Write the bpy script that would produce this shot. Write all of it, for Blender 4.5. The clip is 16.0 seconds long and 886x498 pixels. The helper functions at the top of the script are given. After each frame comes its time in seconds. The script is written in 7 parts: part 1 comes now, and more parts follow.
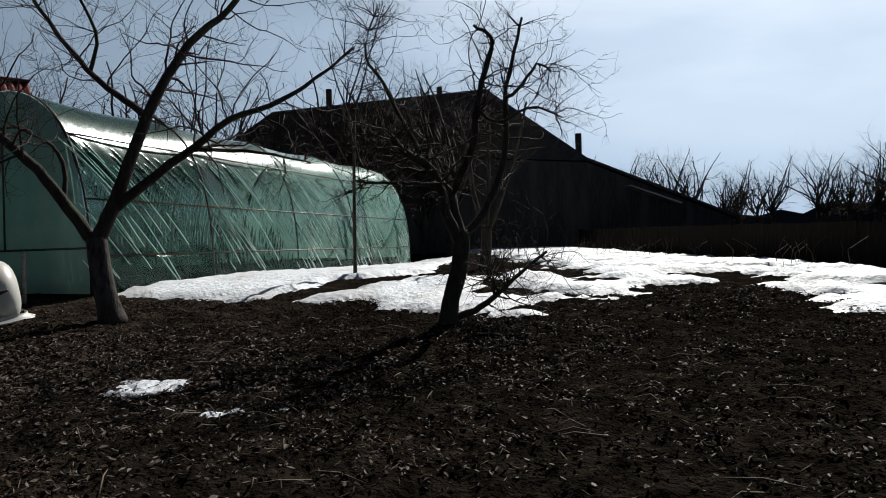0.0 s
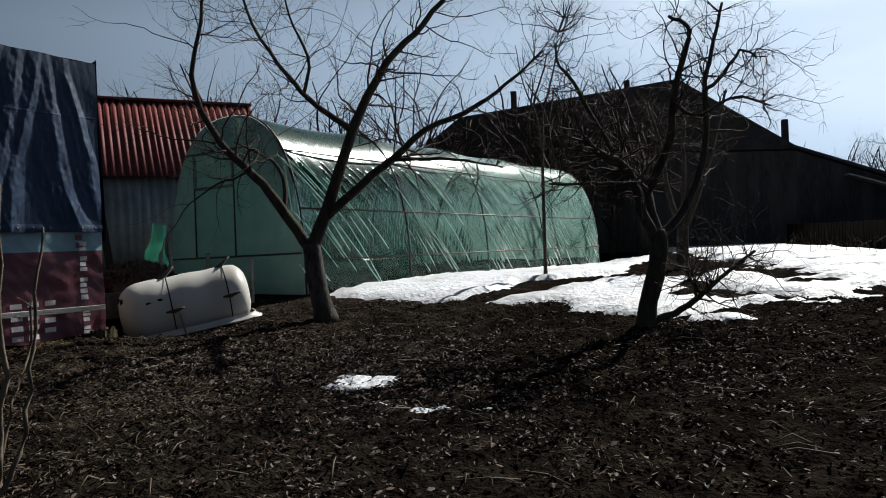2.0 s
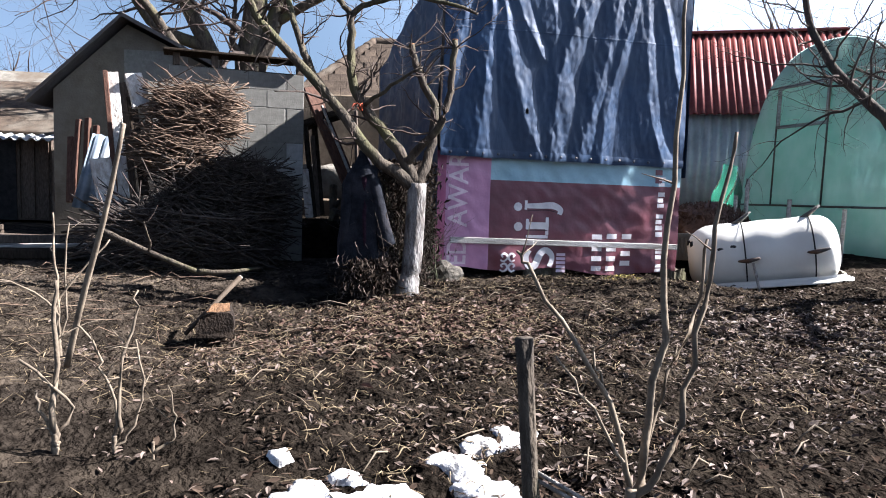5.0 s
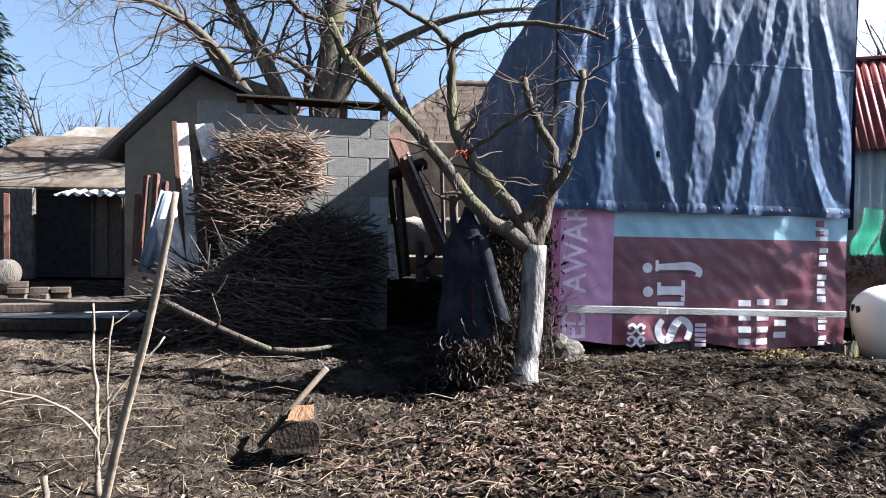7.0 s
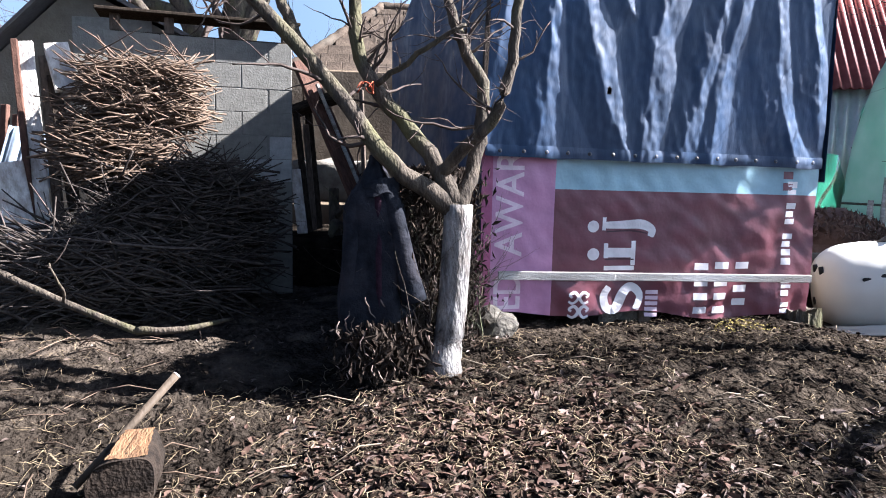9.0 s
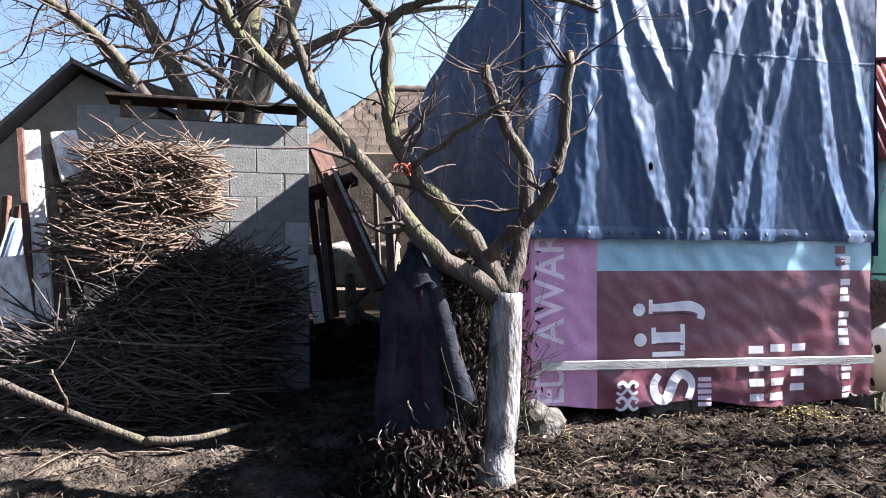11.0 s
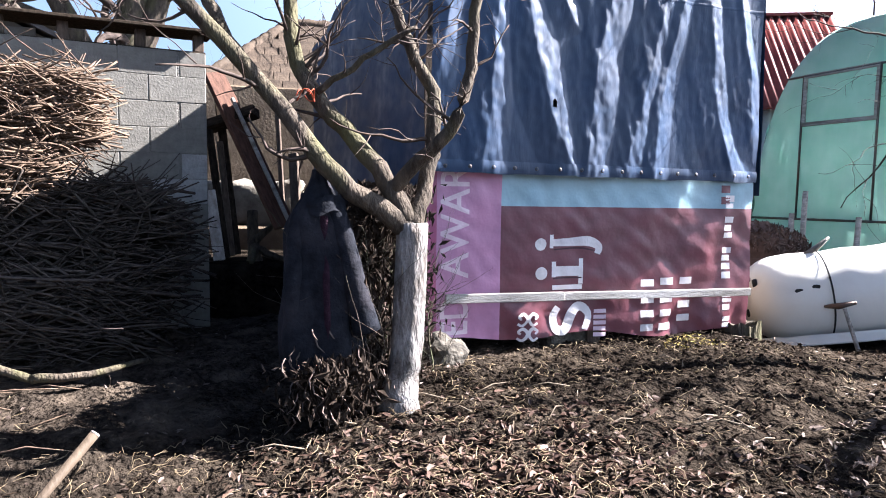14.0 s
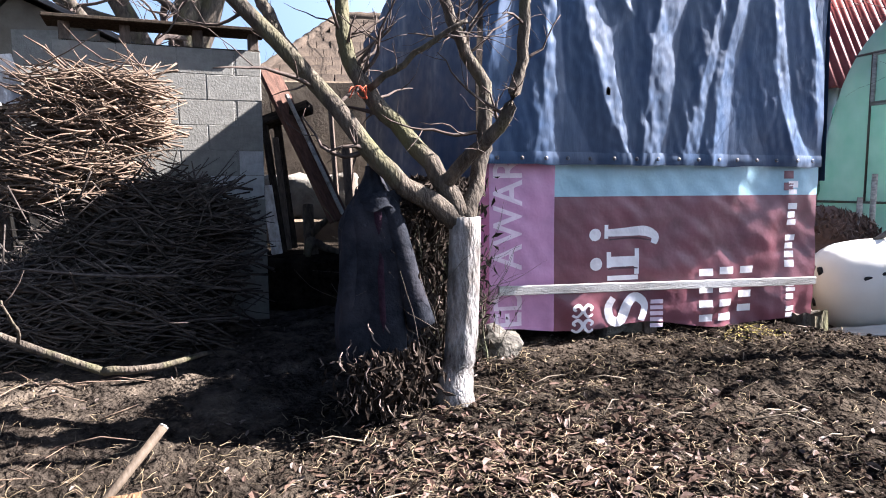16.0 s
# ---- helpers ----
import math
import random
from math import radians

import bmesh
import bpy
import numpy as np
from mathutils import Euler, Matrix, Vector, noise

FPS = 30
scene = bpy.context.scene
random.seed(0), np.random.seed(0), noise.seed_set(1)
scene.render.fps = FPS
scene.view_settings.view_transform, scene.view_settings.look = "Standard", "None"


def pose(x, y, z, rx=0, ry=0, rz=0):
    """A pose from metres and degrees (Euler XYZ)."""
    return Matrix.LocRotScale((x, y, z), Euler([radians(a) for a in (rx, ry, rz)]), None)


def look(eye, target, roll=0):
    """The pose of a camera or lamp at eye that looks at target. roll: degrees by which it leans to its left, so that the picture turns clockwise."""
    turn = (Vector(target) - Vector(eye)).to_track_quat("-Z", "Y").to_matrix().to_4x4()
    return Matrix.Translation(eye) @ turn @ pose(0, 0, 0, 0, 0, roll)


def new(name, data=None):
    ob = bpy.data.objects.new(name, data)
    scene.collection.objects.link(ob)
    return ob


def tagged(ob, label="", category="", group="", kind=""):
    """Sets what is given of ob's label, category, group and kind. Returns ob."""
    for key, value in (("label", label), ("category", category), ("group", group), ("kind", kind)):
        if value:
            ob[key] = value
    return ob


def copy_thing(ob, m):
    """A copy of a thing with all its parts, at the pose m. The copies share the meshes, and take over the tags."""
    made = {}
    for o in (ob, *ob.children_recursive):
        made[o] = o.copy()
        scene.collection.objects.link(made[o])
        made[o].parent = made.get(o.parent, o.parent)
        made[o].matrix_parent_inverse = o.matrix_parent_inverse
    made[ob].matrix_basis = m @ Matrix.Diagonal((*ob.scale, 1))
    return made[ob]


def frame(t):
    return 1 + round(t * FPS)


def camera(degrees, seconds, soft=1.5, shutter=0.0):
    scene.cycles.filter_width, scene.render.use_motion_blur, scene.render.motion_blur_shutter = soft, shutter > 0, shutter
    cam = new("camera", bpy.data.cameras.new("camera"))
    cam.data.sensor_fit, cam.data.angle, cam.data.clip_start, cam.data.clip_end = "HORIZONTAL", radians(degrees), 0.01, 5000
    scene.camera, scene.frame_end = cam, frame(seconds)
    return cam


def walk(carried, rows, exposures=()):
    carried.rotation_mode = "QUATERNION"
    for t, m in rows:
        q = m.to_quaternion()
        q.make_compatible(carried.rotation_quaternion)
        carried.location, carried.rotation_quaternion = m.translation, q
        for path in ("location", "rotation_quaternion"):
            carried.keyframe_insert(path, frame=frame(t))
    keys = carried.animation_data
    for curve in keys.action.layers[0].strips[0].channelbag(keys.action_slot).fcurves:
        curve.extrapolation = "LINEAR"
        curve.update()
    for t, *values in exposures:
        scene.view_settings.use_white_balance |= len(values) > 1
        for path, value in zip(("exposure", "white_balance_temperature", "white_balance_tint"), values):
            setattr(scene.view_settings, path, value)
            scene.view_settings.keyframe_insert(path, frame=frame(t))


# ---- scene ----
cam = camera(65.24, 16.0, soft=1.0)
# seconds, x, y, z, pitch, roll, yaw
PATH = [
    (0, 0.000, 0.000, 0.998, -1.22, 1.46, -0.00),
    (0.5, -0.011, -0.030, 1.008, -1.21, 1.18, 4.50),
    (1, -0.022, -0.038, 1.012, -1.95, 1.58, 9.40),
    (1.5, -0.043, -0.078, 1.036, -0.20, 2.69, 9.34),
    (2, -0.074, -0.062, 1.026, -0.70, 2.58, 15.21),
    (2.5, -0.091, -0.063, 1.014, -1.46, 1.56, 23.76),
    (3, -0.191, -0.064, 1.022, -1.07, 0.73, 35.47),
    (3.5, -0.363, -0.018, 1.017, -0.95, 0.99, 42.74),
    (4, -0.517, 0.045, 0.996, -4.61, 3.95, 52.53),
    (4.5, -0.727, 0.193, 1.000, -3.47, 0.82, 57.50),
    (4.7, -0.779, 0.296, 0.985, -4.96, -1.57, 57.89),
    (6.8, -2.005, 0.558, 1.097, -0.83, -0.97, 61.68),
    (7, -2.091, 0.610, 1.133, -1.47, -0.84, 63.38),
    (7.5, -2.332, 0.724, 1.194, -0.88, 1.26, 60.57),
    (8, -2.483, 0.933, 1.187, -4.23, 1.03, 57.69),
    (8.5, -2.806, 1.155, 1.216, -6.16, 0.03, 58.58),
    (9, -2.929, 1.297, 1.261, -6.80, -1.26, 58.50),
    (9.5, -3.271, 1.296, 1.267, 0.09, 1.68, 54.78),
    (9.7, -3.342, 1.317, 1.328, -1.00, 1.69, 55.76),
    (11.8, -3.400, 1.216, 1.294, 0.02, -0.03, 58.27),
    (12, -3.397, 1.233, 1.292, -0.59, 0.35, 56.97),
    (12.5, -3.401, 1.276, 1.292, -2.61, -0.33, 52.15),
    (13, -3.408, 1.301, 1.228, -5.19, -1.36, 48.60),
    (13.5, -3.409, 1.272, 1.236, -4.37, -0.09, 49.92),
    (14, -3.401, 1.256, 1.212, -4.77, -0.57, 50.21),
    (14.5, -3.423, 1.256, 1.221, -6.26, -0.64, 53.43),
    (15, -3.414, 1.249, 1.233, -6.17, -0.40, 53.81),
    (15.5, -3.404, 1.255, 1.226, -6.05, -0.38, 53.00),
    (16, -3.396, 1.250, 1.247, -5.80, 0.60, 54.49),
]
walk(cam, [(t, pose(x, y, z, 90 + pitch, roll, yaw)) for t, x, y, z, pitch, roll, yaw in PATH],
     exposures=[(0, -1.35, 6200, 8), (2.0, -1.15, 6200, 8), (2.5, -0.75, 6150, 9), (3.0, -0.25, 6000, 10), (3.5, 0.1, 5900, 12), (4.0, 0.85, 5900, 13), (4.5, 1.15, 5900, 14), (7.0, 1.5, 5700, 11), (9.0, 1.7, 5750, 14), (12.0, 1.88, 5850, 15), (13.0, 2.0, 5980, 16), (16.0, 1.95, 6000, 16)])

# ---- world and sun ----
SUN_AZ, SUN_EL = radians(25.8), radians(40)      # azimuth to the right of +y
world = bpy.data.worlds.new("sky")
scene.world = world
world.use_nodes = True
wn, wl = world.node_tree.nodes, world.node_tree.links
bgn = wn["Background"]
sky = wn.new("ShaderNodeTexSky")
sky.sky_type, sky.sun_disc = "NISHITA", False
sky.sun_elevation, sky.sun_rotation = SUN_EL, SUN_AZ
sky.air_density, sky.dust_density, sky.ozone_density = 1.0, 0.6, 1.6
# thin cirrus veil
tc = wn.new("ShaderNodeTexCoord")
mp = wn.new("ShaderNodeMapping")
mp.inputs["Rotation"].default_value = (0, 0, radians(35))
mp.inputs["Scale"].default_value = (1.0, 2.6, 5.0)
cn = wn.new("ShaderNodeTexNoise")
cn.inputs["Scale"].default_value, cn.inputs["Detail"].default_value = 1.3, 5
cr = wn.new("ShaderNodeValToRGB")
cr.color_ramp.elements[0].position, cr.color_ramp.elements[1].position = 0.36, 0.66
cr.color_ramp.elements[0].color = (0.3, 0.3, 0.3, 1)
cmx = wn.new("ShaderNodeMixRGB")
cmx.inputs["Color2"].default_value = (72.0, 74.0, 78.0, 1)
sc_ = wn.new("ShaderNodeMath")
sc_.operation = "MULTIPLY"
dt = wn.new("ShaderNodeVectorMath")
dt.operation = "DOT_PRODUCT"
dt.inputs[1].default_value = (math.sin(SUN_AZ) * math.cos(SUN_EL), math.cos(SUN_AZ) * math.cos(SUN_EL), math.sin(SUN_EL))          # the veil thickens towards the sun
mrg = wn.new("ShaderNodeMapRange")
mrg.inputs["From Min"].default_value, mrg.inputs["From Max"].default_value = 0.8, 0.95
mrg.inputs["To Min"].default_value, mrg.inputs["To Max"].default_value = 0.0, 0.9
wl.new(tc.outputs["Generated"], mp.inputs["Vector"])
wl.new(tc.outputs["Generated"], dt.inputs[0])
wl.new(dt.outputs["Value"], mrg.inputs["Value"])
wl.new(mrg.outputs["Result"], sc_.inputs[1])
wl.new(mp.outputs["Vector"], cn.inputs["Vector"])
wl.new(cn.outputs["Fac"], cr.inputs["Fac"])
wl.new(cr.outputs["Color"], sc_.inputs[0])
lo = wn.new("ShaderNodeMapRange")                     # and lies low in the sky
lo.inputs["From Min"].default_value, lo.inputs["From Max"].default_value = 0.42, 0.62
lo.inputs["To Min"].default_value, lo.inputs["To Max"].default_value = 1.0, 0.12
low = wn.new("ShaderNodeMath")
low.operation = "MULTIPLY"
wl.new(sc_.outputs[0], low.inputs[0])
wl.new(lo.outputs["Result"], low.inputs[1])
wl.new(low.outputs[0], cmx.inputs["Fac"])
# pale haze towards the horizon
sx = wn.new("ShaderNodeSeparateXYZ")
hr = wn.new("ShaderNodeValToRGB")
hr.color_ramp.elements.new(0.28)
for e_, p_, v_ in zip(hr.color_ramp.elements, (0.02, 0.28, 0.5), (0.9, 0.7, 0.0)):
    e_.position, e_.color = p_, (v_, v_, v_, 1)
hz = wn.new("ShaderNodeMixRGB")
au = wn.new("ShaderNodeMixRGB")                       # brighter towards the sun
au.inputs["Color2"].default_value = (46.0, 56.0, 68.0, 1)
am = wn.new("ShaderNodeMapRange")
am.inputs["From Min"].default_value, am.inputs["From Max"].default_value = 0.0, 0.93
pw = wn.new("ShaderNodeMath")
pw.operation = "POWER"
pw.inputs[1].default_value = 1.9
wl.new(dt.outputs["Value"], am.inputs["Value"])
wl.new(am.outputs["Result"], pw.inputs[0])
wl.new(pw.outputs[0], au.inputs["Fac"])
bk = wn.new("ShaderNodeMixRGB")                       # clear blue away from the sun
bk.inputs["Color1"].default_value, bk.inputs["Color2"].default_value = (6.4, 8.6, 11.8, 1), (4.1, 5.8, 7.8, 1)
bm_ = wn.new("ShaderNodeMapRange")
bm_.inputs["From Min"].default_value, bm_.inputs["From Max"].default_value = -0.65, -0.05
wl.new(dt.outputs["Value"], bm_.inputs["Value"])
wl.new(bm_.outputs["Result"], bk.inputs["Fac"])
wl.new(bk.outputs["Color"], au.inputs["Color1"])
wl.new(au.outputs["Color"], hz.inputs["Color2"])
wl.new(tc.outputs["Generated"], sx.inputs[0])
wl.new(sx.outputs["Z"], hr.inputs["Fac"])
wl.new(sx.outputs["Z"], lo.inputs["Value"])
wl.new(hr.outputs["Color"], hz.inputs["Fac"])
dim = wn.new("ShaderNodeMixRGB")                      # deep clear zenith
dim.blend_type = "MULTIPLY"
dim.inputs["Fac"].default_value, dim.inputs["Color2"].default_value = 1.0, (0.44, 0.51, 0.66, 1)
wl.new(sky.outputs["Color"], dim.inputs["Color1"])
wl.new(dim.outputs["Color"], hz.inputs["Color1"])
wl.new(hz.outputs["Color"], cmx.inputs["Color1"])
wl.new(cmx.outputs["Color"], bgn.inputs["Color"])
bgn.inputs["Strength"].default_value = 0.042

sun = new("sun", bpy.data.lights.new("sun", "SUN"))
sun.data.energy, sun.data.angle, sun.data.color = 12.5, radians(0.55), (1.0, 0.945, 0.87)
sd = Vector((math.sin(SUN_AZ) * math.cos(SUN_EL), math.cos(SUN_AZ) * math.cos(SUN_EL), math.sin(SUN_EL)))
sun.matrix_world = look(sd * 50, (0, 0, 0))


# ---- materials ----
def mat(name, c1, c2, scale=6.0, rough=0.85, bump=0.3, bump_scale=40.0, metal=0.0, c3=None, stretch=(1, 1, 1), spec=0.12, rand=0.0, coat=0.0, dist=0.02):
    """A two-scale noise material: c1 to c2 by a fine noise, c3 in broad stains."""
    m = bpy.data.materials.new(name)
    m.use_nodes = True
    n, l = m.node_tree.nodes, m.node_tree.links
    b = n["Principled BSDF"]
    co = n.new("ShaderNodeTexCoord")
    mapn = n.new("ShaderNodeMapping")
    mapn.inputs["Scale"].default_value = stretch
    l.new(co.outputs["Object"], mapn.inputs["Vector"])
    f = n.new("ShaderNodeTexNoise")
    f.inputs["Scale"].default_value, f.inputs["Detail"].default_value, f.inputs["Roughness"].default_value = scale, 6, 0.65
    l.new(mapn.outputs["Vector"], f.inputs["Vector"])
    r = n.new("ShaderNodeValToRGB")
    r.color_ramp.elements[0].position, r.color_ramp.elements[1].position = 0.33, 0.67
    r.color_ramp.elements[0].color, r.color_ramp.elements[1].color = (*c1, 1), (*c2, 1)
    l.new(f.outputs["Fac"], r.inputs["Fac"])
    col = r.outputs["Color"]
    if c3:
        g = n.new("ShaderNodeTexNoise")
        g.inputs["Scale"].default_value, g.inputs["Detail"].default_value = scale * 0.18, 4
        l.new(mapn.outputs["Vector"], g.inputs["Vector"])
        gr = n.new("ShaderNodeValToRGB")
        gr.color_ramp.elements[0].position, gr.color_ramp.elements[1].position = 0.48, 0.68
        l.new(g.outputs["Fac"], gr.inputs["Fac"])
        mx = n.new("ShaderNodeMixRGB")
        mx.inputs["Color2"].default_value = (*c3, 1)
        l.new(gr.outputs["Color"], mx.inputs["Fac"])
        l.new(col, mx.inputs["Color1"])
        col = mx.outputs["Color"]
    if rand:
        oi = n.new("ShaderNodeObjectInfo")
        geo = n.new("ShaderNodeNewGeometry")
        ad = n.new("ShaderNodeMath")
        ad.operation = "ADD"
        l.new(oi.outputs["Random"], ad.inputs[0])
        l.new(geo.outputs["Random Per Island"], ad.inputs[1])
        mr = n.new("ShaderNodeMapRange")
        mr.inputs["From Max"].default_value = 2.0
        mr.inputs["To Min"].default_value, mr.inputs["To Max"].default_value = 1 - rand, 1 + rand
        l.new(ad.outputs[0], mr.inputs["Value"])
        hs = n.new("ShaderNodeHueSaturation")
        l.new(mr.outputs["Result"], hs.inputs["Value"])
        l.new(col, hs.inputs["Color"])
        col = hs.outputs["Color"]
    l.new(col, b.inputs["Base Color"])
    b.inputs["Roughness"].default_value, b.inputs["Metallic"].default_value = rough, metal
    b.inputs["Specular IOR Level"].default_value = spec
    b.inputs["Coat Weight"].default_value = coat
    if bump:
        h = n.new("ShaderNodeTexNoise")
        h.inputs["Scale"].default_value, h.inputs["Detail"].default_value = bump_scale, 5
        l.new(mapn.outputs["Vector"], h.inputs["Vector"])
        bp = n.new("ShaderNodeBump")
        bp.inputs["Strength"].default_value, bp.inputs["Distance"].default_value = bump, dist
        l.new(h.outputs["Fac"], bp.inputs["Height"])
        l.new(bp.outputs["Normal"], b.inputs["Normal"])
    return m


M_SOIL = mat("soil", (0.005, 0.004, 0.0033), (0.035, 0.028, 0.022), 22, 0.95, 1.0, 34, c3=(0.052, 0.041, 0.031), spec=0.0, dist=0.05)


def tone_soil(m):
    """The soil turns paler towards the sheds, in patches."""
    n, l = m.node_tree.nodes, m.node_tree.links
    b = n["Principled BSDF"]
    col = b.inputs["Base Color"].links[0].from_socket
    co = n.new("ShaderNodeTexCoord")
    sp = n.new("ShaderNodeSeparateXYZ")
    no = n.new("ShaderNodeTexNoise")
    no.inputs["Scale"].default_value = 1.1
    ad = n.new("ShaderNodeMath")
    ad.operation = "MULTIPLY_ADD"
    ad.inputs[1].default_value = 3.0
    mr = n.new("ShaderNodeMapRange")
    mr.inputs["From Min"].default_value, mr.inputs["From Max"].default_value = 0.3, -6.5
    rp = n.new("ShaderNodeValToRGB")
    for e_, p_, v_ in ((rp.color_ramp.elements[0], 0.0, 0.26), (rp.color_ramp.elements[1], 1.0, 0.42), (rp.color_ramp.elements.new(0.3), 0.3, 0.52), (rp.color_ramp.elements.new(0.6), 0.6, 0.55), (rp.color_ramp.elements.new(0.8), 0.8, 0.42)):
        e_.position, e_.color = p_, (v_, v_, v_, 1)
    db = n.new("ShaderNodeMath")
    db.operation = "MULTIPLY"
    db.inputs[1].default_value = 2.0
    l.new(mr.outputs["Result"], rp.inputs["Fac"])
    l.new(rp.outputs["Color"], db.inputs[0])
    darkened = n.new("ShaderNodeVectorMath")                  # darker around a point near the stake
    darkened.operation = "DISTANCE"
    darkened.inputs[1].default_value = (-3.5, 1.9, 0.0)
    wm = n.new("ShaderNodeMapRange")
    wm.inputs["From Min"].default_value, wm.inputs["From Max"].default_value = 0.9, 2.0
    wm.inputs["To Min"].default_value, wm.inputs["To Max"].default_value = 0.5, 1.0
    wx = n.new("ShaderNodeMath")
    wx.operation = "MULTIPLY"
    l.new(co.outputs["Object"], darkened.inputs[0])
    l.new(darkened.outputs["Value"], wm.inputs["Value"])
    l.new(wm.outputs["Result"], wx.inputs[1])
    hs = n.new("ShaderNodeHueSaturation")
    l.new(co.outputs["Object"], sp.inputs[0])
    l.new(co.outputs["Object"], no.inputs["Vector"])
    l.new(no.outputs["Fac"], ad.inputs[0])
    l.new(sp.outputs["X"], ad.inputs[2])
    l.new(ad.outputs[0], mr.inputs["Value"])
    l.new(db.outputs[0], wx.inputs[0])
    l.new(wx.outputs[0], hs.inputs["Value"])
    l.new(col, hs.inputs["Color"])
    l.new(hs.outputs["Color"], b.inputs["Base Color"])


tone_soil(M_SOIL)
M_SNOW = mat("old_snow", (0.74, 0.77, 0.82), (0.86, 0.88, 0.9), 8, 0.6, 0.6, 14, c3=(0.62, 0.62, 0.62), spec=0.3, dist=0.05)
M_SNOW_DIRTY = mat("dirty_snow", (0.4, 0.38, 0.36), (0.78, 0.78, 0.79), 22, 0.7, 0.8, 40, c3=(0.2, 0.17, 0.14), dist=0.02)
M_LEAF = mat("dead_leaf", (0.07, 0.05, 0.04), (0.165, 0.125, 0.104), 9, 0.6, 0.2, 60, rand=0.6, spec=0.15)
M_LEAF_RED = mat("russet_leaf", (0.062, 0.035, 0.026), (0.125, 0.078, 0.058), 9, 0.55, 0.2, 60, rand=0.5, spec=0.15)
M_LEAF_DARK = mat("rotten_leaf", (0.03, 0.021, 0.016), (0.085, 0.06, 0.044), 9, 0.5, 0.2, 60, rand=0.6, spec=0.0)
M_HANDLE = mat("peeled_handle", (0.035, 0.026, 0.018), (0.085, 0.064, 0.046), 14, 0.7, 0.3, 60, stretch=(1, 1, 0.3))
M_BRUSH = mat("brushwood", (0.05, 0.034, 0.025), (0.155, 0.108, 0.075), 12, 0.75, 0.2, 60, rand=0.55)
# the same brown brushwood, darkened to paint the shade on the lower heap
M_BRUSH_SHADED = mat("shaded_brushwood", (0.018, 0.0155, 0.014), (0.078, 0.064, 0.055), 12, 0.8, 0.2, 60, rand=0.5, spec=0.0)
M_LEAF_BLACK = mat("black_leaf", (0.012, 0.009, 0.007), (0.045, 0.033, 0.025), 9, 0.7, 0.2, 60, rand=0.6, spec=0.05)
M_STRAW = mat("dry_straw", (0.07, 0.053, 0.034), (0.19, 0.145, 0.09), 9, 0.8, 0.2, 60, rand=0.4)
M_BARK = mat("bark", (0.035, 0.028, 0.024), (0.1, 0.082, 0.068), 16, 0.9, 0.8, 60, c3=(0.075, 0.085, 0.045), stretch=(1, 1, 0.35))
M_BARK_PALE = mat("pale_bark", (0.028, 0.023, 0.019), (0.1, 0.08, 0.06), 18, 0.85, 0.9, 60, c3=(0.085, 0.08, 0.04), stretch=(1, 1, 0.4))
M_TWIG = mat("twig_bark", (0.035, 0.026, 0.022), (0.075, 0.056, 0.046), 12, 0.8, 0.2, 60)
M_TWIG_PALE = mat("pale_twig", (0.09, 0.07, 0.052), (0.2, 0.16, 0.115), 12, 0.75, 0.2, 60, rand=0.3)
M_LIME = mat("limewash", (0.045, 0.037, 0.031), (0.36, 0.34, 0.32), 16, 0.9, 1.0, 45, c3=(0.15, 0.13, 0.115), stretch=(1, 1, 0.4))
M_LIME_WORN = mat("worn_limewash", (0.035, 0.029, 0.024), (0.14, 0.128, 0.115), 14, 0.9, 1.0, 45, c3=(0.07, 0.058, 0.046), stretch=(1, 1, 0.4))
M_CUT = mat("cut_wood", (0.16, 0.07, 0.028), (0.36, 0.19, 0.085), 16, 0.75, 0.6, 60, c3=(0.07, 0.04, 0.025), stretch=(0.5, 2, 1))
M_WOOD = mat("weathered_board", (0.22, 0.2, 0.18), (0.42, 0.39, 0.35), 10, 0.85, 0.5, 50, c3=(0.14, 0.12, 0.1), stretch=(1, 6, 6), rand=0.2)
M_WOOD_DARK = mat("dark_timber", (0.05, 0.038, 0.03), (0.13, 0.1, 0.078), 10, 0.9, 0.5, 50, stretch=(4, 4, 1), rand=0.3)
M_WOOD_RED = mat("red_brown_timber", (0.05, 0.026, 0.019), (0.115, 0.06, 0.042), 10, 0.8, 0.4, 50, stretch=(4, 4, 1), rand=0.3)
M_BLOCK = mat("concrete_block", (0.135, 0.13, 0.116), (0.19, 0.183, 0.164), 14, 0.95, 0.4, 60, c3=(0.115, 0.108, 0.094), rand=0.1, dist=0.01)
M_SPLIT = mat("split_wood", (0.08, 0.042, 0.022), (0.2, 0.115, 0.06), 16, 0.8, 0.6, 60, c3=(0.05, 0.032, 0.022), stretch=(2, 0.5, 1))
M_BLOCK_PALE = mat("pale_block", (0.23, 0.228, 0.22), (0.33, 0.325, 0.31), 14, 0.95, 0.5, 45)
M_TILE_PALE = mat("pale_old_roofing", (0.1, 0.088, 0.072), (0.215, 0.2, 0.17), 5, 0.9, 0.5, 30, c3=(0.1, 0.08, 0.06))
M_CLAY = mat("clay_plaster", (0.1, 0.074, 0.052), (0.19, 0.145, 0.1), 6, 0.95, 0.6, 30, c3=(0.06, 0.045, 0.033))
M_MORTAR = mat("mortar", (0.125, 0.12, 0.107), (0.175, 0.168, 0.152), 18, 0.95, 0.8, 60)
M_RENDER = mat("grey_render", (0.095, 0.082, 0.062), (0.15, 0.13, 0.1), 4, 0.95, 0.5, 30, c3=(0.14, 0.125, 0.105))
M_ROOF_RED = mat("red_roof_sheet", (0.14, 0.034, 0.032), (0.22, 0.068, 0.06), 5, 0.6, 0.2, 40, c3=(0.16, 0.05, 0.045))
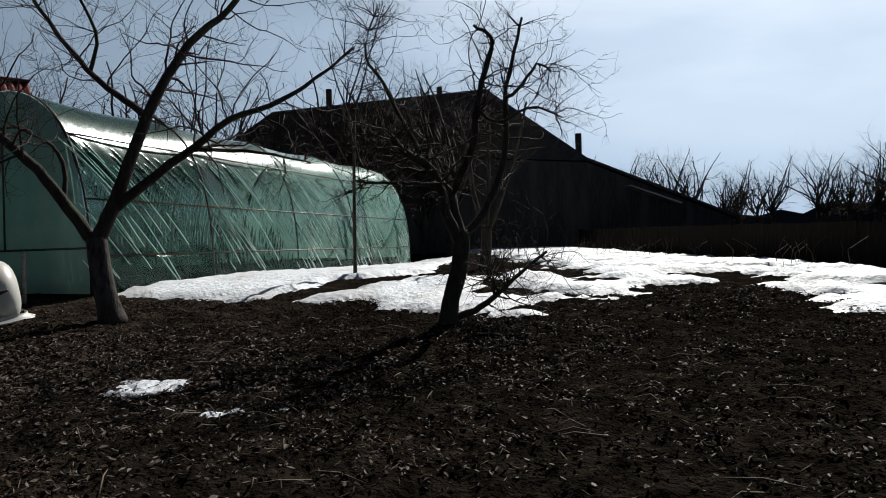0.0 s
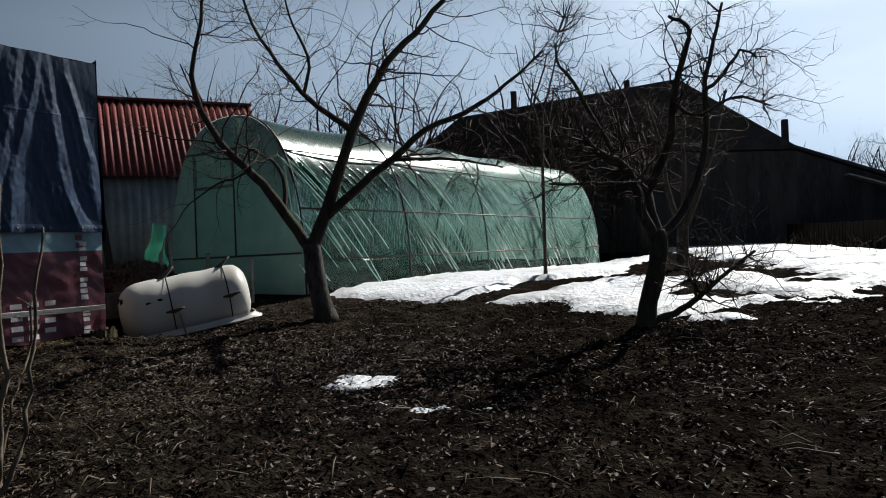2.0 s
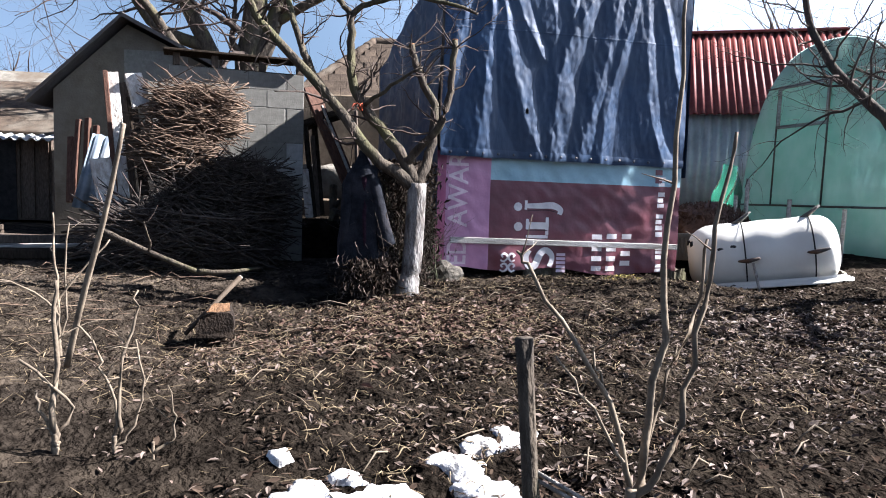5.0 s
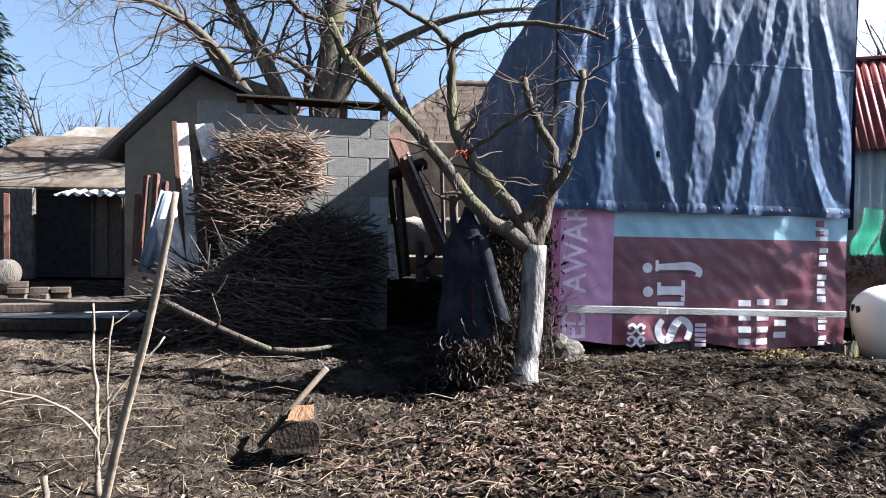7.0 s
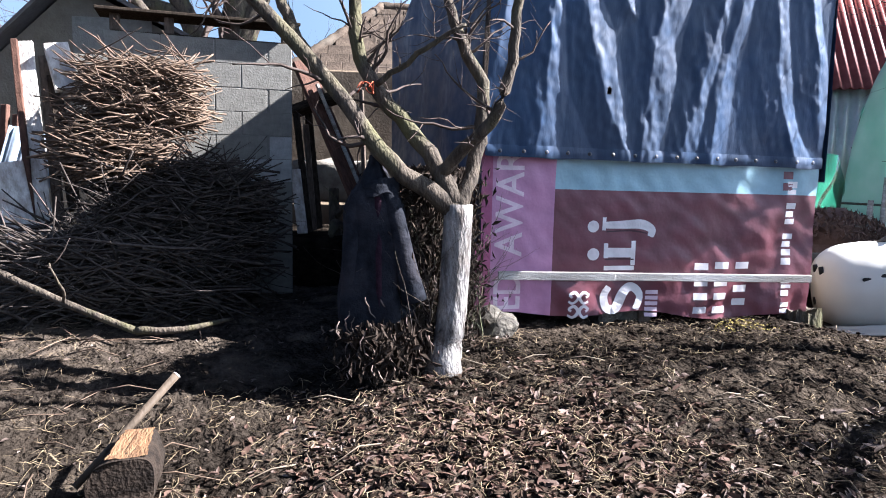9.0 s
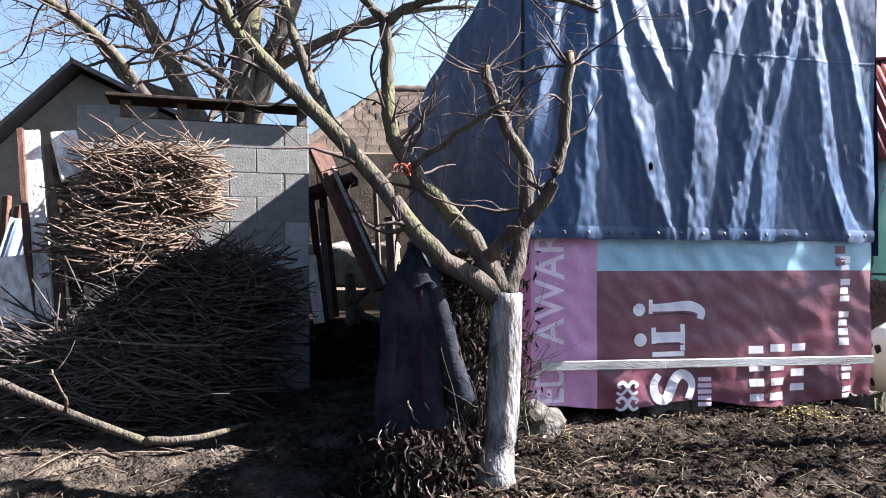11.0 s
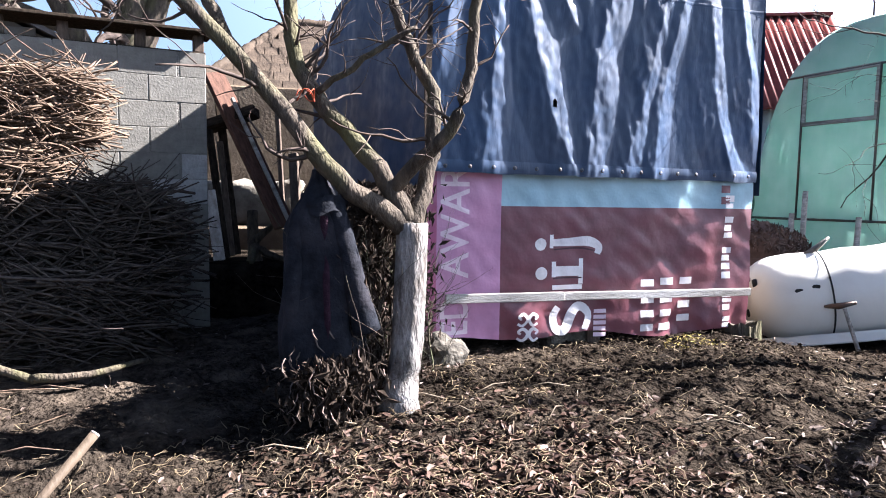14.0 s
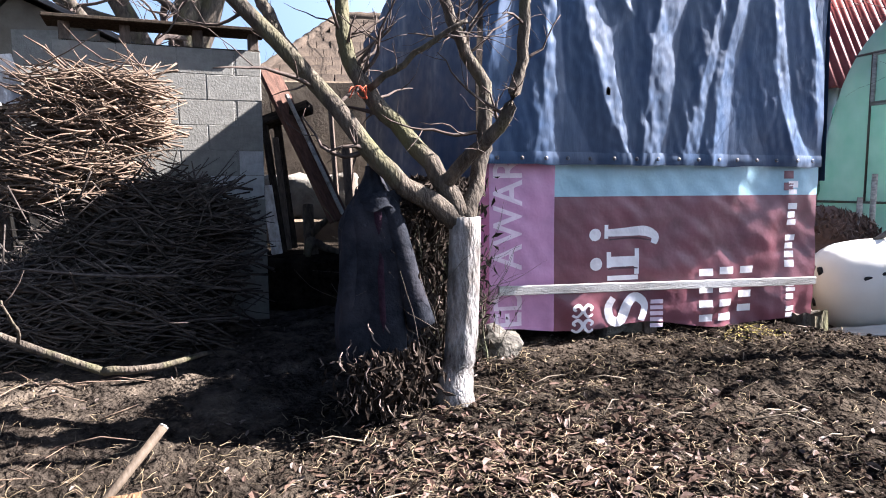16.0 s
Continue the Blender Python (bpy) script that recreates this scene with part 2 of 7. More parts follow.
M_SHEET = mat("galvanised_sheet", (0.42, 0.43, 0.42), (0.58, 0.58, 0.56), 4, 0.5, 0.2, 30, metal=0.35, c3=(0.3, 0.27, 0.23))
# blue-grey sheet; the whitish c3 blotches paint spots of sunlight on it
M_SHEET_BLUE = mat("sun_spotted_sheet", (0.13, 0.16, 0.2), (0.22, 0.26, 0.3), 9, 0.6, 0.2, 30, metal=0.1, c3=(0.5, 0.51, 0.5))
M_LATH = mat("weathered_lath", (0.2, 0.185, 0.165), (0.4, 0.38, 0.35), 5, 0.85, 0.4, 30, c3=(0.5, 0.48, 0.46), stretch=(1, 5, 5))
M_SLATE = mat("dark_roofing", (0.035, 0.034, 0.036), (0.07, 0.068, 0.069), 3, 0.9, 0.5, 20, c3=(0.07, 0.06, 0.05))
M_BARN = mat("dark_boarding", (0.04, 0.038, 0.038), (0.08, 0.076, 0.074), 3, 0.95, 0.5, 12, c3=(0.095, 0.09, 0.085), stretch=(4, 4, 0.6))
M_TILE = mat("old_tile", (0.032, 0.024, 0.018), (0.085, 0.063, 0.046), 7, 0.9, 0.5, 30, c3=(0.11, 0.095, 0.075), rand=0.4)
M_STONE = mat("field_stone", (0.032, 0.029, 0.025), (0.12, 0.107, 0.088), 9, 0.9, 1.0, 25, c3=(0.1, 0.085, 0.06))
M_PVC_WHITE = mat("white_plastic", (0.7, 0.68, 0.62), (0.78, 0.76, 0.7), 3, 0.38, 0.1, 14, c3=(0.56, 0.52, 0.45), spec=0.5)
M_RUBBER = mat("black_rubber", (0.012, 0.012, 0.013), (0.03, 0.03, 0.03), 12, 0.6, 0.2, 60)
M_STEEL = mat("dark_steel", (0.06, 0.06, 0.058), (0.14, 0.13, 0.12), 12, 0.5, 0.3, 60, metal=0.6, c3=(0.14, 0.07, 0.04))
M_WHITE = mat("flaking_white_paint", (0.3, 0.26, 0.22), (0.66, 0.63, 0.59), 16, 0.85, 0.7, 40, c3=(0.2, 0.13, 0.1), stretch=(1, 1, 0.5))
M_TIMBER_BLACK = mat("old_black_timber", (0.014, 0.011, 0.009), (0.05, 0.039, 0.03), 10, 0.9, 0.5, 50, stretch=(4, 4, 1), rand=0.3, spec=0.0)
M_COAT = mat("dark_cloth", (0.006, 0.007, 0.0095), (0.016, 0.0175, 0.023), 20, 0.85, 0.3, 60, c3=(0.03, 0.028, 0.033), spec=0.08)
M_FENCE = mat("wet_old_boards", (0.013, 0.011, 0.0095), (0.034, 0.029, 0.025), 3, 0.95, 0.4, 20, c3=(0.045, 0.04, 0.034), stretch=(4, 4, 0.6), spec=0.0)
# greyed base colour stands in for distance haze
M_WOODS = mat("hazed_winter_wood", (0.022, 0.022, 0.026), (0.06, 0.058, 0.062), 0.6, 0.95, 0.0, 3, c3=(0.075, 0.068, 0.066), spec=0.0)
M_LAPEL = mat("faded_lining", (0.012, 0.006, 0.01), (0.03, 0.015, 0.023), 20, 0.9, 0.3, 90, spec=0.05)
M_NEEDLE = mat("spruce_needle", (0.014, 0.024, 0.018), (0.034, 0.05, 0.038), 9, 0.8, 0.2, 40, rand=0.3)
M_MOSS = mat("yellow_moss", (0.16, 0.125, 0.04), (0.36, 0.29, 0.1), 14, 0.95, 0.8, 50)
M_ORANGE = mat("orange_cord", (0.3, 0.05, 0.025), (0.45, 0.1, 0.045), 14, 0.6, 0.1, 50)


M_LOG = mat("old_log", (0.009, 0.0065, 0.005), (0.034, 0.024, 0.017), 14, 0.9, 0.9, 50, c3=(0.016, 0.012, 0.009))


def plain(name, c, rough=0.6, spec=0.5, wear=0.2):
    return mat(name, tuple(v * (1 - wear) for v in c), c, 5, rough, 0.1, 30, spec=spec)


def tarp_material():
    """Woven polythene sheet: deep blue, dusty on the folds, with a broad sheen and crumpled all over."""
    m = mat("blue_tarpaulin", (0.01, 0.028, 0.068), (0.022, 0.054, 0.118), 2.2, 0.42, 0.0, 24, c3=(0.04, 0.056, 0.088), spec=0.35)
    n, l = m.node_tree.nodes, m.node_tree.links
    b = n["Principled BSDF"]
    co = n.new("ShaderNodeTexCoord")
    nrm = None
    for scale, stretch, strength, dist in ((3.0, (2.6, 1, 0.5), 0.08, 0.03), (11.0, (2.2, 1, 0.6), 0.14, 0.01)):
        mp_ = n.new("ShaderNodeMapping")
        mp_.inputs["Rotation"].default_value = (0, radians(28), 0)
        mp_.inputs["Scale"].default_value = stretch
        v = n.new("ShaderNodeTexNoise")
        v.inputs["Scale"].default_value, v.inputs["Detail"].default_value, v.inputs["Distortion"].default_value = scale, 4, 1.2
        bp = n.new("ShaderNodeBump")
        bp.inputs["Strength"].default_value, bp.inputs["Distance"].default_value = strength, dist
        l.new(co.outputs["Object"], mp_.inputs["Vector"])
        l.new(mp_.outputs["Vector"], v.inputs["Vector"])
        l.new(v.outputs["Fac"], bp.inputs["Height"])
        if nrm:
            l.new(nrm, bp.inputs["Normal"])
        nrm = bp.outputs["Normal"]
    l.new(nrm, b.inputs["Normal"])
    # scuffed patches are duller
    no = n.new("ShaderNodeTexNoise")
    no.inputs["Scale"].default_value, no.inputs["Detail"].default_value = 9, 6
    mr = n.new("ShaderNodeMapRange")
    mr.inputs["From Min"].default_value, mr.inputs["From Max"].default_value = 0.35, 0.65
    mr.inputs["To Min"].default_value, mr.inputs["To Max"].default_value = 0.36, 0.62
    l.new(co.outputs["Object"], no.inputs["Vector"])
    l.new(no.outputs["Fac"], mr.inputs["Value"])
    l.new(mr.outputs["Result"], b.inputs["Roughness"])
    return m


def film_material(name, lo, hi, milky):
    """Green polythene film: thin, part clear, part milky, glossy."""
    m = bpy.data.materials.new(name)
    m.use_nodes = True
    n, l = m.node_tree.nodes, m.node_tree.links
    out = n["Material Output"]
    n.remove(n["Principled BSDF"])
    co = n.new("ShaderNodeTexCoord")
    no = n.new("ShaderNodeTexNoise")
    no.inputs["Scale"].default_value, no.inputs["Detail"].default_value = 3.0, 5
    l.new(co.outputs["Object"], no.inputs["Vector"])
    rp = n.new("ShaderNodeValToRGB")
    rp.color_ramp.elements[0].position, rp.color_ramp.elements[1].position = 0.35, 0.7
    rp.color_ramp.elements[0].color, rp.color_ramp.elements[1].color = (*lo, 1), (*hi, 1)
    l.new(no.outputs["Fac"], rp.inputs["Fac"])
    # fine creases
    w = n.new("ShaderNodeTexNoise")
    w.inputs["Scale"].default_value, w.inputs["Detail"].default_value = 9.0, 4
    mp_ = n.new("ShaderNodeMapping")
    mp_.inputs["Rotation"].default_value = (radians(38), 0, 0)
    mp_.inputs["Scale"].default_value = (1, 2.5, 0.35)
    l.new(co.outputs["Object"], mp_.inputs["Vector"])
    l.new(mp_.outputs["Vector"], w.inputs["Vector"])
    bp = n.new("ShaderNodeBump")
    bp.inputs["Strength"].default_value, bp.inputs["Distance"].default_value = 0.3, 0.02
    l.new(w.outputs["Fac"], bp.inputs["Height"])
    tr = n.new("ShaderNodeBsdfTransparent")
    tr.inputs["Color"].default_value = (0.76, 0.94, 0.88, 1)
    tl = n.new("ShaderNodeBsdfTranslucent")
    df = n.new("ShaderNodeBsdfDiffuse")
    gl = n.new("ShaderNodeBsdfGlossy")
    gl.inputs["Roughness"].default_value = 0.2
    gl.inputs["Color"].default_value = (0.9, 0.97, 0.94, 1)
    for s in (tl, df):
        l.new(rp.outputs["Color"], s.inputs["Color"])
        l.new(bp.outputs["Normal"], s.inputs["Normal"])
    l.new(bp.outputs["Normal"], gl.inputs["Normal"])
    m1 = n.new("ShaderNodeMixShader")
    m1.inputs["Fac"].default_value = 0.3
    l.new(tl.outputs[0], m1.inputs[1])
    l.new(df.outputs[0], m1.inputs[2])
    m2 = n.new("ShaderNodeMixShader")
    m2.inputs["Fac"].default_value = milky
    l.new(tr.outputs[0], m2.inputs[1])
    l.new(m1.outputs[0], m2.inputs[2])
    fr = n.new("ShaderNodeFresnel")
    fr.inputs["IOR"].default_value = 1.42
    m3 = n.new("ShaderNodeMixShader")
    l.new(fr.outputs["Fac"], m3.inputs["Fac"])
    l.new(m2.outputs[0], m3.inputs[1])
    l.new(gl.outputs[0], m3.inputs[2])
    l.new(m3.outputs[0], out.inputs["Surface"])
    return m


M_TARP = tarp_material()
M_FILM = film_material("green_film", (0.012, 0.11, 0.068), (0.05, 0.25, 0.16), 0.6)
# paler than the cover: paints the bright streaks along the pleats
M_FILM_GLINT = film_material("glint_pleat_film", (0.5, 0.78, 0.68), (0.72, 0.9, 0.83), 0.85)
# same green film, coloured paler on the ends for light shining through
M_FILM_BACKLIT = film_material("backlit_green_film", (0.56, 0.82, 0.73), (0.76, 0.92, 0.86), 0.78)


# ---- mesh helpers ----
def mesh_ob(name, verts, faces, material, parent=None, smooth=False, label=""):
    me = bpy.data.meshes.new(name)
    me.from_pydata([tuple(v) for v in verts], [], faces)
    me.update()
    if smooth:
        me.polygons.foreach_set("use_smooth", [True] * len(me.polygons))
    if material:
        me.materials.append(material)
    ob = new(name, me)
    ob.parent = parent
    if label:
        tagged(ob, label)
    return ob


def part(name, bm, material, parent=None, label="", smooth=False):
    me = bpy.data.meshes.new(name)
    bm.to_mesh(me)
    bm.free()
    if smooth:
        me.polygons.foreach_set("use_smooth", [True] * len(me.polygons))
    me.materials.append(material)
    ob = new(name, me)
    ob.parent = parent
    if label:
        tagged(ob, label)
    return ob


def empty(name, m, label, category, group="", kind=""):
    e = new(name)
    e.matrix_world = m
    e.empty_display_size = 0.2
    return tagged(e, label, category, group, kind)


def box(bm, x0, x1, y0, y1, z0, z1, bevel=0.0, m=None):
    r = bmesh.ops.create_cube(bm, size=1)
    vs = r["verts"]
    bmesh.ops.transform(bm, matrix=Matrix.LocRotScale(((x0 + x1) / 2, (y0 + y1) / 2, (z0 + z1) / 2), None, (abs(x1 - x0), abs(y1 - y0), abs(z1 - z0))), verts=vs)
    if bevel:
        es = list({e for v in vs for e in v.link_edges})
        r2 = bmesh.ops.bevel(bm, geom=es, offset=bevel, segments=1, affect="EDGES", clamp_overlap=True)
        vs = list({v for f in r2["faces"] for v in f.verts} | {v for v in vs if v.is_valid})
    if m is not None:
        bmesh.ops.transform(bm, matrix=m, verts=[v for v in vs if v.is_valid])
    return bm


def boxed(name, dims, material, parent=None, bevel=0.004, m=None, label=""):
    return part(name, box(bmesh.new(), *dims, bevel=bevel, m=m), material, parent, label)


def tube_data(lines, sides=6):
    """Tapered tubes along polylines [(points, radii)]: vertices and faces."""
    V, F = [], []
    for pts, rad in lines:
        pts = [Vector(p) for p in pts]
        k = len(pts)
        base = len(V)
        up = Vector((0.13, 0.21, 0.97))
        for i, p in enumerate(pts):
            d = (pts[min(i + 1, k - 1)] - pts[max(i - 1, 0)])
            d = d.normalized() if d.length > 1e-9 else Vector((0, 0, 1))
            a = d.cross(up)
            if a.length < 0.1:
                a = d.cross(Vector((1, 0, 0)))
            a.normalize()
            b = d.cross(a)
            for j in range(sides):
                w = 2 * math.pi * j / sides
                V.append(p + (a * math.cos(w) + b * math.sin(w)) * rad[i])
        for i in range(k - 1):
            for j in range(sides):
                q = base + i * sides
                F.append((q + j, q + (j + 1) % sides, q + sides + (j + 1) % sides, q + sides + j))
        F.append(tuple(base + j for j in reversed(range(sides))))
        F.append(tuple(base + (k - 1) * sides + j for j in range(sides)))
    return V, F


def tubes(name, lines, material, parent=None, sides=6, label="", smooth=True):
    V, F = tube_data(lines, sides)
    return mesh_ob(name, V, F, material, parent, smooth, label)


def spline(pts, n):
    """n points along a smooth curve through pts."""
    P = [Vector(p) for p in pts]
    if len(P) < 3:
        return [P[0].lerp(P[-1], i / (n - 1)) for i in range(n)]
    out = []
    for i in range(n):
        u = i / (n - 1) * (len(P) - 1)
        k = min(int(u), len(P) - 2)
        f = u - k
        a, b, c, d = P[max(k - 1, 0)], P[k], P[k + 1], P[min(k + 2, len(P) - 1)]
        out.append(0.5 * ((2 * b) + (c - a) * f + (2 * a - 5 * b + 4 * c - d) * f * f + (3 * b - a - 3 * c + d) * f ** 3))
    return out


def sstep(u):
    u = min(max(u, 0.0), 1.0)
    return u * u * (3 - 2 * u)


def gz(x, y):
    """Height of the ground."""
    h = 0.34 * sstep((y - 4.6) / 7.5) + 0.05 * sstep((-x - 3.4) / 3.4)
    # the plot falls away again along the greenhouse
    h -= 0.2 * sstep((y - 11) / 9) * sstep((2 - x) / 3)
    # soft earth bank along the front of the covered stack
    h += 0.10 * math.exp(-(((x + 5.5) / 0.55) ** 2 + ((y - 5.5) / 1.1) ** 2))
    # hollow under the tank, and the path that dips past the log
    h -= 0.3 * math.exp(-(((x + 5.8) / 0.8) ** 2 + ((y - 7.6) / 0.8) ** 2))
    h -= 0.11 * math.exp(-(((x + 7.1) / 0.8) ** 2 + ((y - 2.75) / 0.65) ** 2))
    h -= 0.24 * math.exp(-(((x + 6.1) / 1.3) ** 2 + ((y - 1.4) / 1.1) ** 2))
    return h


def clods(x, y):
    f = 1.0 if abs(x + 3) < 14 and -6 < y < 22 else 0.0
    return f * (0.035 * noise.noise((x * 1.3, y * 1.3, 0)) + 0.03 * noise.noise((x * 4.1, y * 4.1, 3)) + 0.026 * noise.noise((x * 8, y * 8, 7)) + 0.02 * noise.noise((x * 16, y * 16, 11)))


def ground_z(x, y):
    return gz(x, y) + clods(x, y)
# ---- ground ----
def spread(lo, hi, fine, far):
    a = list(np.arange(lo, hi, fine))
    s, v, left, right = fine, a[0], [], []
    while v > -far:
        s *= 1.22
        v -= s
        left.append(v)
    s, v = fine, a[-1]
    while v < far:
        s *= 1.22
        v += s
        right.append(v)
    return left[::-1] + a + right


GX, GY = spread(-9.5, 4, 0.028, 900), spread(-0.3, 8.6, 0.028, 900)
gv = [(x, y, ground_z(x, y)) for y in GY for x in GX]
nx = len(GX)
gf = [(j * nx + i, j * nx + i + 1, (j + 1) * nx + i + 1, (j + 1) * nx + i) for j in range(len(GY) - 1) for i in range(nx - 1)]
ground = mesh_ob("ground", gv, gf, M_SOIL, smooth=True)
tagged(ground, "bare dark garden soil with trampled litter", "ground", kind="structure")


# ---- snow ----
def snow(name, x0, x1, y0, y1, step, field, thick, label, kind="", material=M_SNOW):
    """A sheet of snow where field(x, y) > 0, with a thin broken edge."""
    xs, ys = np.arange(x0, x1 + step, step), np.arange(y0, y1 + step, step)
    V, F = [], []
    val = {}
    for j, y in enumerate(ys):
        for i, x in enumerate(xs):
            f = field(x, y)
            val[i, j] = f
            h = sstep(f / 0.35) if f > 0 else -0.5
            V.append((x, y, ground_z(x, y) - 0.015 + thick * h + 0.012 * noise.noise((x * 6, y * 6, 2)) * (f > 0)))
    w = len(xs)
    for j in range(len(ys) - 1):
        for i in range(w - 1):
            if max(val[i, j], val[i + 1, j], val[i, j + 1], val[i + 1, j + 1]) > 0:
                F.append((j * w + i, j * w + i + 1, (j + 1) * w + i + 1, (j + 1) * w + i))
    used = sorted({k for f in F for k in f})
    at = {k: i for i, k in enumerate(used)}
    ob = mesh_ob(name, [V[k] for k in used], [tuple(at[k] for k in f) for f in F], material, smooth=True)
    return tagged(ob, label, "snow", kind=kind)


def fbm(x, y, s, z=0.0):
    return noise.noise((x * s, y * s, z)) + 0.5 * noise.noise((x * s * 2.1, y * s * 2.1, z + 5)) + 0.25 * noise.noise((x * s * 4.3, y * s * 4.3, z + 9))


def ellipse(cx, cy, rx, ry, rough, rs, ang=0.0):
    c, s = math.cos(ang), math.sin(ang)

    def f(x, y):
        u, v = ((x - cx) * c + (y - cy) * s) / rx, (-(x - cx) * s + (y - cy) * c) / ry
        return 1 - math.hypot(u, v) + rough * fbm(x, y, rs, cx)
    return f


def along_line(v, pts):
    """Value at v of a line through (v, value) pairs."""
    for (a, fa), (b, fb) in zip(pts, pts[1:]):
        if v <= b:
            return fa + (fb - fa) * max(0.0, v - a) / (b - a)
    return pts[-1][1]


def snow_field_shape(x, y):
    # bank along the greenhouse side
    px, py = x + 4.83, y - 9.5
    along, away = px * 0.323 + py * 0.946, px * 0.946 - py * 0.323
    bank = min(away + 0.05, along_line(along, ((0, 2.7), (2, 2.85), (3.4, 3.6), (4.5, 3.5), (8, 2.4), (12, 1.6))) - away, along * 0.9 + 0.05) if along < 13 else -1
    patch = max(ellipse(cx, cy, rx, ry, 0.12, 1.6, an)(x, y) for cx, cy, rx, ry, an in ((-0.3, 9.6, 1.15, 1.75, -0.35), (0.1, 8.15, 1.0, 0.75, 0.0), (-1.3, 8.85, 0.75, 0.4, 0.35), (1.3, 10.1, 0.75, 1.1, 0.35), (1.75, 9.15, 0.85, 0.55, -0.5)))
    field = (x - along_line(y, ((8.0, 4.4), (8.76, 3.74), (9.65, 2.8), (10.8, 2.3), (13.4, 1.7), (21, 1.3), (29, 0.2)))) * 0.5
    f = max(bank, patch * 0.8, min(field, 0.4))
    f += 0.2 * fbm(x, y, 0.9) + 0.12 * fbm(x, y, 3.2, 2) - 0.06
    if away > 2.6:
        f += (0.75 * fbm(x * 0.4, y * 1.7, 1.5, 6) - 0.06) * sstep((away - 2.6) / 1.5) * (0.3 if patch > 0 else 1.0)
    f -= 3.0 * max(0, 1 - math.hypot((x + 1.43) / 0.5, (y - 10.6) / 0.42))      # melted round the young tree
    f -= 0.5 * max(0, 1 - abs((x + 1.5) * 0.9 - (y - 10.1) * 0.43) / 0.16) * (8.8 < y < 11.2)      # bare strip between bank and bed
    f = min(f, ((5.6 + 0.11 * max(0, 17 - y) ** 1.25 - 0.05 * max(0, y - 17)) - x) * 0.8)
    if y > 27:
        f -= (y - 27) * 0.3
    return f


snow("snow_field", -5, 12, 7.2, 29, 0.11, snow_field_shape, 0.09, "melting patchy white snow over the garden beds", "stuff")
snow("snow_patch", -2.7, -1.5, 4.2, 5.4, 0.03, ellipse(-2.05, 4.72, 0.3, 0.23, 0.45, 4.0, 0.5), 0.035, "small melting patch of white snow on soil")
snow("snow_patch", -2.2, -1.2, 3.7, 4.5, 0.025, ellipse(-1.72, 4.12, 0.13, 0.1, 0.6, 6.0), 0.02, "crumb of melting snow among dead leaves")
snow("snow_patch", -1.7, -0.6, 3.4, 4.4, 0.03, ellipse(-1.2, 3.95, 0.3, 0.1, 0.7, 5.0, 0.2), 0.015, "thin streak of melting snow among dead leaves")
def stake_snow(x, y):
    f = max(ellipse(cx, cy, r, r * 0.75, 0.5, 9.0, cx)(x, y) for cx, cy, r in ((-2.86, 1.72, 0.13), (-2.95, 1.9, 0.12), (-3.0, 2.06, 0.11), (-3.06, 2.18, 0.07), (-2.68, 1.7, 0.14), (-2.5, 1.7, 0.12), (-3.24, 1.2, 0.07), (-2.94, 1.32, 0.1), (-2.93, 1.2, 0.11), (-2.86, 1.1, 0.12), (-2.74, 1.37, 0.15), (-2.6, 1.42, 0.13), (-2.62, 1.2, 0.14)))
    return f + 0.35 * fbm(x, y, 14.0, 3)


snow("snow_patch", -3.5, -2.0, 0.8, 2.4, 0.015, stake_snow, 0.035, "dirty lumpy snow beside the wooden stake", material=M_SNOW_DIRTY)
snow("snow_patch", 3.5, 6.5, 6.0, 9.0, 0.05, ellipse(4.9, 7.4, 1.0, 0.5, 0.6, 2.0, 0.2), 0.03, "thin melting patch of snow on soil")


# ---- litter ----
def litter(name, count, region, size, material, label, seed, aspect=0.4, lift=0.006, dens=None):
    rng = random.Random(seed)
    V, F = [], []
    k = 0
    while k < count:
        x, y = rng.uniform(region[0], region[1]), rng.uniform(region[2], region[3])
        if dens and rng.random() > dens(x, y):
            k += 0.02
            continue
        k += 1
        s = size * rng.uniform(0.35, 1.5)
        a, tl, ro = rng.uniform(0, 6.283), rng.gauss(0, 0.35), rng.gauss(0, 0.35)
        m = Matrix.Translation((x, y, ground_z(x, y) + lift + rng.uniform(0, 0.008))) @ Euler((tl, ro, a)).to_matrix().to_4x4()
        c = rng.uniform(-0.15, 0.75) * s * min(1, aspect * 1.8)
        b = len(V)
        w = s * aspect * rng.uniform(0.5, 1.3)
        for q in ((-s, 0, 0), (-s * 0.3, -w, c), (s * 0.5, -w * 0.7, c), (s, 0, c * 0.4), (s * 0.4, w * 0.8, c), (-s * 0.35, w, c * 0.8)):
            V.append(m @ Vector(q))
        F += [(b, b + 1, b + 2, b + 3), (b, b + 3, b + 4, b + 5)]
    return tagged(mesh_ob(name, V, F, material), label, "leaf litter", kind="stuff")


def leafy(x, y):
    if y > 9:
        return 0.1
    if x < -6.9 or (x < -4.9 and y > 4.3):
        return 0.05
    return 0.06 + 0.94 * max(0, min(1, 0.15 + 1.3 * fbm(x, y, 0.7, 4) + 1.0 * fbm(x, y, 2.6, 8)))


def drift(x, y):
    return math.exp(-(((x + 5.2) / 0.75) ** 2 + ((y - 3.1) / 0.8) ** 2))


def straw(x, y):
    if x < -6.6 and y > 1.7:
        return 0.02
    if x < -4.6 and y > 4:
        return 0.25
    return 0.15 + 0.85 * max(0, min(1, 0.4 + 1.2 * fbm(x, y, 0.9, 14)))


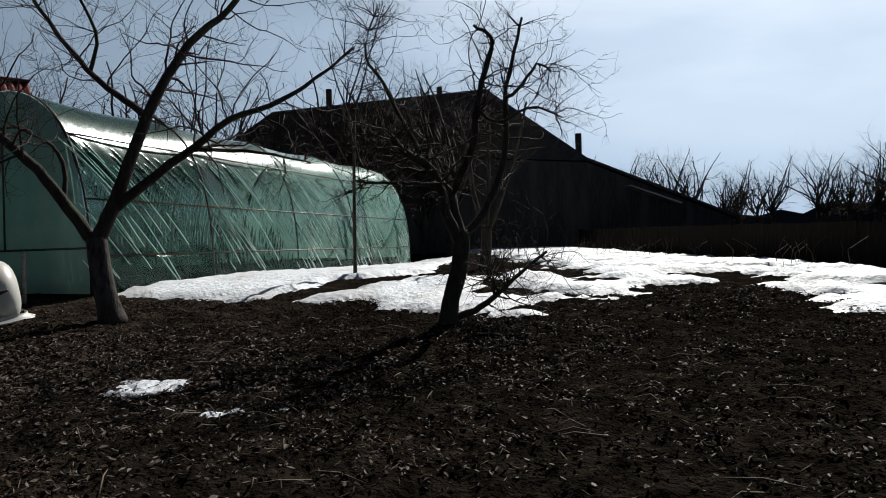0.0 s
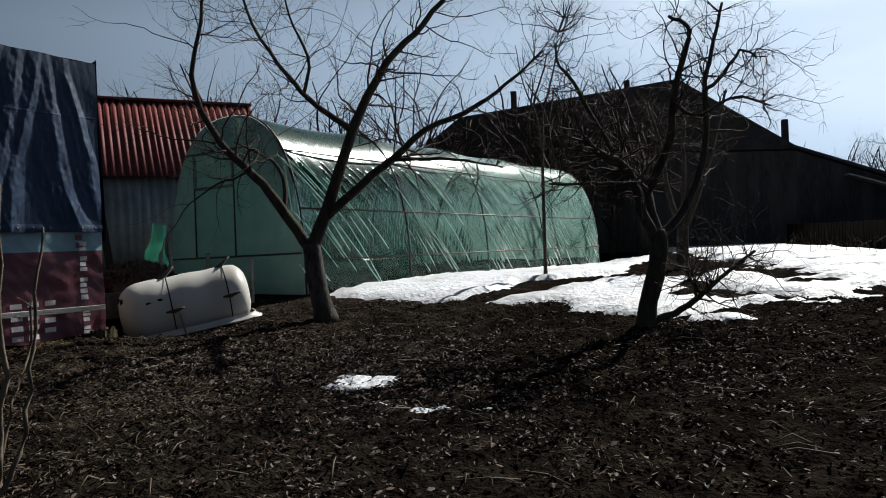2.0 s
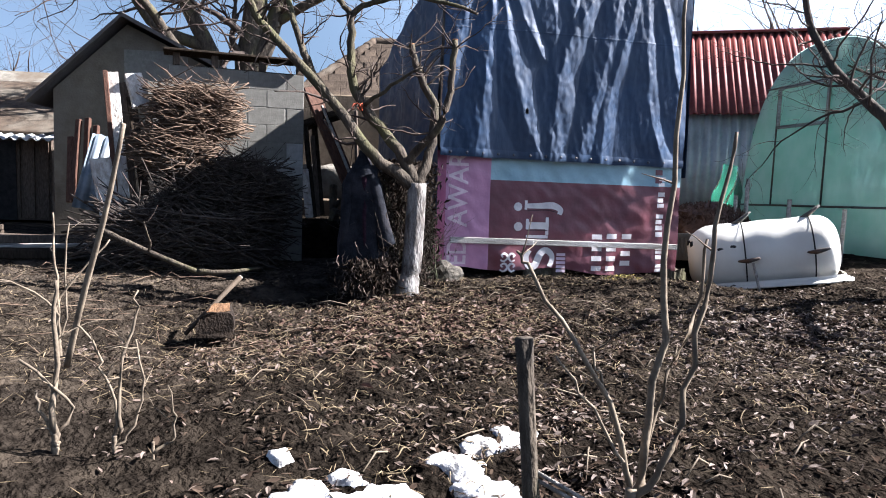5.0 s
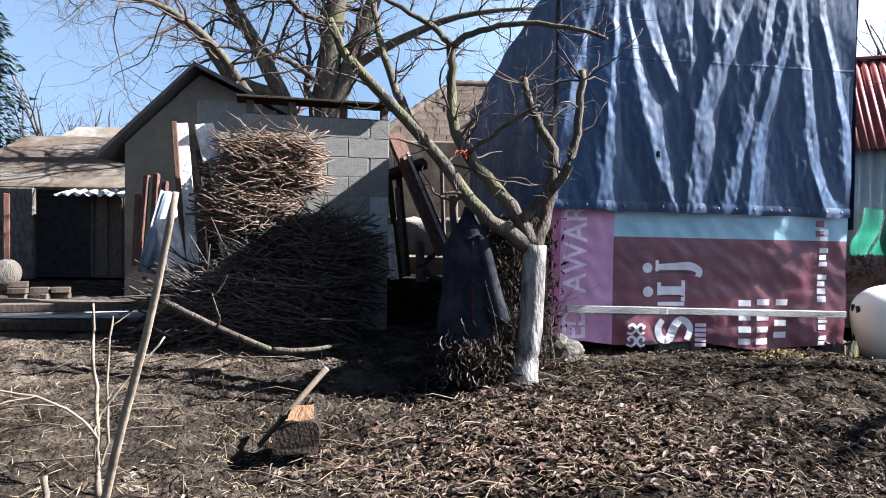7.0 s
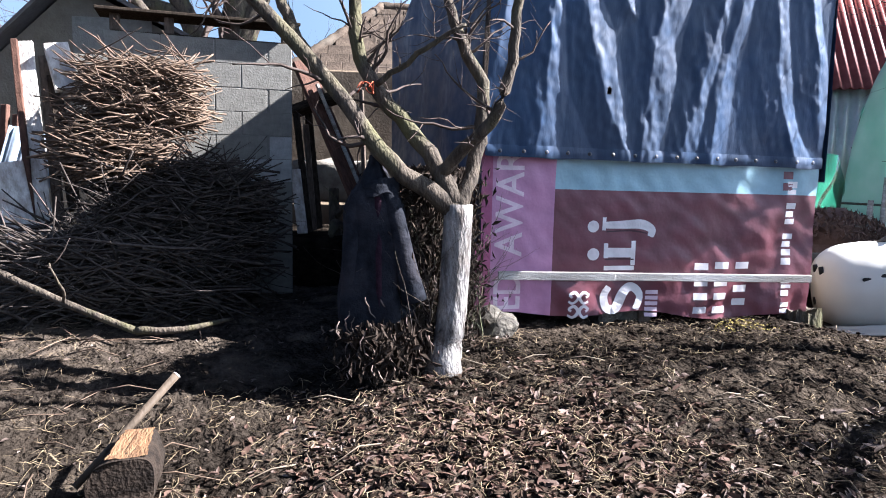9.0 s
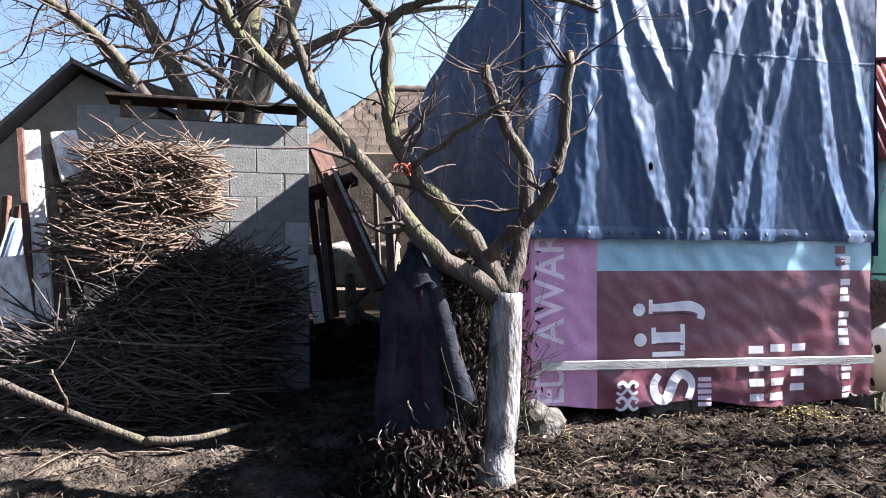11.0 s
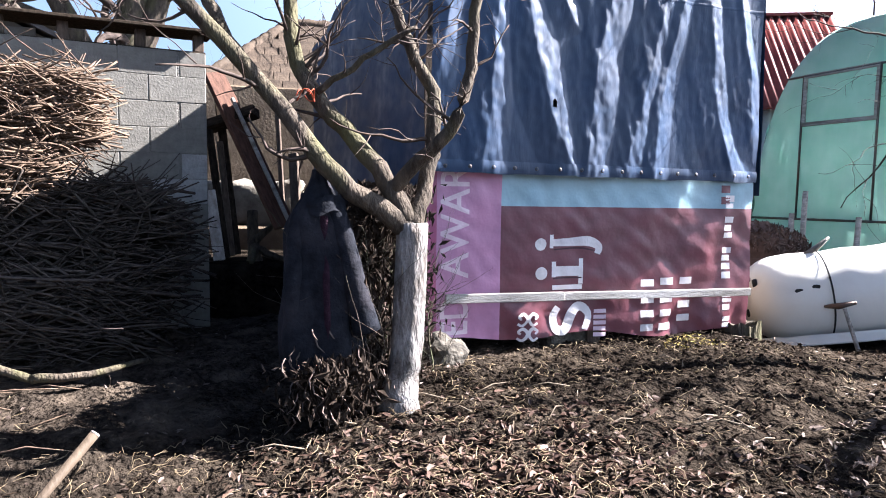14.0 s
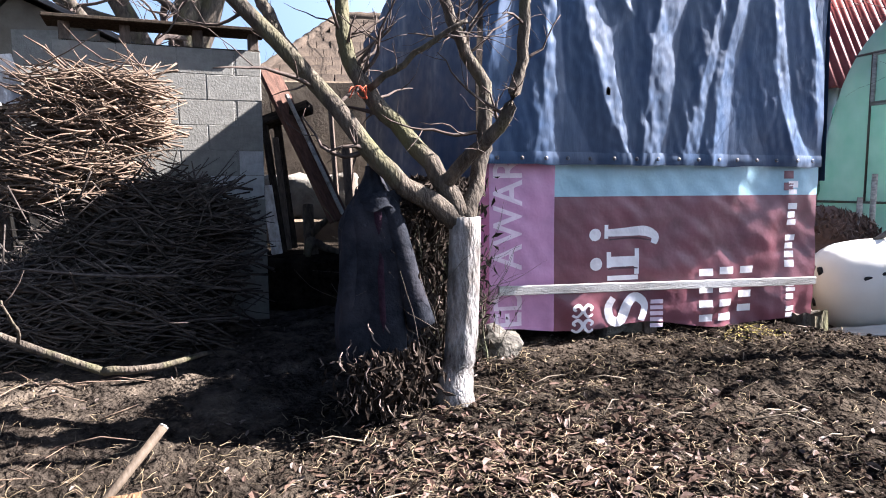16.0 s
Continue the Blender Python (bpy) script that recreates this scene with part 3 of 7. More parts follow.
litter("leaf_litter", 17000, (-9, 5.5, 0.6, 9), 0.017, M_LEAF, "curled brown dead leaves strewn over the soil", 3, dens=leafy)
litter("leaf_litter", 20000, (-7, 5.5, 0.8, 9), 0.018, M_LEAF_DARK, "wet rotten leaves trodden into the soil", 4, dens=leafy)
litter("leaf_litter", 7000, (-4.0, 5.0, 1.6, 7.0), 0.011, M_LEAF, "small crumbled leaves strewn over the soil", 6, dens=leafy)
litter("leaf_litter", 2300, (-6.4, -3.6, 1.6, 5.2), 0.026, M_LEAF_RED, "drift of russet dead leaves below the limewashed tree", 5, dens=drift)
litter("leaf_litter", 2200, (-6.4, -3.6, 1.6, 5.2), 0.024, M_LEAF_DARK, "dark wet leaves mixed into the drift", 15, dens=drift)
litter("leaf_litter", 2000, (-4.8, -2.2, 3.6, 6.6), 0.028, M_LEAF, "drift of pale dead leaves before the tank", 7, dens=lambda x, y: math.exp(-(((x + 3.9) / 0.6) ** 2 + ((y - 5.3) / 0.8) ** 2)))
litter("leaf_litter", 4200, (-4.2, 0.5, 3.2, 7.2), 0.02, M_LEAF, "bleached leaves lying thick on the garden bed", 16, dens=lambda x, y: math.exp(-(((x + 2.2) / 1.3) ** 2 + ((y - 5.2) / 1.2) ** 2)) * (0.3 + max(0, min(1, 0.4 + 1.4 * fbm(x, y, 1.6, 21)))))
litter("leaf_litter", 3200, (-4.2, -0.6, 1.9, 4.8), 0.015, M_LEAF, "pale crumbled leaves over the bed beside the stake", 17, dens=lambda x, y: max(0, min(1, 0.45 + 1.2 * fbm(x, y, 1.3, 25))))
litter("dry_grass_litter", 9000, (-9, 4, -0.5, 9.5), 0.03, M_STRAW, "short straw and dry stalks strewn over the soil", 8, aspect=0.06, lift=0.012, dens=straw)
litter("dry_grass_litter", 9000, (-7.5, -2, 1, 8), 0.024, M_LEAF_DARK, "dark root threads and stalks over the soil", 10, aspect=0.08, lift=0.01)
litter("dry_grass_litter", 4200, (-9.5, -4.2, -2.0, 1.9), 0.042, M_STRAW, "yellowed flattened grass over the path edge", 9, aspect=0.05, lift=0.014)


def soil_clods(name, count, region, size, seed, label):
    rng = random.Random(seed)
    ico = bmesh.new()
    bmesh.ops.create_icosphere(ico, subdivisions=1, radius=1)
    base = [v.co.copy() for v in ico.verts]
    tri = [tuple(v.index for v in f.verts) for f in ico.faces]
    ico.free()
    V, F = [], []
    for _ in range(count):
        x, y = rng.uniform(region[0], region[1]), rng.uniform(region[2], region[3])
        s = size * rng.uniform(0.35, 1.0) ** 1.6
        a = rng.uniform(0, 6.283)
        ca, sa = math.cos(a), math.sin(a)
        z = ground_z(x, y) + s * 0.2
        b0 = len(V)
        for c in base:
            k = s * (1 + 0.35 * rng.uniform(-1, 1))
            V.append((x + (c.x * ca - c.y * sa * 0.7) * k, y + (c.x * sa + c.y * ca * 0.7) * k, z + c.z * k * 0.62))
        F += [tuple(b0 + i for i in t) for t in tri]
    return tagged(mesh_ob(name, V, F, M_SOIL), label, "soil clods", kind="stuff")


soil_clods("soil_clods", 9000, (-8, 4, 1.2, 8.5), 0.017, 17, "dark crumbs and clods of garden soil")
soil_clods("soil_clods", 4500, (-6.8, -3.6, 2.4, 7.6), 0.022, 18, "fresh dug clods along the soil bank")
# ---- greenhouse ----
GH = empty("greenhouse", pose(-6.42, 10.04, 0.3, -0.8, 0, -18.85), "long tunnel greenhouse covered in wrinkled green polythene film", "greenhouse")
GW, GHT, GL = 1.66, 2.93, 11.9


def arch(s):
    """Half-section of the tunnel, s from -1 (left foot) to 1 (right foot)."""
    a = (1 - s) * math.pi / 2
    c, q = math.cos(a), math.sin(a)
    return math.copysign(abs(c) ** (2 / 2.5), c) * GW, abs(q) ** (2 / 2.5) * GHT


def gh_film(name):
    V, F = [], []
    z0 = arch(0.3)[1]
    SS = [-1 + 1.3 * i / 40 for i in range(41)] + [1 - 2 * math.asin((z0 * (1 - i / 170) / GHT) ** 1.25) / math.pi for i in range(1, 171)]
    NS, NL = len(SS) - 1, 800
    rng = random.Random(14)
    # taut creases that run down and away from each hoop
    crease = np.zeros((NS + 1, NL + 1))
    ys = GL * np.arange(NL + 1) / NL
    zs = np.array([arch(s)[1] for s in SS])[:, None]
    for _ in range(300):
        y0 = rng.uniform(-0.6, GL)
        zt = rng.choice((0.52, 1.32, 1.32, 1.32, 2.25, 2.25)) - rng.uniform(0.0, 0.25)
        ln, sl, wd = rng.uniform(0.3, 1.0), rng.uniform(0.7, 1.1), rng.uniform(0.014, 0.026)
        at = np.abs(ys[None, :] - y0 - (zt - zs) * sl) / wd
        run = np.clip((zt - zs) / 0.06, 0, 1) * np.clip((zs - zt + ln) / 0.2, 0, 1)
        crease = np.maximum(crease, rng.uniform(0.5, 1.0) * np.exp(-at * at) * run)
    for i in range(NS + 1):
        s = SS[i]
        x, z = arch(s)
        for j in range(NL + 1):
            y = GL * j / NL
            bay = (y / 2.75) % 1.0
            sag = 0.035 * math.sin(bay * math.pi) * (0.3 + 0.7 * (z > 0.5))
            d = 0.0
            if s > 0.25 or s < -0.25:
                d = 0.022 * crease[i, j]
                d += 0.004 * noise.noise((y * 5 + z * 3, z * 1.5, 2))
            k = 1 - sag / 1.6 + d
            zz = z * (1 - sag * 0.6)
            V.append((x * k, y, zz))
    w = NL + 1
    for i in range(NS):
        for j in range(NL):
            F.append((i * w + j, (i + 1) * w + j, (i + 1) * w + j + 1, i * w + j + 1))
    return mesh_ob(name, V, F, M_FILM, GH, True, "wrinkled glossy green film")


gh_film("film_cover")
# slack-film pleats pulled down and away from the hoops, pale to paint glints
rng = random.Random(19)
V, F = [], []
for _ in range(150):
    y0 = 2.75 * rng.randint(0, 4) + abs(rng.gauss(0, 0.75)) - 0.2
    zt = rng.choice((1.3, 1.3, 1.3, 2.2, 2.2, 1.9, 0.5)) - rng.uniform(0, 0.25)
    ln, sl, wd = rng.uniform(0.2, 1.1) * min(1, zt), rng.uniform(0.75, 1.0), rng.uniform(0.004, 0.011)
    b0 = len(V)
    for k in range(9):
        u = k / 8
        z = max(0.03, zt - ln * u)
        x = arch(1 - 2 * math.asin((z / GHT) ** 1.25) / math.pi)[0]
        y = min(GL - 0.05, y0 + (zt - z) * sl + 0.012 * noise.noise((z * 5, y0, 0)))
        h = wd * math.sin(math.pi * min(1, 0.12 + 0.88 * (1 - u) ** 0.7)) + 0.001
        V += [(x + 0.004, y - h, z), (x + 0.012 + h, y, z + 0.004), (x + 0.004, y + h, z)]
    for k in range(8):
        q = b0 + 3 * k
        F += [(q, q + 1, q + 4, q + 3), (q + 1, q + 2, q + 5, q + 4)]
pl = mesh_ob("film_pleats", V, F, M_FILM_GLINT, GH, True, "pulled film pleats coloured pale for their bright streaks")
tagged(pl, "pulled film pleats coloured pale for their bright streaks", kind="stuff")


def gh_end(y, name):
    V, F = [], []
    N, K = 36, 22
    for i in range(N + 1):
        s = -1 + 2 * i / N
        x, z = arch(s)
        for k in range(K + 1):
            zz = z * k / K
            V.append((x * 0.995, y + 0.012 * noise.noise((x * 2.5, zz * 2.5, y)), zz))
    w = K + 1
    for i in range(N):
        for k in range(K):
            F.append((i * w + k, (i + 1) * w + k, (i + 1) * w + k + 1, i * w + k + 1))
    mesh_ob(name, V, F, M_FILM_BACKLIT, GH, True)


gh_end(-0.015, "end_film")
gh_end(GL + 0.015, "end_film")
for y in (0.02, 2.66, 5.48, 8.26, GL - 0.03):
    pts = []
    for i in range(33):
        x, z = arch(-1 + 2 * i / 32)
        pts.append((x * 1.0, y, z * 1.0))
    tubes("hoop", [(pts, [0.017] * 33)], M_STEEL, GH, 6, "thin steel hoop")
for zt in (0.52, 1.32, 2.25):
    for sg in (-1, 1):
        lo, hi = 0.0, 1.0
        for _ in range(30):
            mid = (lo + hi) / 2
            if arch(mid)[1] > zt:
                lo = mid
            else:
                hi = mid
        x, z = arch(lo)
        tubes("side_rail", [([(sg * x * 1.008, 0, z), (sg * x * 1.008, GL, z)], [0.014, 0.014])], M_STEEL, GH, 6)
tubes("ridge_rail", [([(0, 0, GHT * 0.985), (0, GL, GHT * 0.985)], [0.014, 0.014])], M_STEEL, GH, 6)
# front: rail, door posts, vent window
tubes("front_rail", [([(-1.62, -0.04, 0.6), (1.62, -0.04, 0.63)], [0.016, 0.016])], M_STEEL, GH, 6)
for x in (-0.9, 0.12):
    tubes("door_post", [([(x, -0.04, 0.6), (x, -0.04, 2.38)], [0.014, 0.014])], M_STEEL, GH, 6)
tubes("lintel", [([(-1.15, -0.04, 2.38), (0.5, -0.04, 2.38)], [0.014, 0.014])], M_STEEL, GH, 6)
vent = empty("vent_window", Matrix(), "", "")
vent.parent = GH
for d in ((-0.9, 0.12, -0.05, -0.018, 1.76, 1.81), (-0.9, 0.12, -0.05, -0.018, 2.35, 2.4), (-0.9, -0.85, -0.05, -0.018, 1.81, 2.35), (0.07, 0.12, -0.05, -0.018, 1.81, 2.35)):
    boxed("vent_bar", d, M_WOOD, vent, 0.006)
# loose flap of film at the front foot
V, F = [], []
for i in range(15):
    for k in range(15):
        u, v = i / 14, k / 14
        V.append((-1.62 - 0.42 * u * (1 - 0.5 * abs(v - 0.45)) - 0.05 * math.sin(v * 7), -0.05 - 0.18 * u + 0.06 * math.sin(u * 9 + v * 5), 0.25 + 0.95 * v + 0.08 * u))
for i in range(14):
    for k in range(14):
        F.append((i * 15 + k, i * 15 + 15 + k, i * 15 + 16 + k, i * 15 + k + 1))
mesh_ob("loose_flap", V, F, M_FILM, GH, True, "loose flap of green film")
# beds and clutter dimly seen through the film
for i, (x0, x1) in enumerate(((-1.5, -0.55), (0.55, 1.5))):
    b = bmesh.new()
    box(b, x0, x1, 0.4, GL - 0.4, -0.05, 0.22, 0.03)
    tagged(part("planting_bed", b, M_SOIL), "raised bed of dark soil inside the greenhouse", "planting bed").matrix_world = pose(-6.42, 10.04, 0.3, -0.8, 0, -18.85)
# ---- covered stack: tarpaulin over a lean-to frame, with an old banner below ----
SHED_M = pose(-7.2, 4.24, 0, 0, 0, 67.7)
SW, STOP, SDEP, SBACK, FLARE = 2.77, 3.34, 2.57, 2.62, 0.42      # the left side flares outwards


# crest lines from the top down, with the width of the slope that falls away to the right of each
RIDGES = ((((0.58, 3.34), (0.6, 3.03), (0.67, 2.63), (0.76, 2.17), (0.88, 1.78), (1.09, 1.36)), 0.07, 0.24), (((0.7, 3.34), (0.75, 3.04), (0.83, 2.8), (1.04, 2.44), (1.17, 2.3)), 0.08, 0.14),
          (((1.1, 3.34), (1.12, 3.06), (1.18, 2.82), (1.2, 2.45)), 0.1, 0.08), (((1.72, 3.34), (1.63, 3.09), (1.36, 2.61), (1.25, 2.24), (1.18, 1.36)), 0.1, 0.28),
          (((1.93, 3.34), (1.89, 3.1), (1.83, 2.67), (1.74, 2.24), (1.63, 1.82), (1.5, 1.36)), 0.13, 0.2), (((2.14, 3.34), (2.05, 2.86), (1.93, 2.46), (1.86, 2.12), (1.8, 1.8), (1.77, 1.36)), 0.1, 0.12),
          (((2.2, 3.34), (2.23, 3.12), (2.28, 2.25), (2.34, 1.82), (2.5, 1.36)), 0.08, 0.14), (((2.38, 3.34), (2.41, 3.13), (2.52, 2.7), (2.65, 2.13), (2.72, 1.5)), 0.06, 0.09),
          (((0.47, 3.34), (0.48, 2.63), (0.44, 2.22), (0.43, 1.82), (0.36, 1.36)), 0.08, 0.17), (((0.28, 3.34), (0.24, 2.94), (0.14, 2.5), (0.04, 1.98)), 0.09, 0.12), (((1.42, 3.34), (1.4, 2.95), (1.33, 2.7)), 0.06, 0.08))


def fold(x, z):
    """Depth of the tarpaulin's folds: crests that run down from where it is hitched, steep to the left of the crest."""
    d, top = 0.0, 0.0
    for k, (line, wa, wb) in enumerate(RIDGES):
        end = line[-1][1]
        if z < end - 0.12:
            continue
        q = line[0][0]
        for (xa, za), (xb, zb) in zip(line, line[1:]):
            if z <= za:
                q = xa + (xb - xa) * min(1, (za - z) / (za - zb))
        q += 0.014 * noise.noise((z * 4, k, 0))
        w_ = 1.2 * (wa + (wb - wa) * (3.34 - z) / (3.34 - end))
        h_ = (0.022 + 0.1 * w_) * (1 + 0.25 * noise.noise((k * 1.7, z * 1.5, 0))) * (sstep((z - end + 0.12) / 0.35) if end > 1.4 else 1.0)
        e = (x - q) / w_ if x > q else (q - x) / 0.25
        d = max(d, h_ * max(0.0, 1 - e))
    lit = min(1, d * 20)
    d += 0.014 * noise.noise((x * 4 + z, z * 1.6, 4))
    d += (0.002 + 0.009 * lit) * noise.noise((x * 14 + z * 3, z * 3.5 - x * 2, 4)) + 0.0045 * noise.noise((x * 20 - z * 7, z * 13 + x * 9, 9)) * (0.3 + lit)
    return d * min(1, 0.4 + (STOP - z) * 1.5) + 0.045 * (SW - x)


TARP = empty("tarpaulin", SHED_M, "creased dark blue tarpaulin draped over a lean-to frame", "tarpaulin")
V, F = [], []
NX, NZ = 320, 210
for k in range(NZ + 1):
    for i in range(NX + 1):
        x = SW * i / NX
        z0 = 1.31 + 0.04 * (1 - x / SW) + 0.012 * math.sin(x * 9)
        top = STOP - 0.05 * x / SW + 0.03 * noise.noise((x * 2.2, 1, 1))
        z = z0 + (top - z0) * k / NZ
        V.append((x + 0.02 * (k / NZ - 0.5), -0.06 - fold(x, z), z))
w = NX + 1
for k in range(NZ):
    for i in range(NX):
        c = V[k * w + i]
        if math.hypot(c[0] - 0.9, (c[2] - 1.83) * 0.7) < 0.02:        # a torn hole
            continue
        F.append((k * w + i, k * w + i + 1, (k + 1) * w + i + 1, (k + 1) * w + i))
mesh_ob("front_sheet", V, F, M_TARP, TARP, True, "tarpaulin front hanging in deep folds")
# lean-to roof sheet and the two side sheets
V, F = [], []
for k in range(31):
    for i in range(31):
        u, v = i / 30, k / 30
        V.append((SW * u - FLARE * v * (1 - u), -0.06 + SDEP * v, STOP - 0.05 * u + (SBACK - STOP) * v ** 1.1 + 0.03 * noise.noise((u * 6, v * 5, 9))))
for k in range(30):
    for i in range(30):
        F.append((k * 31 + i, k * 31 + i + 1, k * 31 + 32 + i, k * 31 + 31 + i))
mesh_ob("roof_sheet", V, F, M_TARP, TARP, True)
for x, sg in ((0.0, -1), (SW, 1)):
    V, F = [], []
    for k in range(31):
        for i in range(41):
            u, v = i / 40, k / 30
            top = STOP + (SBACK - STOP) * u ** 1.1
            z = (0.7 if sg < 0 else 1.2) + (top - (0.7 if sg < 0 else 1.2)) * v
            V.append((x - (FLARE * u if sg < 0 else 0) + sg * (0.02 + 0.03 * noise.noise((u * 3, z * 0.8, x)) + 0.012 * math.sin(u * 24 + z)), -0.06 + SDEP * u - (fold(0.0, z) * (1 - u) ** 6 if sg < 0 else 0), z))
    for k in range(30):
        for i in range(40):
            q = (k * 41 + i, k * 41 + i + 1, k * 41 + 42 + i, k * 41 + 41 + i)
            F.append(q if sg > 0 else q[::-1])
    mesh_ob("side_sheet", V, F, M_TARP, TARP, True)
# welded seam across the sheet, and the doubled hem
for name, za, zb in (("seam", 2.635, 2.66), ("hem", 1.345, 1.43)):
    V, F = [], []
    for k in range(4):
        for i in range(NX + 1):
            x = SW * i / NX
            z = za + (zb - za) * k / 3 + (-0.014 * x if name == "hem" else 0.012 * math.sin(x * 2))
            V.append((x, -0.06 - fold(x, z) - ((0.006 if name == "hem" else 0.0025) if 0 < k < 3 else 0.001), z))
    for k in range(3):
        for i in range(NX):
            F.append((k * w + i, k * w + i + 1, (k + 1) * w + i + 1, (k + 1) * w + i))
    mesh_ob(name, V, F, M_TARP, TARP, True)
# hem with eyelets
for i in range(16):
    x = 0.1 + i * 0.172
    b = bmesh.new()
    bmesh.ops.create_circle(b, segments=10, radius=0.014)
    r = bmesh.ops.extrude_edge_only(b, edges=b.edges[:])
    vs = [g for g in r["geom"] if isinstance(g, bmesh.types.BMVert)]
    for v_ in vs:
        v_.co = v_.co * 0.55
        v_.co.z = 0.004
    part("eyelet", b, M_STEEL, TARP).matrix_local = pose(x, -0.07 - fold(x, 1.39), 1.385 - 0.012 * x, 90, 0, 0)

# frame under the sheets
STACK = empty("lean_to_frame", SHED_M, "rough timber lean-to frame closed with dark boards", "shed")
for x in (0.06, 1.38, SW - 0.06):
    boxed("post", (x - 0.05, x + 0.05, 0.02, 0.12, 0.0, STOP - 0.14), M_WOOD_DARK, STACK)
    boxed("post", (x - 0.05, x + 0.05, SDEP - 0.2, SDEP - 0.1, 0.0, SBACK - 0.1), M_WOOD_DARK, STACK)
for i in range(14):
    boxed("back_board", (i * 0.197, i * 0.197 + 0.19, SDEP - 0.1, SDEP - 0.075, 0.03, SBACK - 0.12), M_WOOD_DARK, STACK)
for i in range(10):
    boxed("side_board", (0.02, 0.045, 0.1 + i * 0.19, 0.28 + i * 0.19, 0.25, 1.6), M_WOOD_DARK, STACK)
    boxed("side_board", (SW - 0.045, SW - 0.02, 0.1 + i * 0.19, 0.28 + i * 0.19, 0.12, 1.9), M_WOOD_DARK, STACK)
# dark heap inside, just behind the banner
for i in range(5):
    boxed("front_board", (0.03, SW - 0.03, 0.04, 0.06, 0.22 + 0.22 * i, 0.42 + 0.22 * i), M_WOOD_DARK, STACK)

# ---- banner ----
BAN = empty("advertising_banner", SHED_M, "old maroon and pink vinyl banner hung sideways as a screen", "banner")
P_PINK, P_MAG = plain("banner_pink", (0.52, 0.25, 0.4), 0.36), plain("banner_magenta", (0.4, 0.1, 0.2), 0.4)
P_BLUE, P_MAR = plain("banner_pale_blue", (0.3, 0.48, 0.56), 0.4), plain("banner_maroon", (0.17, 0.052, 0.068), 0.38, wear=0.3)
P_INK = plain("banner_white_print", (0.76, 0.72, 0.73), 0.45)
P_INK_PINK = plain("banner_pale_pink_print", (0.74, 0.58, 0.65), 0.45)


def sway(x, z):
    low = max(0, 0.5 - z) * 2
    d = 0.012 * noise.noise((x * 3, z * 2.2, 3)) + 0.008 * noise.noise((x * 9 + z * 5, z * 8, 6))
    d += low * (0.032 * math.sin(x * 7.5 + 0.5 + z * 3) * (0.5 + noise.noise((x * 2, 0, 4))) + 0.02 * noise.noise((x * 10, z * 5, 11)))
    d += 0.018 * low * abs(noise.noise((x * 6 - z * 7, z * 9, 15)))
    d += 0.012 * math.sin((x * 1.0 - z * 0.9) * 9) * max(0, min(1, (x - 1.5) * 1.2))
    return -0.03 - d


def ban_bottom(x):
    return 0.155 - 0.05 * sstep((x - 0.6) / 2) + 0.025 * math.sin(x * 5.2 + 1)


def panel(name, x0, x1, z0, z1, material, label):
    nx_, nz_ = max(4, int((x1 - x0) / 0.025)), max(4, int((z1(0) - z0(x0)) / 0.025) if callable(z1) else 40)
    V, F = [], []
    for k in range(nz_ + 1):
        for i in range(nx_ + 1):
            x = x0 + (x1 - x0) * i / nx_
            lo, hi = z0(x), z1(x)
            z = lo + (hi - lo) * k / nz_
            V.append((x, sway(x, z), z))
    for k in range(nz_):
        for i in range(nx_):
            q = k * (nx_ + 1) + i
            F.append((q, q + 1, q + nx_ + 2, q + nx_ + 1))
    return mesh_ob(name, V, F, material, BAN, True, label)


split = lambda x: 1.115 - 0.008 * x
panel("magenta_edge", -0.03, 0.09, ban_bottom, lambda x: 1.4, P_MAG, "magenta vinyl margin")
panel("pink_panel", 0.09, 0.575, ban_bottom, lambda x: 1.4, P_PINK, "pink vinyl panel")
panel("blue_panel", 0.575, SW, split, lambda x: 1.4, P_BLUE, "pale blue vinyl strip")
panel("maroon_panel", 0.575, SW, ban_bottom, split, P_MAR, "maroon vinyl panel")


def bar(name, x0, x1, z0, z1, material, label=""):
    V, F = [], []
    nx_, nz_ = max(2, int((x1 - x0) / 0.02)), max(2, int((z1 - z0) / 0.02))
    for k in range(nz_ + 1):
        for i in range(nx_ + 1):
            x, z = x0 + (x1 - x0) * i / nx_, z0 + (z1 - z0) * k / nz_
            V.append((x, sway(x, z) - 0.004, z))
    for k in range(nz_):
        for i in range(nx_):
            q = k * (nx_ + 1) + i
            F.append((q, q + 1, q + nx_ + 2, q + nx_ + 1))
    return mesh_ob(name, V, F, material, BAN, True, label)


def upright_text(body, size_x, size_z, x_base, z_base, material, label):
    """Words printed sideways: they read upwards, with the letters' tops to the left."""
    cu = bpy.data.curves.new("print", "FONT")
    cu.body, cu.size, cu.offset = body, 1.0, 0.012
    tmp = new("print", cu)
    me = bpy.data.meshes.new_from_object(tmp.evaluated_get(bpy.context.evaluated_depsgraph_get()))
    bpy.data.objects.remove(tmp)
    b = bmesh.new()
    b.from_mesh(me)
    bmesh.ops.triangulate(b, faces=b.faces[:])
    bmesh.ops.subdivide_edges(b, edges=[e for e in b.edges if e.calc_length() > 0.25], cuts=3)
    w_ = max(v.co.x for v in b.verts)
    for v in b.verts:
        x, z = x_base - v.co.y * size_x / 0.7, z_base + v.co.x / w_ * size_z
        v.co = (x, sway(x, z) - 0.006, z)
    part("lettering", b, material, BAN, label)


upright_text("ED", 0.21, 0.28, 0.325, 0.18, P_INK_PINK, "pale pink printed letters")
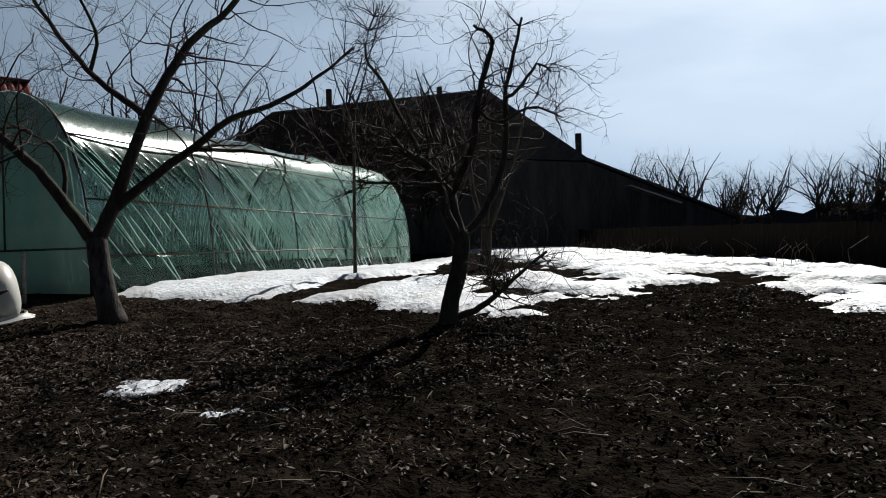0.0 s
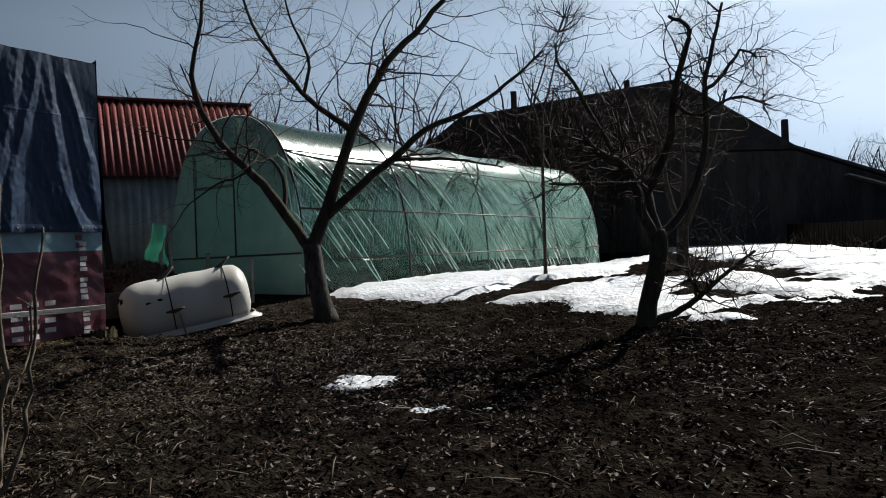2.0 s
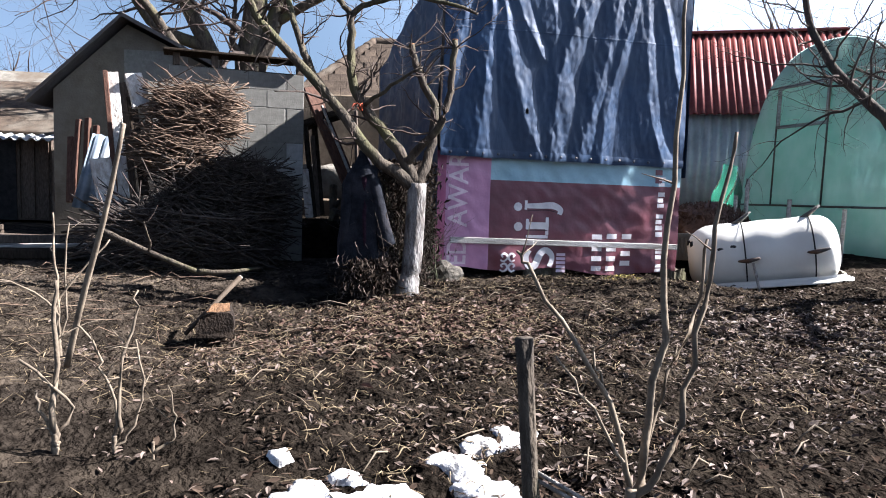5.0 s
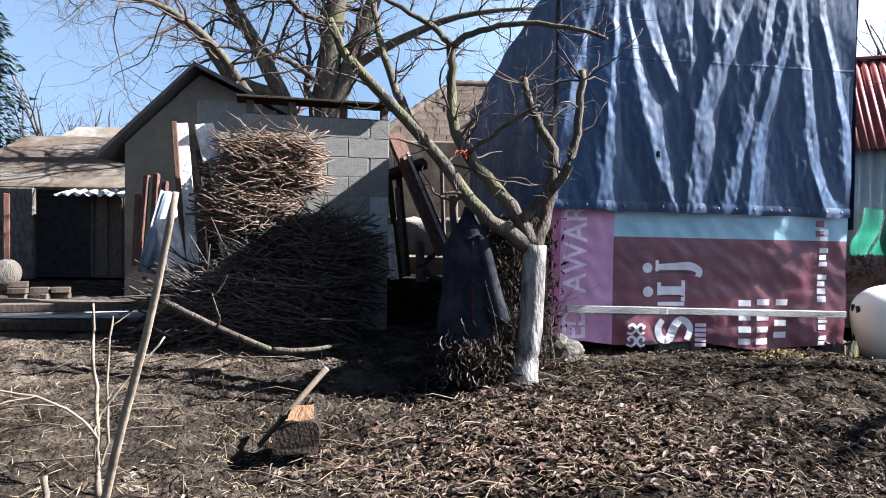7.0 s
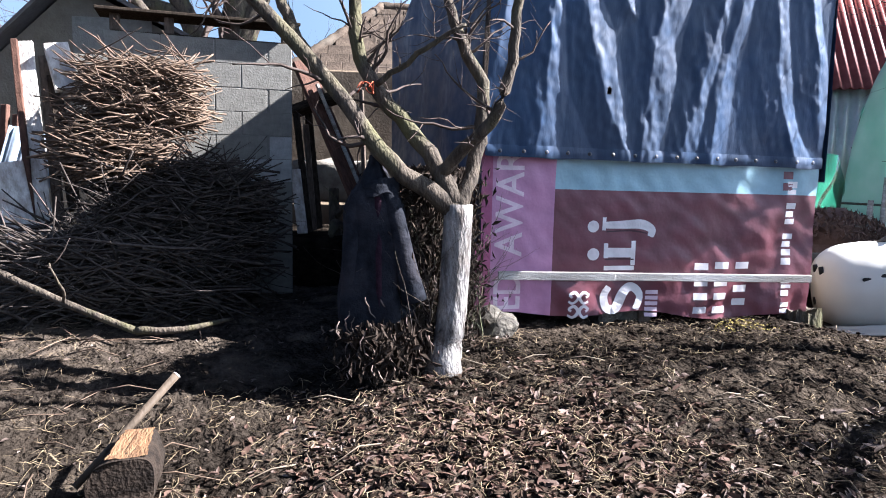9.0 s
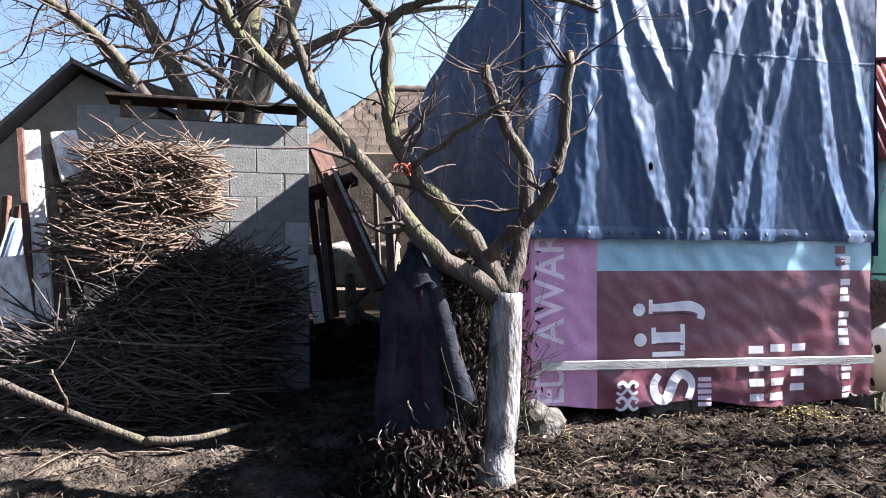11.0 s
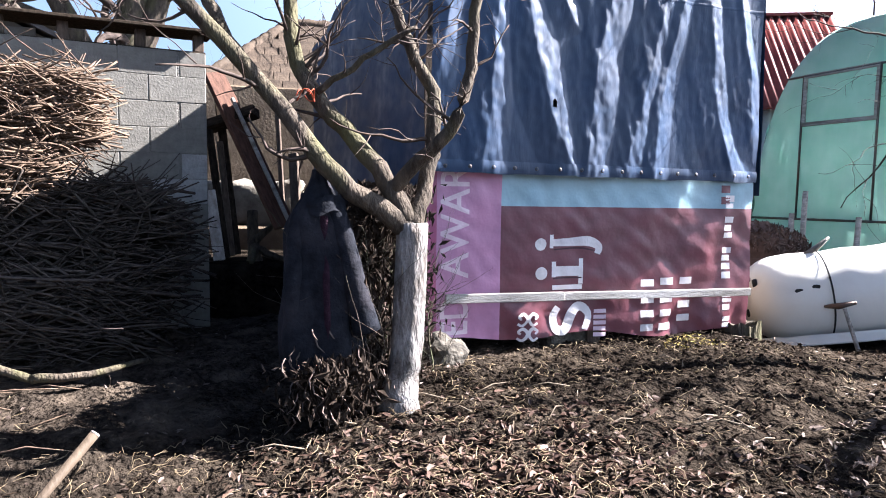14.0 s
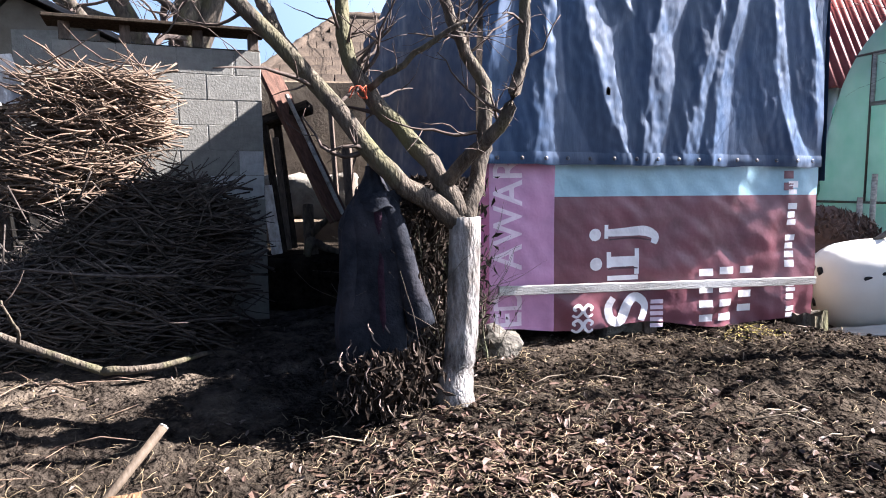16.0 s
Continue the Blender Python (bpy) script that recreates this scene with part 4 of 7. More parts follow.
upright_text("AWARD", 0.21, 0.98, 0.325, 0.6, P_INK_PINK, "pale pink printed letters")


def disc(cx, cz, r, material):
    V = [(cx, sway(cx, cz) - 0.005, cz)]
    for i in range(16):
        a = i * math.pi / 8
        x, z = cx + r * math.cos(a), cz + r * math.sin(a)
        V.append((x, sway(x, z) - 0.005, z))
    mesh_ob("dot", V, [(0, 1 + i, 1 + (i + 1) % 16) for i in range(16)], material, BAN)


def stroke(pts, width, material, name="stroke"):
    """A flat printed band along a curve on the banner."""
    P = spline([(p[0], 0, p[1]) for p in pts], 26)
    V, F = [], []
    for i, p in enumerate(P):
        d = P[min(i + 1, 25)] - P[max(i - 1, 0)]
        d.normalize()
        nrm = Vector((-d.z, 0, d.x)) * (width / 2) * (1 - 0.35 * abs(2 * i / 25 - 1))
        for q in (p + nrm, p - nrm):
            V.append((q.x, sway(q.x, q.z) - 0.005, q.z))
    for i in range(25):
        F.append((2 * i, 2 * i + 1, 2 * i + 3, 2 * i + 2))
    mesh_ob(name, V, F, material, BAN)


# trade mark, as plain shapes
P_SHADE = plain("banner_dark_print", (0.05, 0.012, 0.02), 0.45)
disc(0.9, 0.615, 0.048, P_INK)
disc(0.89, 0.83, 0.046, P_INK)
bar("mark_bar", 0.99, 1.24, 0.59, 0.665, P_INK)
bar("mark_bar", 1.21, 1.245, 0.53, 0.72, P_INK)
bar("mark_bar", 0.985, 1.02, 0.585, 0.7, P_INK)
stroke([(0.97, 0.84), (1.13, 0.845), (1.28, 0.85), (1.37, 0.81), (1.36, 0.755)], 0.075, P_INK)
bar("mark_bar", 0.965, 0.995, 0.8, 0.9, P_INK)
bar("mark_bar", 0.99, 1.24, 0.49, 0.525, P_INK)
stroke([(1.04, 0.36), (1.0, 0.29), (1.02, 0.2), (1.1, 0.19), (1.16, 0.32), (1.23, 0.36), (1.3, 0.29), (1.27, 0.18)], 0.08, P_INK)
for p0, p1, p2 in (((0.995, 0.575), (1.12, 0.58), (1.235, 0.575)), ((1.0, 0.79), (1.2, 0.8), (1.33, 0.78))):
    stroke([p0, p1, p2], 0.014, P_SHADE, "print_shade")
for cz in (0.17, 0.28):
    stroke([(0.71, cz - 0.03), (0.75, cz - 0.045), (0.79, cz), (0.76, cz + 0.04), (0.72, cz + 0.02), (0.74, cz)], 0.026, P_INK, "ornament")
    stroke([(0.87, cz - 0.03), (0.83, cz - 0.045), (0.8, cz), (0.83, cz + 0.04), (0.87, cz + 0.02), (0.85, cz)], 0.026, P_INK, "ornament")
for z0_ in (0.12, 0.165, 0.21, 0.255, 0.3):
    bar("print_bar", 1.35, 1.45, z0_, z0_ + 0.03, P_INK_PINK)
# numbers and address as plain bars, a bar a sign
for x0, zs_ in ((1.75, (0.14, 0.25, 0.36, 0.49)), (1.92, (0.14, 0.25, 0.36, 0.5)), (2.1, (0.2, 0.31, 0.5))):
    for z0_ in zs_:
        bar("print_bar", x0, x0 + 0.115, z0_, z0_ + 0.055, P_INK)
z_, rb_ = 0.14, random.Random(3)
for n_, gap in ((2, 0.04), (3, 0.1), (4, 0.06), (3, 0.05), (2, 0.02)):
    for _ in range(n_):
        w_ = rb_.uniform(0.04, 0.075)
        bar("print_bar", 2.5, 2.57 + 0.02 * rb_.random(), z_, z_ + w_ * 0.72, P_INK)
        z_ += w_
    z_ += gap
for z0_ in (1.13, 1.22):
    bar("print_bar", 2.46, 2.54, z0_, z0_ + 0.06, P_MAR)

# batten that pins the banner
BAT = empty("batten", SHED_M @ pose(0.14, -0.075, 0.46, 0, 0.85, 0), "flaking grey-white wooden batten nailed across the banner", "batten")
b = bmesh.new()
box(b, 0.0, 0.92, -0.03, 0.0, -0.03, 0.035, 0.004)
part("lath", b, M_LATH, BAT, "grey-white painted lath")
b = bmesh.new()
box(b, 0.88, 2.6, -0.024, 0.004, -0.028, 0.032, 0.004)
part("lath", b, M_LATH, BAT, "bare weathered lath")

# stones that carry the frame


def boulder(name, loc, size, seed, material=M_STONE, label="rough grey field stone under the lean-to", cat="stone"):
    b = bmesh.new()
    bmesh.ops.create_icosphere(b, subdivisions=3, radius=1)
    for v in b.verts:
        k = 1 + 0.34 * noise.noise(v.co * 1.3 + Vector((seed, 0, 0))) + 0.2 * noise.noise(v.co * 3 + Vector((seed, 3, 0))) + 0.08 * noise.noise(v.co * 9 + Vector((seed, 3, 5)))
        v.co = Vector((v.co.x * size[0], v.co.y * size[1], v.co.z * size[2])) * k
    ob = part(name, b, material)
    ob.location = loc
    return tagged(ob, label, cat)


boulder("stone", (-7.02, 4.25, 0.06), (0.17, 0.2, 0.17), 1)
b = bmesh.new()
box(b, -0.24, 0.24, -0.12, 0.12, -0.1, 0.17, 0.02)
SB = part("stone_block", b, M_STONE)
SB.matrix_world = SHED_M @ pose(1.22, 0.16, 0.0, 0, 2, 6)
tagged(SB, "squared grey stone block under the banner", "stone")
# weathered stump with split, upright grain
V, F = [], []
for k in range(9):
    for i in range(40):
        a = 2 * math.pi * i / 40
        r = (0.15 - 0.03 * k / 8) * (1 + 0.3 * noise.noise((math.cos(a) * 1.4, math.sin(a) * 1.4, 3)) + 0.22 * noise.noise((math.cos(a) * 6, math.sin(a) * 6, k * 0.15)))
        V.append((r * math.cos(a) * 1.25, r * math.sin(a), -0.2 + 0.36 * k / 8 + 0.06 * noise.noise((math.cos(a) * 2, math.sin(a) * 2, 7)) * k / 8))
V.append((0, 0, 0.13))
for k in range(8):
    for i in range(40):
        F.append((k * 40 + i, k * 40 + (i + 1) % 40, (k + 1) * 40 + (i + 1) % 40, (k + 1) * 40 + i))
F += [(320 + i, 320 + (i + 1) % 40, 360) for i in range(40)]
ST = mesh_ob("stump", V, F, M_BARK_PALE)
ST.matrix_world = SHED_M @ pose(2.72, -0.02, 0.0, 0, 0, 20)
tagged(ST, "grey split tree stump under the lean-to", "stump")
litter("moss_patch", 260, (-6.3, -6.0, 5.8, 6.25), 0.012, M_MOSS, "patch of yellow moss on the soil bank", 12)

# ---- white tank ----
A, Bt = Vector((-6.45, 7.42, 0.22)), Vector((-5.2, 8.42, 0.46))
ax = (Bt - A)
TL = ax.length
TANK = empty("tank", Matrix.Translation(A) @ ax.to_track_quat("X", "Z").to_matrix().to_4x4(), "white plastic tank lying on its side with straps", "tank")
TR = 0.4


def shell(profile, sides=40, close=True):
    V, F = [], []
    for x, r in profile:
        for j in range(sides):
            a = 2 * math.pi * j / sides
            V.append((x, r * math.cos(a), r * math.sin(a)))
    for i in range(len(profile) - 1):
        for j in range(sides):
            F.append((i * sides + j, i * sides + (j + 1) % sides, (i + 1) * sides + (j + 1) % sides, (i + 1) * sides + j))
    if close:
        F.append(tuple(range(sides))[::-1])
        F.append(tuple((len(profile) - 1) * sides + j for j in range(sides)))
    return V, F


prof = []
for i in range(9):
    a = i / 8 * math.pi / 2
    prof.append((0.3 - 0.3 * math.cos(a) - 0.0, TR * (0.35 + 0.65 * math.sin(a)) if i else TR * 0.33))
prof += [(0.3 + (TL - 0.5) * i / 12, TR + 0.006 * math.sin(i * 1.3)) for i in range(1, 13)]
for i in range(1, 8):
    a = i / 7 * math.pi / 2
    prof.append((TL - 0.2 + 0.2 * math.sin(a), TR * (0.4 + 0.6 * math.cos(a))))
mesh_ob("body", *shell(prof), M_PVC_WHITE, TANK, True)
for x in (0.62, 1.33):
    V, F = [], []
    sides = 48
    for dx in (-0.008, 0.008):
        for j in range(sides):
            a = 2 * math.pi * j / sides
            V.append((x + dx, (TR + 0.012) * math.cos(a), (TR + 0.012) * math.sin(a)))
    for j in range(sides):
        F.append((j, (j + 1) % sides, sides + (j + 1) % sides, sides + j))
    mesh_ob("strap", V, F, M_RUBBER, TANK, True, "thin dark strap")
for x, a in ((0.64, -4), (1.35, 2), (1.34, 80), (0.62, 84)):
    ca, sa = math.cos(radians(a)), math.sin(radians(a))
    c = Vector((x, -TR * ca, TR * sa))
    o = Vector((0, -ca, sa))
    tubes("strap_peg", [([c - Vector((0.1, 0, 0)) - o * 0.01, c + o * 0.03, c + Vector((0.12, 0, 0.03)) + o * 0.09], [0.012, 0.028, 0.014])], M_STEEL, TANK, 8, "dark wooden strap peg")
for y, z in ((-0.1, -0.08), (-0.1, 0.21), (-0.2, 0.2)):
    d = Vector((0, y, z))
    rr = d.length
    x = 0.3 - 0.3 * math.cos(math.asin(max(0, min(1, (rr / TR - 0.35) / 0.65))))
    tubes("port", [([(x - 0.012, y, z), (x + 0.02, y, z)], [0.035, 0.038])], M_RUBBER, TANK, 14, "dark round port")
# flat black patches on the shell paint the dark inside of torn holes
for x, a in ((0.36, 17), (0.5, 20)):
    ca, sa = math.cos(radians(a)), math.sin(radians(a))
    rim = [Vector((x + (0.034 + 0.012 * math.sin(i * 2.3)) * math.cos(i * 0.7), -(TR + 0.004) * ca, (TR + 0.004) * sa + (0.026 + 0.01 * math.sin(i * 3.1)) * math.sin(i * 0.7))) for i in range(9)]
    mesh_ob("torn_hole", rim, [tuple(range(9))], M_RUBBER, TANK, False, "black patch for the dark inside of a torn hole")
# flange round the open underside
V, F = [], []
for k, (gx, gy, z) in enumerate(((0.0, 0.0, -0.27), (0.0, 0.0, -0.3), (0.07, 0.07, -0.33), (0.08, 0.08, -0.345), (0.0, 0.0, -0.32))):
    for i in range(48):
        a = 2 * math.pi * i / 48
        c_, s_ = math.cos(a), math.sin(a)
        V.append((TL / 2 + 0.02 + (TL / 2 + 0.02 + gx) * math.copysign(abs(c_) ** 0.4, c_), (0.37 + gy) * math.copysign(abs(s_) ** 0.4, s_), z + 0.012 * noise.noise((c_ * 3, s_ * 3, 0))))
for k in range(4):
    for i in range(48):
        F.append((k * 48 + i, k * 48 + (i + 1) % 48, k * 48 + 48 + (i + 1) % 48, k * 48 + 48 + i))
mesh_ob("flange", V, F, M_PVC_WHITE, TANK, True, "thin white flange")
tubes("prop_stick", [([(-5.5, 7.5, -0.12), (-5.66, 7.55, 0.26)], [0.018, 0.015])], M_WOOD, None, 8)
tagged(bpy.data.objects["prop_stick"], "short grey stick propping the tank", "stick")
for i, (x, y, h) in enumerate(((-6.46, 8.26, 1.03), (-6.4, 8.4, 1.25), (-6.02, 8.72, 1.0), (-5.45, 8.95, 0.9))):
    s = tubes("stake", [([(x, y, 0.1), (x + 0.02, y, h)], [0.03, 0.027])], M_WOOD, None, 7)
    tagged(s, "short grey wooden stake driven in behind the tank", "stake", "stakes behind the tank")
# ---- corrugated helper ----
def corrugated(name, w, h, pitch, amp, material, parent, m, label="", nseg=6, rows=2):
    n_ = int(w / pitch * nseg)
    V, F = [], []
    for k in range(rows + 1):
        for i in range(n_ + 1):
            x = w * i / n_
            V.append((x, amp * math.sin(2 * math.pi * x / pitch), h * k / rows))
    for k in range(rows):
        for i in range(n_):
            q = k * (n_ + 1) + i
            F.append((q, q + 1, q + n_ + 2, q + n_ + 1))
    ob = mesh_ob(name, V, F, material, parent, True, label)
    ob.matrix_local = m
    mod = ob.modifiers.new("thickness", "SOLIDIFY")
    mod.thickness = 0.008
    return ob


# ---- shed with the red corrugated roof ----
RS = empty("red_roofed_shed", pose(-10.9, 10.75, 0.3, 0, 0, 43), "garden shed with grey corrugated walls and red corrugated roof", "shed")
corrugated("front_wall", 4.2, 2.3, 0.17, 0.028, M_SHEET, RS, pose(0, 0, 0), "galvanised corrugated wall")
boxed("wall_core", (0.0, 4.2, 0.06, 3.6, 0.0, 2.25), M_WOOD_DARK, RS, 0.01)
for i in range(4):
    m = pose(-0.15 + i * 1.12, -0.22, 2.28 + 0.006 * i, -45, 0, 0)
    corrugated("roof_sheet", 1.16, 2.75, 0.145, 0.026, M_ROOF_RED, RS, m, "red corrugated roofing sheet")
m = pose(-0.15, 3.75, 2.28, 45, 0, 0)
corrugated("roof_sheet", 4.5, 2.75, 0.145, 0.026, M_ROOF_RED, RS, m)
boxed("ridge_cap", (-0.2, 4.4, 1.6, 1.85, 4.18, 4.24), M_ROOF_RED, RS, 0.01)
for x in (0.35, 1.05):
    boxed("leaning_board", (x, x + 0.14, -0.4, -0.37, 0.0, 1.9), M_WOOD_DARK, RS, 0.004, Matrix.Rotation(radians(-6), 4, "Y"))
# heap of dead leaves on a grey tray behind the tank
HC, HS = Vector((-6.8, 8.2, 0.66)), Vector((0.5, 0.42, 0.24))
boulder("leaf_mound", HC, HS, 7, M_LEAF_RED, "low heap of reddish-brown dead leaves and prunings", "leaf heap")
rng = random.Random(21)
V, F = [], []
for _ in range(1100):
    a, b_ = rng.uniform(0, 6.283), math.asin(rng.uniform(0, 1))
    d = Vector((math.cos(a) * math.cos(b_), math.sin(a) * math.cos(b_), math.sin(b_)))
    p = HC + Vector((d.x * HS.x, d.y * HS.y, d.z * HS.z)) * rng.uniform(0.95, 1.15)
    s = rng.uniform(0.02, 0.055)
    m = Matrix.Translation(p) @ Euler((rng.uniform(0, 6), rng.uniform(0, 6), rng.uniform(0, 6))).to_matrix().to_4x4()
    b0 = len(V)
    V += [m @ Vector(q) for q in ((-s, 0, s * 0.3), (0, -s * 0.35, 0), (s, 0, s * 0.3), (0, s * 0.35, 0))]
    F += [(b0, b0 + 1, b0 + 2), (b0, b0 + 2, b0 + 3)]
tagged(mesh_ob("loose_leaves", V, F, M_LEAF_RED), "curled leaves on top of the leaf heap", "leaves", kind="stuff")
K = empty("tray", pose(-6.8, 8.2, 0.2, 0, 0, 58), "grey sheet tray with ribbed sides behind the tank", "tray")
boxed("tray_floor", (-0.75, 0.75, -0.5, 0.5, 0.0, 0.3), M_WOOD_DARK, K, 0.01)
for d in ((-0.8, 0.8, -0.54, -0.5, 0.0, 0.34), (-0.8, 0.8, 0.5, 0.54, 0.0, 0.34), (-0.8, -0.76, -0.5, 0.5, 0.0, 0.34), (0.76, 0.8, -0.5, 0.5, 0.0, 0.34)):
    boxed("tray_side", d, M_BLOCK, K, 0.006)
for i in range(26):
    boxed("rib", (-0.77 + i * 0.06, -0.74 + i * 0.06, -0.555, -0.541, 0.05, 0.28), M_BLOCK, K, 0.003)

# ---- block wall ----
BW = empty("block_wall", pose(-9.2, 3.5, 0.02, 0, 0, 78), "garden wall of grey concrete blocks in rough mortar", "wall", kind="structure")
boxed("mortar_core", (-1.52, -0.006, 0.001, 0.2, 0, 2.31), M_MORTAR, BW, 0.004)
bw = bmesh.new()
box(bw, -0.218, 0.218, 0.0, 0.19, 0.0, 0.203, 0.0025)
BLOCK_ME = bpy.data.meshes.new("block")
bw.to_mesh(BLOCK_ME)
bw.free()
BLOCK_ME.materials.append(M_BLOCK)
bw = bmesh.new()
box(bw, -0.1, 0.1, 0.0, 0.19, 0.0, 0.203, 0.0025)
HALF_ME = bpy.data.meshes.new("half_block")
bw.to_mesh(HALF_ME)
bw.free()
HALF_ME.materials.append(M_BLOCK)
PALE_ME, PALE_HALF = BLOCK_ME.copy(), HALF_ME.copy()
for me_ in (PALE_ME, PALE_HALF):
    me_.materials.clear()
    me_.materials.append(M_BLOCK_PALE)
rngb = random.Random(4)
for r in range(11):
    x = -0.008 - (0 if r % 2 else 0.225)
    if r % 2 == 0:
        o = new("block", PALE_HALF if r == 6 else HALF_ME)
        o.parent, o.matrix_local = BW, pose(-0.11, -0.0015 - 0.0025 * rngb.random(), 0.02 + r * 0.209)
    while x > -1.4:
        o = new("block", PALE_ME if (r == 5 and x > -0.1) else BLOCK_ME)
        o.parent, o.matrix_local = BW, pose(x - 0.222, -0.0015 - 0.0025 * rngb.random(), 0.02 + r * 0.209 + 0.004 * rngb.random(), 0, 0.6 * rngb.uniform(-1, 1), 0)
        x -= 0.446
# opening above, with a plank lintel and small flat roof
FR = empty("flat_roof", pose(-9.2, 3.5, 0, 0, 0, 78), "thin flat roof of dark boards over the block wall", "roof", kind="structure")
boxed("roof_board", (-1.62, 0.06, -0.1, 0.3, 2.49, 2.515), M_TIMBER_BLACK, FR, 0.004)
boxed("wall_plate", (-1.5, 0.0, 0.03, 0.17, 2.315, 2.35), M_TIMBER_BLACK, FR, 0.006)
for x in (-1.48, -1.05, -0.5, -0.05):
    boxed("roof_post", (x - 0.04, x + 0.04, 0.04, 0.14, 2.35, 2.49), M_WOOD_DARK, FR, 0.006)

# ---- gabled outhouse ----
GHOUSE = empty("gabled_outhouse", pose(-13.4, 2.05, 0.0, 0, 0, 65), "small rendered outhouse with a dark gable roof", "outhouse")
gb = bmesh.new()
prof2 = [(-1.15, 0), (1.35, 0), (1.35, 2.85), (0, 3.5), (-1.15, 2.42)]
f0 = [gb.verts.new((x, 0, z)) for x, z in prof2]
f1 = [gb.verts.new((x, 3.2, z)) for x, z in prof2]
gb.faces.new(f0)
gb.faces.new(f1[::-1])
for i in range(5):
    gb.faces.new((f0[i], f1[i], f1[(i + 1) % 5], f0[(i + 1) % 5]))
bmesh.ops.recalc_face_normals(gb, faces=gb.faces[:])
part("wall", gb, M_RENDER, GHOUSE)
for x0, z0, x1, z1 in ((-1.45, 2.17, 0.02, 3.58), (-0.02, 3.58, 1.7, 2.72)):
    rb = bmesh.new()
    q = [rb.verts.new(p) for p in ((x0, -0.3, z0), (x1, -0.3, z1), (x1, 3.5, z1), (x0, 3.5, z0), (x0, -0.3, z0 + 0.06), (x1, -0.3, z1 + 0.06), (x1, 3.5, z1 + 0.06), (x0, 3.5, z0 + 0.06))]
    for f in ((0, 1, 2, 3), (4, 5, 6, 7), (0, 1, 5, 4), (1, 2, 6, 5), (2, 3, 7, 6), (3, 0, 4, 7)):
        rb.faces.new([q[i] for i in f])
    bmesh.ops.recalc_face_normals(rb, faces=rb.faces[:])
    part("roof_slope", rb, M_SLATE, GHOUSE)
boxed("plaster_patch", (-0.05, 0.95, -0.012, 0.0, 2.2, 3.1), M_BLOCK, GHOUSE, 0.004)

# ---- low sheds further off ----
def low_shed(loc, rz, w, d, h, rise, wall, roof, label):
    e = empty("low_shed", pose(*loc, 0, 0, rz), label, "shed")
    boxed("wall", (0, w, 0, d, 0, h), wall, e, 0.01)
    rb = bmesh.new()
    box(rb, -0.3, w + 0.3, -0.45, d + 0.3, h, h + 0.07, 0.01, Matrix.Translation((0, 0, h)) @ Matrix.Rotation(math.atan2(rise, d), 4, "X") @ Matrix.Translation((0, 0, -h)))
    part("roof", rb, roof, e)
    for i in range(int(w / 0.28)):
        boxed("wall_board", (0.05 + i * 0.28, 0.27 + i * 0.28, -0.03, -0.004, 0.05, h - 0.05), M_WOOD_DARK, e, 0.004)
    # black panel on the wall stands in for the unlit opening
    boxed("doorway", (w * 0.45, w * 0.8, -0.045, -0.032, 0.0, h * 0.85), M_RUBBER, e, 0.002, label="black panel for the unlit doorway")
    return e


low_shed((-18.9, -1.9, 0.1), 63, 3.4, 2.8, 1.9, 1.2, M_WOOD_DARK, M_TILE, "low weathered plank shed with a brown patched roof")
# canopy edge, whitewashed strip, basin and timbers before the low shed
CNP = corrugated("corrugated_canopy", 1.7, 0.9, 0.2, 0.035, M_SHEET, None, pose(-16.95, -0.1, 1.72, -78, 0, 64))
tagged(CNP, "sagging corrugated canopy over a dark doorway", "canopy")
K = boxed("limewashed_post", (-0.35, 0.35, -0.06, 0.06, 0, 1.75), M_LIME_WORN, None, 0.02)
K.matrix_world = pose(-17.6, -0.75, 0.1, 0, 0, 64)
tagged(K, "peeling limewashed wall end beside the doorway", "wall end")
for i in range(3):
    K = boxed("post", (-0.05, 0.05, -0.05, 0.05, 0, 1.6), M_WOOD_RED, None, 0.01)
    K.matrix_world = pose(-16.9 + 0.06 * i, -1.15 + 0.16 * i, 0.1)
    tagged(K, "red-brown post of the low shed", "post")
mesh_v, mesh_f = shell([(0.0, 0.16), (0.03, 0.19), (0.12, 0.23), (0.13, 0.245), (0.115, 0.22), (0.04, 0.18), (0.03, 0.02)], 28)
K = mesh_ob("enamel_basin", mesh_v, mesh_f, M_LIME_WORN, None, True)
K.matrix_world = pose(-13.8, -0.62, 0.45, 0, 20, 160)
tagged(K, "dull chipped enamel basin propped on bricks", "basin")
for i in range(5):
    K = boxed("timber", (-1.5, 1.4, -0.06, 0.06, 0, 0.1), M_WOOD_DARK if i % 2 else M_WOOD, None, 0.012)
    K.matrix_world = pose(-11.6 + 0.22 * i, 0.0 + 0.05 * i, 0.06 + 0.11 * (i % 2), 0, 2 - i, 62 + 3 * i)
    tagged(K, "weathered timber lying in a low stack", "timber", "stacked timbers")
for i in range(7):
    K = boxed("brick", (-0.12, 0.12, -0.06, 0.06, 0, 0.08), M_TILE, None, 0.008)
    K.matrix_world = pose(-13.3 + 0.05 * (i % 2), -0.35 + 0.26 * (i % 3), 0.1 + 0.085 * (i // 3), 0, 0, 64 + 4 * i)
    tagged(K, "old brown brick in a small heap", "brick", "loose bricks")
FH = empty("far_house", pose(-25.5, -2.2, 0, 0, 0, 66), "far house with a pale sheet roof", "house")
boxed("wall", (0, 7.5, 0, 6, 0, 2.4), M_RENDER, FH, 0.02)
